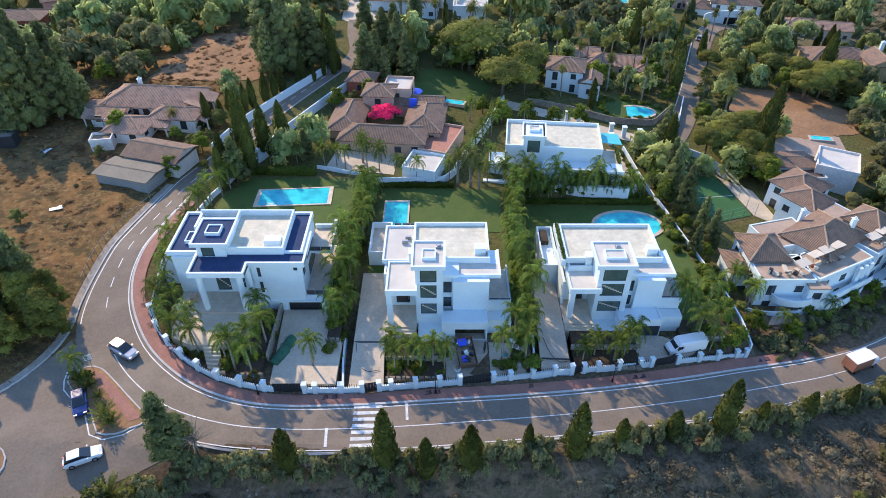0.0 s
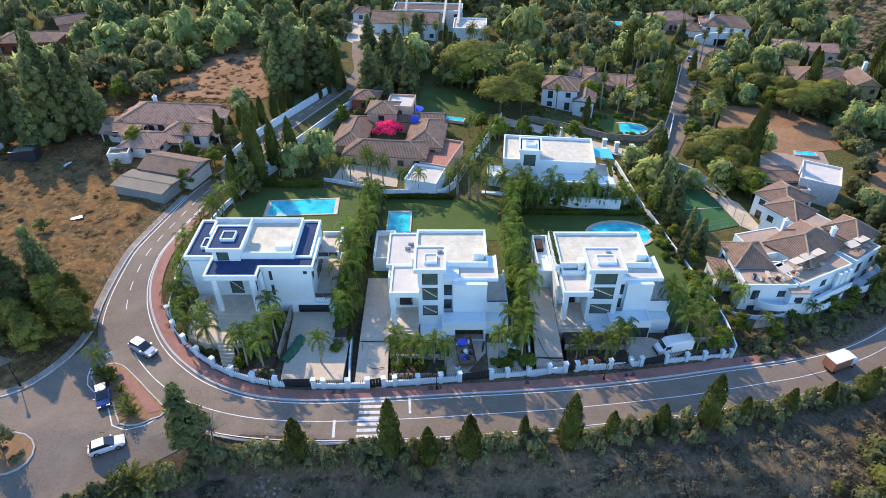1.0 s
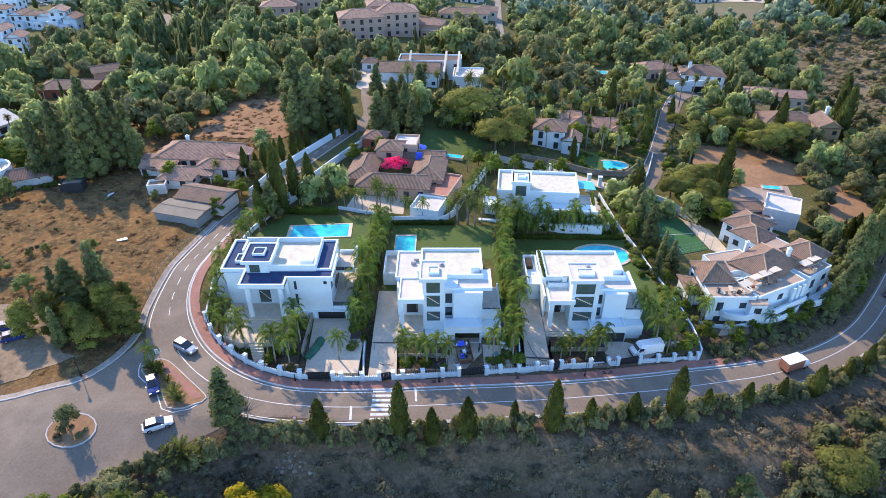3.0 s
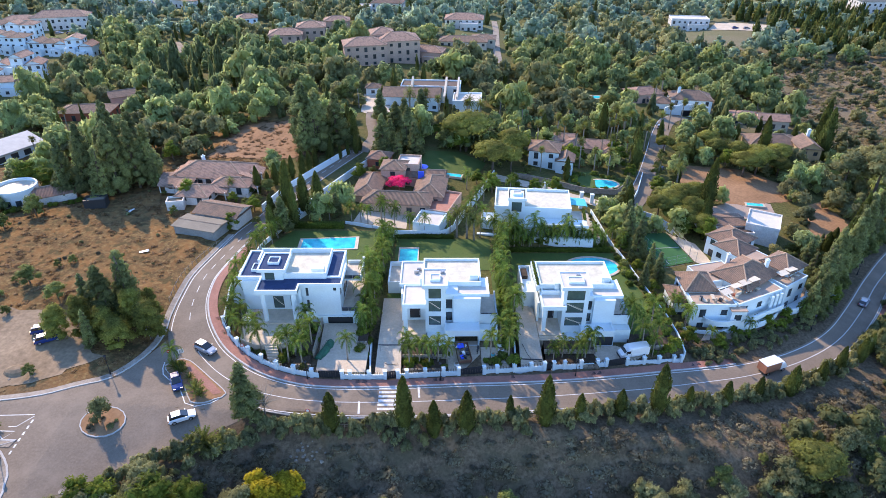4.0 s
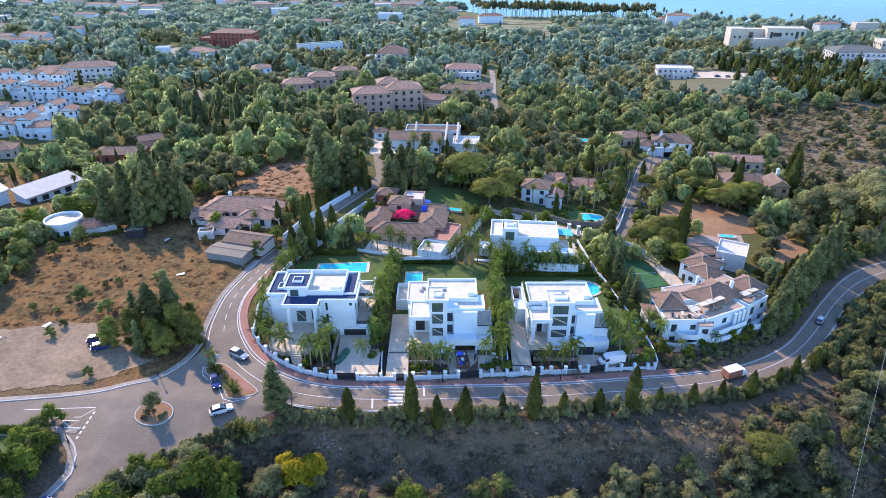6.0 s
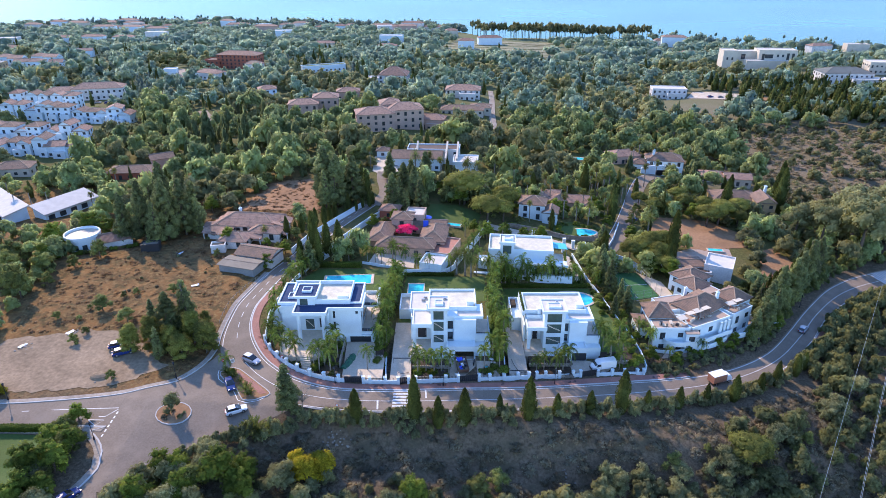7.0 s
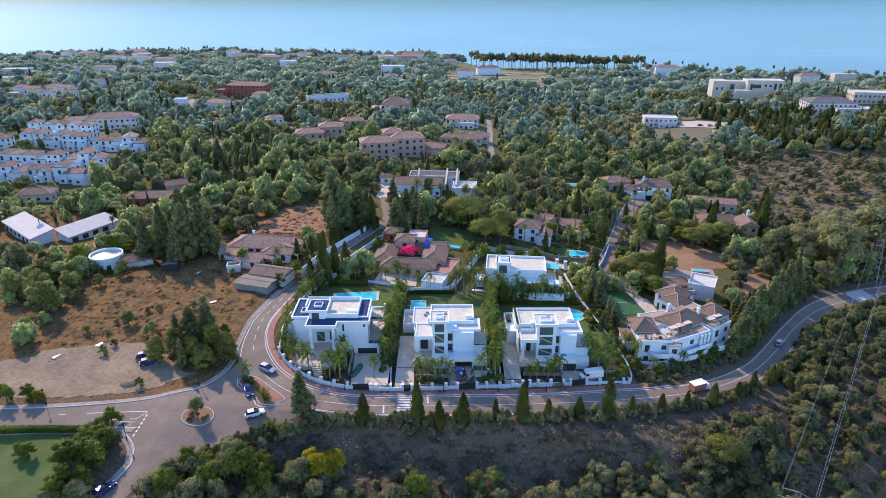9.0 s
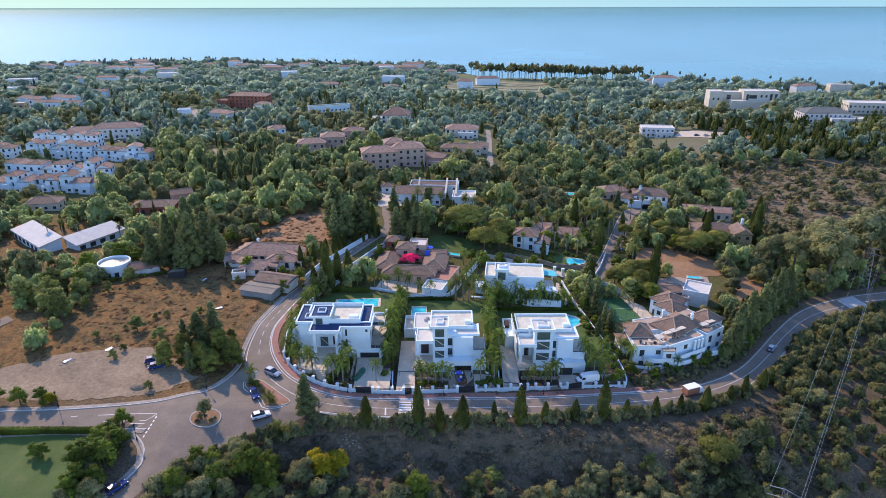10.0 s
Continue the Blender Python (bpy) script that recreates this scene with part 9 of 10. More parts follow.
wood("scrub", "grey-green bushes scattered through the hillside scrub", GREYSCRUB, T_BUSH, rows_of(ex[tall_], ey[tall_], g_, (0.9, 1.8), (1.0, 2.2), 3), 28)
ex, ey, g_ = strew(415, 150, 240, 30, keep=lambda x, y: (x > 112) & (y < 175 + 0.25 * (x - 112)), grow=0.5)
wood("woodland", "light olive trees at the foot of the dry hill", OLIVEWOOD, T_MID, rows_of(ex, ey, g_, (1.6, 3.8), (3, 7), 6), 18)
ex, ey, g_ = strew(407, 170, 380, 80, keep=east_scrub, grow=0.0)
wood("woodland", "olive and carob trees dotted over the dry hillside", OLIVEWOOD, T_FAR, rows_of(ex, ey, g_, (1.6, 4.0), (2.6, 6), 5), 9)
ex, ey, g_ = strew(408, 12, 66, 2.3, margin=6, keep=lambda x, y: (y < np.interp(x, [-58, -45, -30, 20, 60, 96, 140], [26, 32, 39, 43.5, 54, 68, 100])) & (x > -60), grow=0.0)
wood("scrub", "dry brown undergrowth on the ravine slope", SCRUB, T_BUSH, rows_of(ex, ey, g_, (0.5, 1.6), (0.5, 1.6), 3), 10)
ex, ey, g_ = strew(409, 24, 130, 9, margin=20, keep=lambda x, y: (x > 58) & (y < np.interp(x, [58, 69, 79, 88, 97, 109, 120, 133, 154, 200], [48, 52, 57, 64, 75, 88, 100, 110, 120, 127])), grow=0.0, gap=3.4)
wood("woodland", "dark olive trees filling the lower ravine", RAVINE, T_MID, rows_of(ex, ey, g_, (1.3, 3.4), (2.2, 5.5), 6), 11)
ex, ey, g_ = strew(414, 70, 112, 17, margin=10, keep=lambda x, y: (x > 84) & (x < 150) & (y > np.interp(x, [75, 86, 98, 110, 125, 141], [74, 82, 93, 106, 120, 131])) & (y < 112), grow=0.0)
wood("woodland", "dark green trees inside the bend of the road", OAK, T_MID, rows_of(ex, ey, g_, (1.0, 2.1), (2, 4.6), 6), 17)
ex, ey, g_ = strew(413, 2, 60, 7, margin=8, keep=lambda x, y: (y < np.interp(x, [-58, -45, -30, 20, 60, 96, 140], [20, 25, 29, 32, 41, 55, 85])) & (x > -58) & (x < 62), grow=1.0, gap=3.3)
wood("woodland", "grey-green bushes crowding the ravine floor", GREYSCRUB, T_MID, rows_of(ex, ey, g_, (1.2, 3.0), (2.0, 4.8), 6), 16)
ex, ey, g_ = strew(410, 90, 175, 14, margin=20, keep=lambda x, y: (x > 104) & (y > 0.75 * x + 20), grow=1.5, gap=4.2)
wood("woodland", "green trees above the far bend of the road", WOODS, T_MID, rows_of(ex, ey, g_, (1.2, 2.8), (2.6, 6), 6), 12)
ex, ey, g_ = strew(411, 44, 140, 3.0, margin=10, keep=west_field, grow=0.0)
wood("scrub", "tufts of dry grass over the bare slope", DRYWEED, T_TUFT, rows_of(ex, ey, g_, (0.2, 0.6), (0.15, 0.5), 2), 13)
ex, ey, g_ = strew(416, 48, 140, 3.2, margin=10, keep=west_field, grow=0.0)
wood("scrub", "low brown bushes dotted over the bare slope", DRYWEED, T_BUSH, rows_of(ex, ey, g_, (0.3, 1.0), (0.3, 0.8), 3), 19)
ex, ey, g_ = strew(412, 60, 190, 30, margin=30, keep=lambda x, y: (x < -104 - 0.1 * (y - 60)) & (y < 190), grow=1.0)
wood("woodland", "thick green trees below the vacant plot", WOODS, T_MID, rows_of(ex, ey, g_, (1.8, 3.8), (4, 8), 6), 14)


def with_trunk(t, w=0.05):
    """A crown template with a bare trunk under it."""
    v, f, tr, n = t
    k = len(v)
    ring = [(w * math.cos(a), w * math.sin(a), z) for z in (0.0, 0.75) for a in (0, 2.1, 4.2)]
    tri = [(k + i, k + (i + 1) % 3, k + 3 + (i + 1) % 3) for i in range(3)] + [(k + i, k + 3 + (i + 1) % 3, k + 3 + i) for i in range(3)]
    side = [(math.cos(a), math.sin(a), 0.0) for _ in (0, 1) for a in (0, 2.1, 4.2)]
    return np.concatenate([v, np.array(ring)]), f, np.concatenate([tr, np.array(tri)]), np.concatenate([n, np.array(side)])


def top_heavy(seed, lo, hi, R, n):
    rng = np.random.default_rng(seed)
    c, r = lumps(rng, n, R, lo, hi, 0.5)
    return with_trunk(crown_of(rng, c, r, 60, 0.3 * R, 0.28, 0.5, 0.85))


T_TALL = [top_heavy(320 + i, 0.66, 0.92, 1.0, 6) for i in range(3)]
T_SHOREPALM = [top_heavy(330 + i, 0.86, 0.95, 0.9, 4) for i in range(2)]
rw = np.random.default_rng(97)
wx, wy = np.concatenate([rw.uniform(-68, -33, 620), rw.uniform(-78, -46, 380)]), np.concatenate([rw.uniform(137, 171, 620), rw.uniform(104, 138, 380)])
ok_ = np.ones(len(wx), bool)
for a_, b_, c_ in TAKEN_SPOTS:
    ok_ &= np.hypot(wx - a_, wy - b_) > c_ - 1.6
for line_, w_ in TAKEN_LINES:
    for q_ in line_:
        ok_ &= np.hypot(wx - q_.x, wy - q_.y) > w_
wood("scrub", "dry reddish weeds round the deserted farmhouse", DRYWEED, T_BUSH, rows_of(wx[ok_], wy[ok_], rw, (0.3, 1.1), (0.3, 0.9), 3), 29)
sx_ = np.sort(rn.uniform(38, 268, 130))
sy_ = np.array([coast(a) - 14 for a in sx_]) - rn.uniform(0, 18, 130)
wood("tall_trees", "row of tall bare-trunked trees along the beach", OLIVEWOOD, T_TALL, np.stack([sx_, sy_, np.array([top(a, b) for a, b in zip(sx_, sy_)]) - 0.3, rn.uniform(4.4, 7.0, 130), rn.uniform(15, 22, 130), rn.integers(0, 3, 130)], 1), 15)
sx_ = np.concatenate([rn.uniform(268, 345, 16), rn.uniform(400, 640, 34), rn.uniform(-620, 30, 70)])
sy_ = np.array([coast(a) - 20 for a in sx_]) - rn.uniform(0, 22, len(sx_))
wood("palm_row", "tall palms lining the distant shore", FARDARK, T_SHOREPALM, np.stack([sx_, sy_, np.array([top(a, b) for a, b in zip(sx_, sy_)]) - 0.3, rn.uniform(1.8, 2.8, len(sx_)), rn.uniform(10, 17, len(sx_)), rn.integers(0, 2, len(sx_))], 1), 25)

sx_ = np.concatenate([rn.uniform(-640, 30, 190), rn.uniform(300, 640, 60)])
sy_ = np.array([coast(a) - 12 for a in sx_]) - rn.uniform(0, 34, len(sx_))
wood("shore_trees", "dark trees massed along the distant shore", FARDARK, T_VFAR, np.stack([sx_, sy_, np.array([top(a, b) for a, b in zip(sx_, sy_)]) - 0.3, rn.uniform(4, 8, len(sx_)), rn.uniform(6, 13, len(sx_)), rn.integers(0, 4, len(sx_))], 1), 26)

# undergrowth of the palm screens
ru = np.random.default_rng(95)
rows = []
for x0, y0, x1, y1, n, w in ((-15.0, 64, -13.6, 100, 60, 0.9), (12.0, 64, 12.6, 100, 60, 0.9), (14.5, 101.6, 39.0, 103.0, 44, 0.7)):
    for i in range(n):
        u = (i + 0.5) / n
        x, y, r = x0 + (x1 - x0) * u + ru.uniform(-w, w), y0 + (y1 - y0) * u + ru.uniform(-0.5, 0.5), ru.uniform(0.6, 1.1)
        rows.append((x, y, top(x, y) - 0.1, r, r * ru.uniform(1.2, 1.9), ru.integers(0, 3)))
wood("undergrowth", "dark green undergrowth below the screening palms", HEDGE, T_THICK, np.array(rows), 66)

# thickets along the road: bushes grown into one another
rv = np.random.default_rng(93)
bend = [p for p in road_out if p.x > 84 and p.y < 128]
for near, far, n, r0, r1, label, mat, no in ((1.0, 3.4, 140, 1.3, 2.2, "dark olive bushes crowding the outside of the bend", RAVINE, 63), (4.5, 11.0, 130, 1.2, 2.4, "dark olive bushes on the slope below the bend", RAVINE, 64)):
    rows = []
    for i in range(n):
        d = rv.uniform(near, far)
        line = offset(bend, -d)
        u = rv.uniform(0, len(line) - 1.001)
        p = line[int(u)].lerp(line[int(u) + 1], u % 1)
        r = rv.uniform(r0, r1)
        rows.append((p.x, p.y, top(p.x, p.y) - 0.3, r, r * rv.uniform(1.7, 2.6), rv.integers(0, 6)))
    wood("thicket", label, mat, T_THICK, np.array(rows), no)
rows = []
inner = [p for p in road_in if p.x > 92 and p.y < 137]
for i in range(120):
    d, u, r = rv.uniform(2.4, 9.0), rv.uniform(0, len(inner) - 1.001), rv.uniform(0.9, 2.1)
    line = offset(inner, d)
    p = line[int(u)].lerp(line[int(u) + 1], u % 1)
    rows.append((p.x, p.y, top(p.x, p.y) - 0.3, r, r * rv.uniform(1.5, 2.4), rv.integers(0, 6)))
wood("thicket", "green bushes and small trees inside the bend", OAK, T_THICK, np.array(rows), 65)
rt = np.random.default_rng(91)
tx = np.concatenate([rt.uniform(-50, 98, 470)])
edge_x = [-60, -50, -42, -36, -28] + [p.x for p in road_out if p.x > -26 and p.y < 110]
edge_y = [24, 31.8, 36.2, 39.4, 42.6] + [p.y for p in road_out if p.x > -26 and p.y < 110]
ty = np.interp(tx, edge_x, edge_y) - 0.7 - np.abs(rt.normal(size=470)) * 1.4
tr = rt.uniform(0.8, 1.5, 470)
tz = np.array([top(a, b) for a, b in zip(tx, ty)]) - 0.1
wood("thicket", "grey-green thicket along the ravine side of the road", GREYSCRUB, T_THICK, np.stack([tx, ty, tz, tr, tr * rt.uniform(1.6, 2.5, 470), rt.integers(0, 6, 470)], 1), 61)
tx = rt.uniform(49, 96, 130)
ty = np.interp(tx, [44, 54, 64, 75, 86, 98], [60.5, 63.5, 68.0, 73.4, 81.6, 94.0]) + rt.uniform(1.8, 7.0, 130)
tr = rt.uniform(0.6, 1.2, 130)
tz = np.array([top(a, b) for a, b in zip(tx, ty)]) - 0.1
wood("thicket", "green shrubs massed below the mansion's terrace", GREYSCRUB, T_THICK, np.stack([tx, ty, tz, tr, tr * rt.uniform(1.1, 1.8, 130), rt.integers(0, 6, 130)], 1), 62)

# ---- vehicles ----


def loft(sections, b=None, caps=True):
    """A skin through rings of as many corners."""
    b = b or Build()
    n0, m = len(b.v), len(sections[0])
    for ring in sections:
        b.v += [tuple(p) for p in ring]
    for i in range(len(sections) - 1):
        for k in range(m):
            q = (k + 1) % m
            a = n0 + i * m
            b.f.append((a + k, a + q, a + m + q, a + m + k))
    if caps:
        b.f.append(tuple(range(n0 + m - 1, n0 - 1, -1)))
        e = n0 + (len(sections) - 1) * m
        b.f.append(tuple(range(e, e + m)))
    return b


def hull(x, w, z0, z1, r=0.12):
    """A rounded cross-section at x, half-width w, from z0 to z1."""
    return [(x, -w + r, z0), (x, w - r, z0), (x, w, z0 + r), (x, w, z1 - r), (x, w - r * 1.3, z1), (x, -w + r * 1.3, z1), (x, -w, z1 - r), (x, -w, z0 + r)]


def wheel(parent, x, y, r, w):
    t = part("wheel", Build().tube([(x, y - w / 2, r), (x, y + w / 2, r)], [r, r], 18), RUBBERB, parent, "black rubber tyre")
    part("rim", Build().tube([(x, y - w / 2 - 0.01, r), (x, y + w / 2 + 0.01, r)], [r * 0.62, r * 0.62], 14), CHROME, t)


def car(x, y, rz, paint, label, L=4.2, W=1.76, H=1.52, tall=True, z=None):
    ob = thing("car", label, "car", x, y, (top(x, y) + 0.06) if z is None else z, rz)
    h, w = L / 2, W / 2
    belt = H * 0.62
    body = [hull(-h, w * 0.82, 0.35, belt * 0.8), hull(-h + 0.25, w * 0.96, 0.24, belt * 0.96), hull(-h + 0.9, w, 0.2, belt), hull(0, w, 0.2, belt), hull(h - 1.25, w, 0.2, belt * 0.98), hull(h - 0.3, w * 0.94, 0.24, belt * 0.82), hull(h, w * 0.78, 0.34, belt * 0.62)]
    part("body", loft(body), paint, ob, smooth=False)
    back = -h + (0.22 if tall else 0.75)
    cab = [hull(back, w * 0.84, belt - 0.05, belt + 0.02, 0.03), hull(back + 0.35, w * 0.78, belt - 0.05, H - 0.07, 0.08), hull(h - 2.1, w * 0.77, belt - 0.05, H - 0.05, 0.08), hull(h - 1.15, w * 0.86, belt - 0.05, belt + 0.02, 0.03)]
    part("glasshouse", loft(cab), CARGLASS, ob, "dark car glass")
    part("roof", loft([hull(back + 0.42, w * 0.72, H - 0.09, H - 0.02, 0.03), hull(-0.2, w * 0.74, H - 0.08, H, 0.03), hull(h - 2.2, w * 0.72, H - 0.09, H - 0.02, 0.03)]), paint, ob)
    for sx in (-h + 0.85, h - 0.9):
        for sy in (-w + 0.1, w - 0.1):
            wheel(ob, sx, sy, 0.33, 0.24)
    for sy in (-w * 0.62, w * 0.62):
        part("headlight", Build().box(h - 0.22, h - 0.04, sy - 0.18, sy + 0.18, belt * 0.58, belt * 0.74), CHROME, ob)
        part("tail_light", Build().box(-h + 0.0, -h + 0.16, sy - 0.16, sy + 0.16, belt * 0.62, belt * 0.9), LAMPRED, ob)
    part("bumper", Build().box(-h - 0.04, -h + 0.2, -w * 0.8, w * 0.8, 0.28, 0.5).box(h - 0.2, h + 0.02, -w * 0.76, w * 0.76, 0.26, 0.46), FRAMEDARK, ob)
    for sy in (-w - 0.08, w + 0.08):
        part("mirror", Build().box(h - 1.55, h - 1.4, sy - 0.09, sy + 0.09, belt, belt + 0.14), paint, ob)
    part("number_plate", Build().box(-h - 0.06, -h - 0.03, -0.26, 0.26, 0.55, 0.66), PAINT, ob)
    return ob


def van(x, y, rz, label, z):
    ob = thing("van", label, "van", x, y, z, rz)
    L, w, H = 5.9, 1.0, 2.5
    h = L / 2
    part("body", loft([hull(-h, w * 0.95, 0.4, H * 0.97, 0.15), hull(-h + 0.3, w, 0.3, H, 0.18), hull(h - 1.9, w, 0.3, H, 0.18), hull(h - 1.5, w, 0.3, H * 0.94, 0.2), hull(h - 0.75, w * 0.98, 0.3, 1.45, 0.15), hull(h - 0.1, w * 0.92, 0.35, 1.15, 0.15), hull(h, w * 0.85, 0.4, 0.9, 0.1)]), CARWHITE, ob)
    ws = Build()
    ws.quad((h - 1.46, -w * 0.82, 2.22), (h - 1.46, w * 0.82, 2.22), (h - 0.7, w * 0.86, 1.5), (h - 0.7, -w * 0.86, 1.5))
    part("windscreen", ws, CARGLASS, ob)
    for sy in (-1, 1):
        sb = Build()
        sb.box(h - 1.95, h - 1.1, sy * w - 0.015, sy * w + 0.015, 1.35, 1.95)
        part("side_window", sb, CARGLASS, ob)
        part("headlight", Build().box(h - 0.3, h - 0.02, sy * 0.7 - 0.16, sy * 0.7 + 0.16, 0.85, 1.1), CHROME, ob)
        part("mirror", Build().box(h - 1.2, h - 1.0, sy * (w + 0.12) - 0.1, sy * (w + 0.12) + 0.1, 1.4, 1.75), FRAMEDARK, ob)
        for sx in (-h + 1.1, h - 1.0):
            wheel(ob, sx, sy * (w - 0.1), 0.36, 0.26)
        part("door_seam", Build().box(h - 2.1, h - 2.07, sy * w - 0.02, sy * w + 0.012, 0.5, 2.0), FRAMEDARK, ob)
    part("bumper", Build().box(h - 0.2, h + 0.06, -w * 0.85, w * 0.85, 0.35, 0.7), FRAMEDARK, ob)


def truck(x, y, rz):
    ob = thing("truck", "small box truck with a white roof and rust-red sides", "truck", x, y, top(x, y) + 0.06, rz)
    part("cargo_box", Build().box(-2.9, 1.0, -1.05, 1.05, 0.8, 2.7), ORANGECLOTH, ob)
    part("box_roof", Build().box(-2.95, 1.05, -1.1, 1.1, 2.7, 2.8), CARWHITE, ob, "white box roof")
    part("cab", loft([hull(1.1, 1.0, 0.5, 2.2, 0.12), hull(2.0, 1.0, 0.5, 2.2, 0.15), hull(2.7, 0.95, 0.5, 1.4, 0.12), hull(2.85, 0.9, 0.55, 1.1, 0.1)]), CARWHITE, ob)
    wsb = Build()
    wsb.quad((2.08, -0.8, 2.1), (2.08, 0.8, 2.1), (2.68, 0.82, 1.42), (2.68, -0.82, 1.42))
    part("windscreen", wsb, CARGLASS, ob)
    part("chassis", Build().box(-2.9, 2.4, -0.5, 0.5, 0.45, 0.8), FRAMEDARK, ob)
    for sx in (-1.9, 1.9):
        for sy in (-0.9, 0.9):
            wheel(ob, sx, sy, 0.4, 0.28)


car(-43.2, 57.8, -30, CARSILVER, "pale silver people carrier on the road bend", L=4.5, H=1.7)
car(-45.3, 49.1, -62, CARBLUE, "dark blue car stopped beside the traffic island")
car(-42.0, 42.0, 26, CARWHITE, "white car parked above the ravine hedge")
car(-74.0, 61.7, 18, CARBLUE, "dark car parked under the pines")
car(-71.9, 59.4, 27, CARBLUE, "dark blue estate car on the bare plot", L=4.6)
car(97.4, 89.2, 46, CARSILVER, "pale blue-grey car on the lower bend")
car(-64.6, 21.2, 57, CARBLUE, "dark car in the side road")
car(81.0, 197, 68, CARSILVER, "pale car parked in the narrow lane")
car(68.8, 155.4, 62, CARBLUE, "dark car parked in the narrow lane")
van(36.4, 64.6, 192, "white panel van parked on the garage forecourt", -4.85)
truck(64.8, 65.0, 21)
for x, y, lab in ((-214, 333, "far parked pale car"), (-206, 330, "far parked car"), (-176, 276, "far pale car by the village"), (188, 392, "far car on the ridge terrace"), (194, 389, "far pale car on the ridge"), (200, 387, "far dark car on the ridge")):
    car(x, y, 10, CARSILVER if "pale" in lab else CARBLUE, lab + " beside the buildings" if len(lab.split()) < 6 else lab)

# ---- street furniture ----


def street_lamp(x, y, rz=0.0):
    ob = thing("street_lamp", "black cast-iron street lamp on the pavement", "street lamp", x, y, top(x, y) + 0.1, rz, group="street lamps")
    part("base", Build().tube([(0, 0, 0), (0, 0, 0.5), (0, 0, 0.9)], [0.17, 0.13, 0.07], 10), BLACKSTEEL, ob)
    part("pole", Build().tube([(0, 0, 0.9), (0, 0, 3.4)], [0.06, 0.05], 8), BLACKSTEEL, ob)
    lan = part("lantern", Build().tube([(0, 0, 3.4), (0, 0, 3.9)], [0.12, 0.24], 6), CARGLASS, ob, "glazed lantern")
    part("cap", Build().tube([(0, 0, 3.9), (0, 0, 4.0), (0, 0, 4.2)], [0.28, 0.22, 0.03], 6), BLACKSTEEL, lan)


for x, y in spots("-56.9,50.6 -66.0,33.7 -24.0,51.9 24.0,57.8 56.6,67.2 79.4,78.2 -88.5,44.4 -1.0,53.7 102.6,101.2"):
    street_lamp(x, y)


def road_sign(x, y, rz, kind, label):
    ob = thing("road_sign", label, "road sign", x, y, top(x, y) + 0.1, rz)
    part("post", Build().cyl(0, 0, 0, 2.5, 0.035, sides=8), GREYSTEEL, ob)
    if kind == "round":
        part("plate", Build().tube([(0, -0.05, 2.4), (0, -0.02, 2.4)], [0.36, 0.36], 20), LAMPRED, ob, "red ringed plate")
        part("face", Build().tube([(0, -0.06, 2.4), (0, -0.05, 2.4)], [0.26, 0.26], 20), PAINT, ob)
    elif kind == "stop":
        part("plate", Build().tube([(0, -0.05, 2.4), (0, -0.02, 2.4)], [0.38, 0.38], 8), LAMPRED, ob, "red plate")
        part("bar", Build().box(-0.26, 0.26, -0.065, -0.055, 2.34, 2.46), PAINT, ob)
    else:
        part("plate", Build().box(-0.45, 0.45, -0.05, -0.02, 1.6, 2.5), PAINT, ob, "white board")
        for i in range(3):
            part("bar", Build().box(-0.32, 0.32, -0.058, -0.052, 1.8 + i * 0.22, 1.87 + i * 0.22), FRAMEDARK, ob)


road_sign(-48.0, 54.4, 20, "stop", "red road sign on the traffic island")
road_sign(-46.3, 55.0, 30, "board", "white direction board on the traffic island")
road_sign(-36.2, 57.0, 25, "round", "round road sign beside the garden wall")
road_sign(-53.6, 59.6, -20, "board", "pale notice board under the pines")
road_sign(-22.2, 43.0, 0, "round", "round road sign above the ravine")

for x, y in spots("-15.5,51.9 -14.3,52.1 -2.0,53.6 -0.8,53.8 12.0,55.9 27.5,58.9 28.7,59.2 48.5,64.6 49.9,65.0"):
    q = thing("drain_cover", "dark iron drain grating in the brick pavement", "drain cover", x, y, top(x, y) + 0.165, 12, group="drain covers")
    part("frame", Build().ring([(-0.45, -0.3), (0.45, -0.3), (0.45, 0.3), (-0.45, 0.3)], [(-0.38, -0.23), (0.38, -0.23), (0.38, 0.23), (-0.38, 0.23)], 0, 0.03), BLACKSTEEL, q)
    for i in range(5):
        part("bar", Build().box(-0.36 + i * 0.16, -0.28 + i * 0.16, -0.23, 0.23, 0, 0.022), FRAMEDARK, q)
mh = thing("manhole_cover", "pale round manhole cover in the side road", "manhole cover", -54.8, 28.9, top(-54.8, 28.9) + 0.09)
part("disc", Build().cyl(0, 0, -0.1, 0.02, 0.42, sides=20), WESTPAVE, mh)
mh.matrix_basis = mh.matrix_basis @ pose(0, 0, 0, math.degrees(math.atan(top(-54.8, 29.4) - top(-54.8, 28.4))), -math.degrees(math.atan(top(-54.3, 28.9) - top(-55.3, 28.9))))

# low timber rail above the ravine
rail_line = [p for p in offset(road_out, -1.2) if -24 < p.x < 60]
rail_line = even(rail_line, 36)
fence = thing("timber_rail", "low weathered timber rail along the ravine edge", "rail")
WOODGREY = plain("weathered_timber", (0.30, 0.24, 0.18), 0.85, 0.25, 6, 1.0)
for p, q in zip(rail_line, rail_line[1:]):
    zp, zq = top(p.x, p.y), top(q.x, q.y)
    part("post", Build().cyl(p.x, p.y, zp - 0.4, zp + 1.0, 0.07, sides=7), WOODGREY, fence)
    for hgt in (0.5, 0.9):
        part("bar", Build().tube([(p.x, p.y, zp + hgt), (q.x, q.y, zq + hgt)], [0.05, 0.05], 6), WOODGREY, fence)

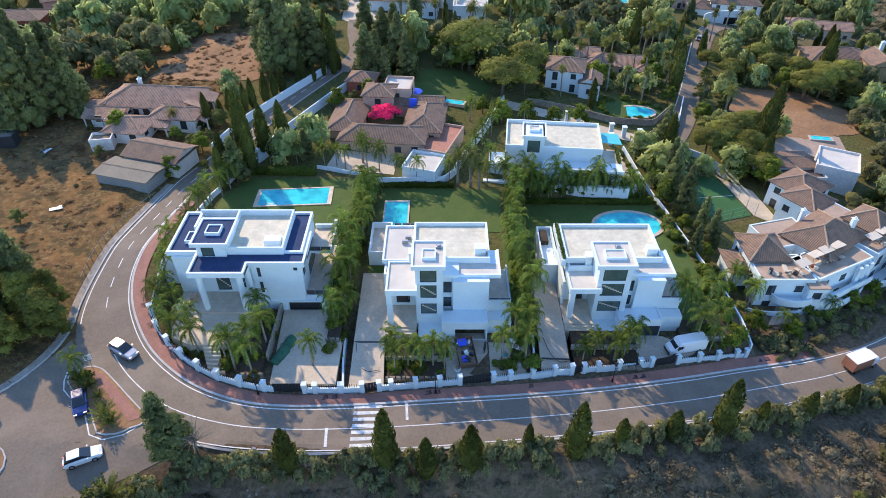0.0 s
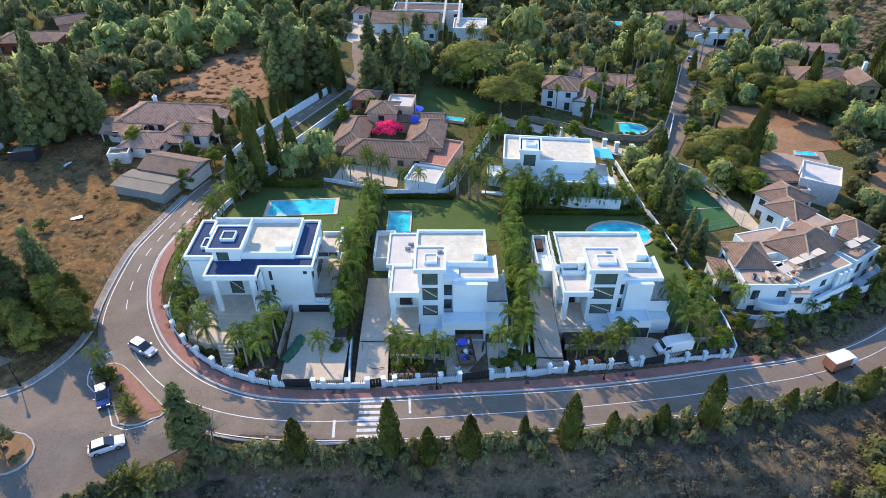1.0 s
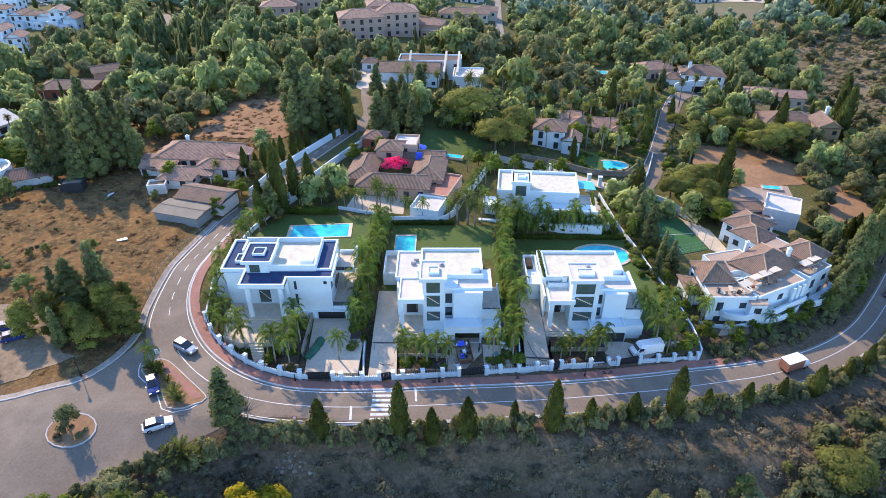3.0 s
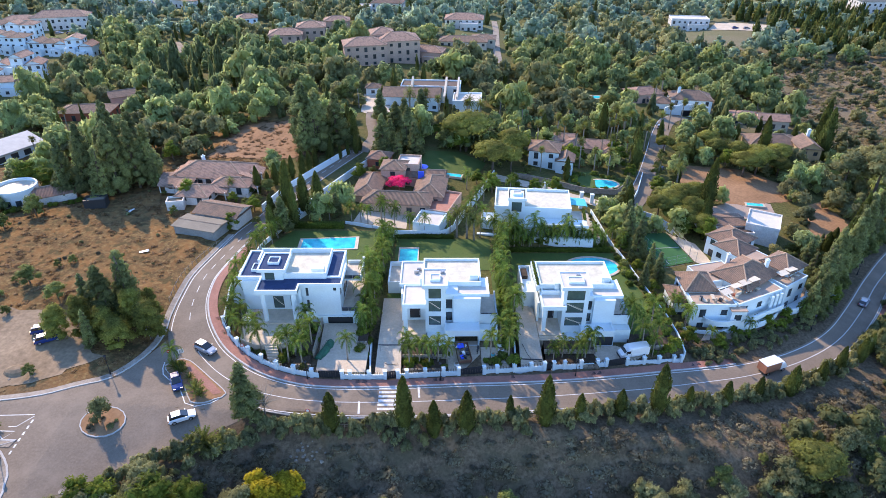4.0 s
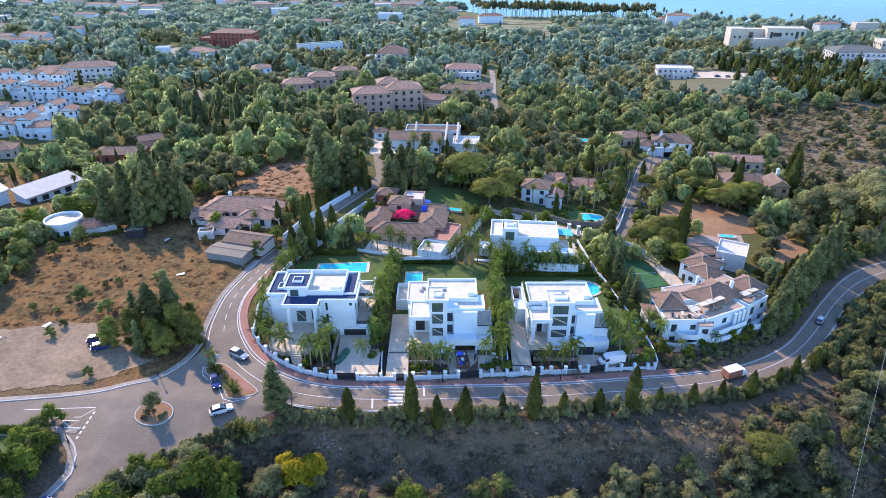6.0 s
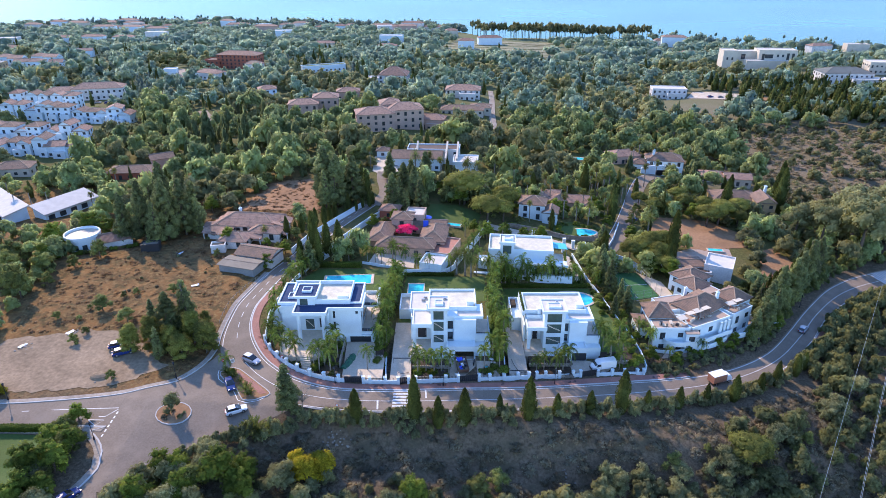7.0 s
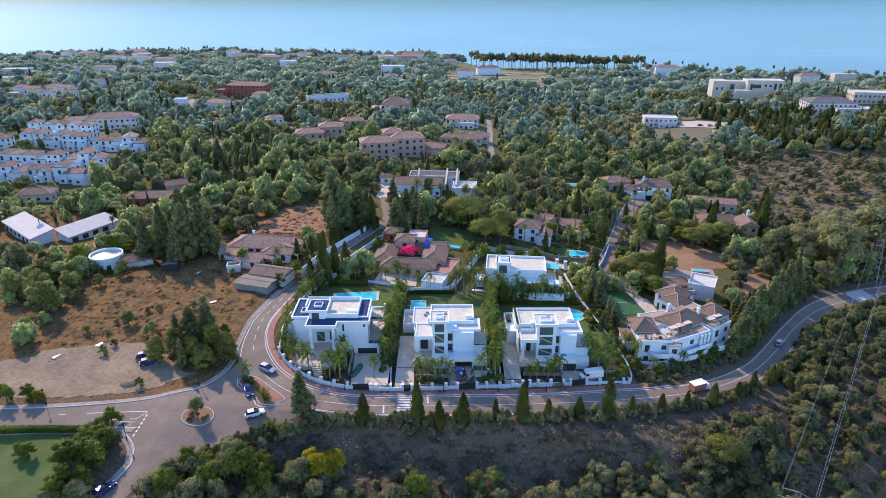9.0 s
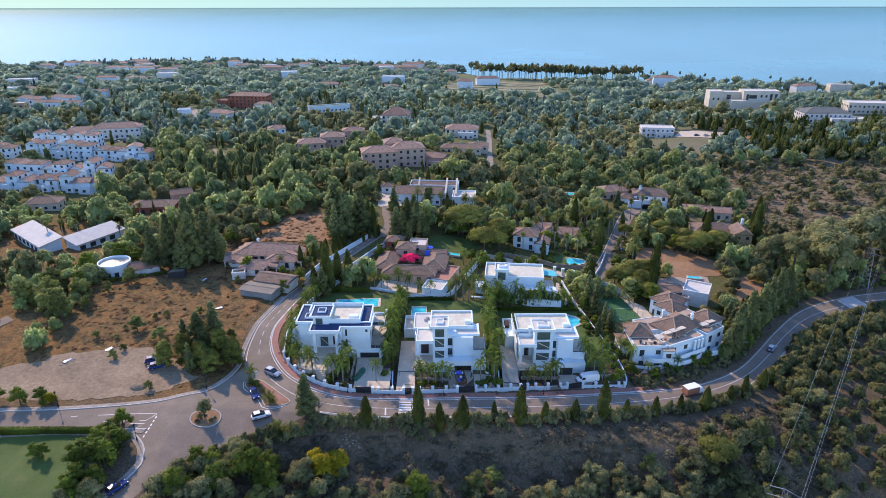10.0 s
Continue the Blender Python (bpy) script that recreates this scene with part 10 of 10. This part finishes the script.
# ---- yards ----
bn = thing("covered_boat", "long bundle under a creased green cover on the drive", "covered load", -22.2, 59.2, 0.8, -18)
rg = random.Random(4)
secs = []
for i in range(9):
    u = -2.6 + 5.2 * i / 8
    w, hh = 0.75 + rg.uniform(-0.14, 0.14), 0.75 + rg.uniform(-0.18, 0.2)
    secs.append([(w * math.sin(0.3 * i) * 0.2 + w * math.cos(a), u, hh * max(0.0, math.sin(a)) + (0.0 if math.sin(a) <= 0 else rg.uniform(-0.06, 0.06))) for a in [math.pi * k / 7 for k in range(8)]])
part("cover", loft(secs), GREENNET, bn)
for i in range(4):
    part("strap", Build().tube([(0.85, -2 + i * 1.3, 0.02), (0.5, -2 + i * 1.3, 0.8), (0, -2 + i * 1.3, 0.95), (-0.5, -2 + i * 1.3, 0.8), (-0.85, -2 + i * 1.3, 0.02)], [0.03] * 5, 5), FRAMEDARK, bn)

sk = thing("skip", "open rubbish skip heaped with blue and pale debris", "skip", 3.2, 60.2, -1.42, 8)
sb2 = Build()
sb2.v = [(-1.1, -2.2, 0.15), (1.1, -2.2, 0.15), (1.1, 2.2, 0.15), (-1.1, 2.2, 0.15), (-1.3, -2.6, 1.3), (1.3, -2.6, 1.3), (1.3, 2.6, 1.3), (-1.3, 2.6, 1.3)]
sb2.f = [(3, 2, 1, 0), (0, 1, 5, 4), (1, 2, 6, 5), (2, 3, 7, 6), (3, 0, 4, 7)]
part("hopper", sb2, plain("rusty_red_steel", (0.30, 0.13, 0.08), 0.7, 0.3), sk)
part("rubble", Build().box(-1.15, 1.15, -2.3, 2.3, 0.2, 0.9), DUST, sk)
for i in range(16):
    x, y = rg.uniform(-0.9, 0.9), rg.uniform(-2.0, 2.0)
    s1, s2, s3 = rg.uniform(0.2, 0.6), rg.uniform(0.2, 0.7), rg.uniform(0.15, 0.5)
    o = part("debris", Build().box(-s1 / 2, s1 / 2, -s2 / 2, s2 / 2, -s3 / 2, s3 / 2), rg.choice((BLUECLOTH, CARWHITE, OLDWHITE, FRAMEDARK, WOODGREY)), sk)
    o.matrix_basis = pose(x, y, 1.0 + rg.uniform(0, 0.25), rg.uniform(-30, 30), rg.uniform(-30, 30), rg.uniform(0, 180))
part("sheet", Build().box(-0.9, 0.4, 0.9, 2.2, 1.35, 1.4), BLUECLOTH, sk, "folded blue sheet")


def bag(x, y, z, s, material, label):
    ob = thing("builder_bag", label, "bag", x, y, z, rg.uniform(0, 90))
    b = loft([[(s * 0.45 * math.cos(a), s * 0.45 * math.sin(a), 0) for a in [math.pi * k / 4 for k in range(8)]], [(s * 0.55 * math.cos(a), s * 0.52 * math.sin(a), s * 0.35) for a in [math.pi * k / 4 for k in range(8)]], [(s * 0.4 * math.cos(a), s * 0.42 * math.sin(a), s * 0.7) for a in [math.pi * k / 4 for k in range(8)]]])
    part("sack", b, material, ob)
    part("rubble", Build().cyl(0, 0, s * 0.55, s * 0.74, s * 0.36, sides=9), DUST, ob)


bag(2.0, 57.6, -1.5, 1.0, CARWHITE, "crumpled pale blue builder's bag on the drive")
bag(10.4, 61.6, -1.55, 1.1, CARWHITE, "white builder's bag in the side yard")
bag(8.8, 60.6, -1.6, 0.8, TEALCLOTH, "small turquoise sack in the side yard")
bag(9.6, 59.9, -1.65, 0.6, OLDWHITE, "small pale sack in the side yard")
for i in range(13):
    x, y, s = rg.uniform(7.2, 11.6), rg.uniform(57.6, 59.2), rg.uniform(0.3, 0.7)
    ob = thing("builders_clutter", "dark loose building material in the side yard", "building material", x, y, -1.85, rg.uniform(0, 180), group="loose building material")
    part("piece", Build().box(-s / 2, s / 2, -s * 0.35, s * 0.35, 0, s * 0.7).cyl(0, 0, s * 0.7, s * 0.9, s * 0.25, sides=8), rg.choice((FRAMEDARK, BLACKSTEEL, RUBBERB, OLDWHITE, GREYSTEEL)), ob)
    part("piece", Build().box(-s * 0.2, s * 0.2, -s * 0.5, s * 0.5, 0, s * 0.3), rg.choice((WOODGREY, FRAMEDARK)), ob)
tb = thing("plastic_table", "white round garden table in the side yard", "table", 10.2, 62.8, -1.5)
part("tabletop", Build().cyl(0, 0, 0.7, 0.74, 0.6, sides=20), CARWHITE, tb)
for a in range(4):
    part("leg", Build().cyl(0.35 * math.cos(a * math.pi / 2), 0.35 * math.sin(a * math.pi / 2), 0, 0.7, 0.03, sides=6), CARWHITE, tb)
mo = thing("motor_scooter", "dark scooter parked by the garage", "scooter", 6.0, 61.6, -1.42, 80)
part("body", loft([hull(-0.7, 0.14, 0.5, 0.8, 0.04), hull(-0.2, 0.18, 0.35, 0.8, 0.05), hull(0.3, 0.16, 0.3, 0.45, 0.05), hull(0.6, 0.16, 0.3, 1.0, 0.05)]), FRAMEDARK, mo)
for u in (-0.6, 0.65):
    part("wheel", Build().tube([(u, -0.06, 0.25), (u, 0.06, 0.25)], [0.25, 0.25], 14), RUBBERB, mo)
part("handlebar", Build().tube([(0.55, -0.35, 1.05), (0.55, 0.35, 1.05)], [0.02, 0.02], 6), GREYSTEEL, mo)
fab = thing("furniture_heap", "heap of covered pale furniture on the forecourt", "furniture", -37.4, 66.4, 3.0, 20)
for i in range(7):
    s1, s2 = rg.uniform(0.5, 1.2), rg.uniform(0.4, 0.9)
    o = part("piece", Build().box(-s1 / 2, s1 / 2, -s2 / 2, s2 / 2, 0, rg.uniform(0.4, 0.9)), rg.choice((OLDWHITE, CARWHITE, FRAMEDARK, PINKISH)), fab)
    o.matrix_basis = pose(rg.uniform(-1.4, 1.4), rg.uniform(-1.4, 0.9), 0, 0, 0, rg.uniform(0, 90))

# hoses on the drives
for pts, lab in (([(-12.2, 60.9, 0.5), (-11.8, 57.8, 0.1), (-10.4, 56.4, -0.05), (-8.6, 56.6, -0.05)], "black hose curled over the side drive"), ([(14.8, 64.6, -2.15), (15.6, 62.0, -2.6), (16.8, 60.6, -3.05), (18.2, 60.9, -3.15)], "black hose lying on the side drive")):
    hs = thing("garden_hose", lab, "hose")
    part("tube", Build().tube([tuple(v) for v in spline(pts, 0.4)], [0.04] * len(spline(pts, 0.4)), 6), RUBBERB, hs)
for x0, x1, y, z0, z1 in ((-12.55, -8.25, 61.2, 0.53, 0.53), (14.2, 18.25, 61.0, -2.67, -2.9)):
    dr = thing("drain_channel", "dark drain channel across the side drive", "drain")
    b = Build()
    b.v = [(x0, y - 0.1, z0 + 0.0), (x1, y - 0.1, z1), (x1, y + 0.1, z1 + 0.03), (x0, y + 0.1, z0 + 0.03), (x0, y - 0.1, z0 - 0.1), (x1, y - 0.1, z1 - 0.1), (x1, y + 0.1, z1 - 0.1), (x0, y + 0.1, z0 - 0.1)]
    b.f = [(0, 1, 2, 3), (7, 6, 5, 4), (0, 4, 5, 1), (1, 5, 6, 2), (2, 6, 7, 3), (3, 7, 4, 0)]
    part("grating", b, FRAMEDARK, dr)

# court fence
cf = thing("court_fence", "tall mesh fence with steel posts round the court", "fence")
corners = [(48.2, 113.4), (58.4, 115.0), (61.6, 101.2), (53.0, 97.8)]
for i in range(4):
    a, c = Vector(corners[i]), Vector(corners[(i + 1) % 4])
    n = max(3, int((c - a).length / 2.6))
    for k in range(n):
        p, q = a.lerp(c, k / n), a.lerp(c, (k + 1) / n)
        zp, zq = top(p.x, p.y), top(q.x, q.y)
        part("post", Build().cyl(p.x, p.y, zp - 0.2, zp + 3.2, 0.05, sides=7), GREYSTEEL, cf)
        for hgt in (0.2, 1.2, 2.2, 3.1):
            part("wire", Build().tube([(p.x, p.y, zp + hgt), (q.x, q.y, zq + hgt)], [0.02, 0.02], 4), GREYSTEEL, cf)
strip("court_line", [Vector((50.5, 112.6)), Vector((54.6, 99.8))], 0.12, 0.14, PAINT, "white line of the sports court", "court line")
strip("court_line", [Vector((51.2, 106.0)), Vector((59.6, 107.8))], 0.12, 0.14, PAINT, "white line across the sports court", "court line")


# power line over the ravine
def pylon(x, y, z0, h, rz, label):
    ob = thing("power_pylon", label, "pylon", x, y, z0, rz)
    half = 1.6
    for sx in (-1, 1):
        for sy in (-1, 1):
            part("leg", Build().tube([(sx * half, sy * half, -1), (sx * 0.35, sy * 0.35, h)], [0.09, 0.06], 6), GREYSTEEL, ob)
    n = 9
    for k in range(n):
        t0, t1 = k / n, (k + 1) / n
        w0, w1 = half + (0.35 - half) * t0, half + (0.35 - half) * t1
        for (ax, ay), (bx, by) in (((-1, -1), (1, -1)), ((1, -1), (1, 1)), ((1, 1), (-1, 1)), ((-1, 1), (-1, -1))):
            part("brace", Build().tube([(ax * w0, ay * w0, h * t0), (bx * w1, by * w1, h * t1)], [0.04, 0.04], 4), GREYSTEEL, ob)
    tips = []
    for hz, arm in ((h - 0.2, 2.6), (h - 2.2, 3.0)):
        part("arm", Build().tube([(-arm, 0, hz), (0, 0, hz + 0.5), (arm, 0, hz)], [0.06, 0.1, 0.06], 6), GREYSTEEL, ob)
        tips += [(-arm, hz), (arm, hz)]
    return [pose(x, y, z0, 0, 0, rz) @ Vector((u, 0, v - 0.5)) for u, v in tips]


tips_a = pylon(61.8, 15.8, top(61.8, 15.8), 4.5 - top(61.8, 15.8), -38, "steel lattice pylon rising from the ravine")
tips_b = pylon(153.5, 134.8, top(153.5, 134.8), 16.5, -38, "steel lattice pylon beyond the road bend")
for i, (a, c) in enumerate(zip(tips_a, tips_b)):
    if i == 2:
        continue
    wire = thing("power_cable", "thin grey power cable strung between pylons", "cable", group="power cables")
    pts = [a.lerp(c, k / 16) - Vector((0, 0, 5.0 * (k / 16) * (1 - k / 16) * 4 * 0.5)) for k in range(17)]
    part("strand", Build().tube([tuple(p) for p in pts], [0.02] * 17, 5), GREYSTEEL, wire)

# stones, rubble and litter on bare ground
rs = random.Random(31)


def stone_mesh(seed):
    rr = random.Random(seed)
    bm = bmesh.new()
    bmesh.ops.create_icosphere(bm, subdivisions=1, radius=0.5)
    for v in bm.verts:
        v.co *= rr.uniform(0.7, 1.15)
        v.co.z *= 0.65
    me = bpy.data.meshes.new("stone")
    bm.to_mesh(me)
    bm.free()
    me.materials.append(ROCKSTONE)
    return me


stones = [stone_mesh(i) for i in range(4)]
for cx, cy, r, n in ((-96, 62.4, 2.2, 14), (-87.5, 67.2, 1.6, 12), (-73.4, 51.2, 1.8, 18), (-21.5, 38.8, 2.6, 22), (24, 37, 3, 14), (-77.4, 108.3, 1.2, 5), (68, 50, 4, 10)):
    for i in range(n):
        x, y = cx + rs.gauss(0, r * 0.5), cy + rs.gauss(0, r * 0.4)
        s = rs.uniform(0.25, 0.8)
        o = tagged(new("rock", stones[i % 4]), "pale rough rock lying on bare earth", "rock", "loose rocks")
        o.matrix_basis = pose(x, y, top(x, y) + 0.05, 0, 0, rs.uniform(0, 360)) @ Matrix.Scale(s, 4)
mdb = Build()
ring = [[(-73.4 + r * 2.3 * math.cos(a), 51.4 + r * 1.5 * math.sin(a), 2.9 + hgt) for a in [2 * math.pi * k / 14 for k in range(14)]] for r, hgt in ((1.0, -0.3), (0.75, 0.45), (0.4, 0.75), (0.05, 0.8))]
solid("earth_mound", loft(ring), DUST, "small mound of grey spoil on the plot", "mound")
for x, y, lab in ((-96.5, 62.8, "crumpled white plastic sheeting on the plot"), (-88.0, 67.6, "torn white plastic sheet on the ground"), (-77.2, 107.8, "white plastic sack lying on the slope"), (-66.0, 88.0, "old pale boards lying on the slope")):
    sh = thing("plastic_sheet", lab, "litter", x, y, top(x, y) + 0.02, rs.uniform(0, 90))
    bb = Build()
    for i in range(5):
        for j in range(3):
            bb.v.append((i * 0.5 - 1 + rs.uniform(-0.1, 0.1), j * 0.5 - 0.5 + rs.uniform(-0.12, 0.12), rs.uniform(0.05, 0.32)))
    bb.f = [(i * 3 + j, i * 3 + 3 + j, i * 3 + 4 + j, i * 3 + 1 + j) for i in range(4) for j in range(2)]
    part("sheet", bb, CARWHITE, sh)
sd = house("dark makeshift lean-to under the conifers", -86.5, 110.0, 10, [(0, 0, 5, 3, 0, 1.8, "flat", 0)], FRAMEDARK, METALROOF, category="lean-to", name="lean_to", windows=False)
# fence of posts along the dry slope
pf_ = thing("post_fence", "old wooden post fence above the road", "fence")
line = even(spline([(-53.8, 70), (-54.0, 76), (-53.2, 82), (-51.4, 89), (-50.2, 92)], 1.0), 16)
for p, q in zip(line, line[1:]):
    zp, zq = top(p.x, p.y), top(q.x, q.y)
    part("post", Build().cyl(p.x, p.y, zp - 0.3, zp + 1.3, 0.06, sides=6), WOODGREY, pf_)
    part("wire", Build().tube([(p.x, p.y, zp + 1.0), (q.x, q.y, zq + 1.0)], [0.02, 0.02], 4), GREYSTEEL, pf_)
# white steps by the rising lane
stp = thing("garden_steps", "white rendered steps rising beside the lane", "steps", -38.4, 101.5, top(-38.4, 101.5), -28)
for i in range(8):
    part("step", Build().box(-1.3, 1.3, i * 0.9, i * 0.9 + 0.9, -0.5, 0.18 * (i + 1)), WHITE, stp)
# roadside bench slab and gate posts of the white villa
for x, y in spots("28.5,131.6 31.0,131.0 38.2,128.6 41.0,127.9 44.5,127.6 37.0,123.6"):
    gp = thing("gate_post", "white rendered gate post beside the lane", "gate post", x, y, top(x, y), group="white gate posts")
    part("shaft", Build().box(-0.45, 0.45, -0.45, 0.45, -0.3, 2.6), WHITE, gp)
    part("cap", Build().box(-0.55, 0.55, -0.55, 0.55, 2.6, 2.75), WHITE, gp)
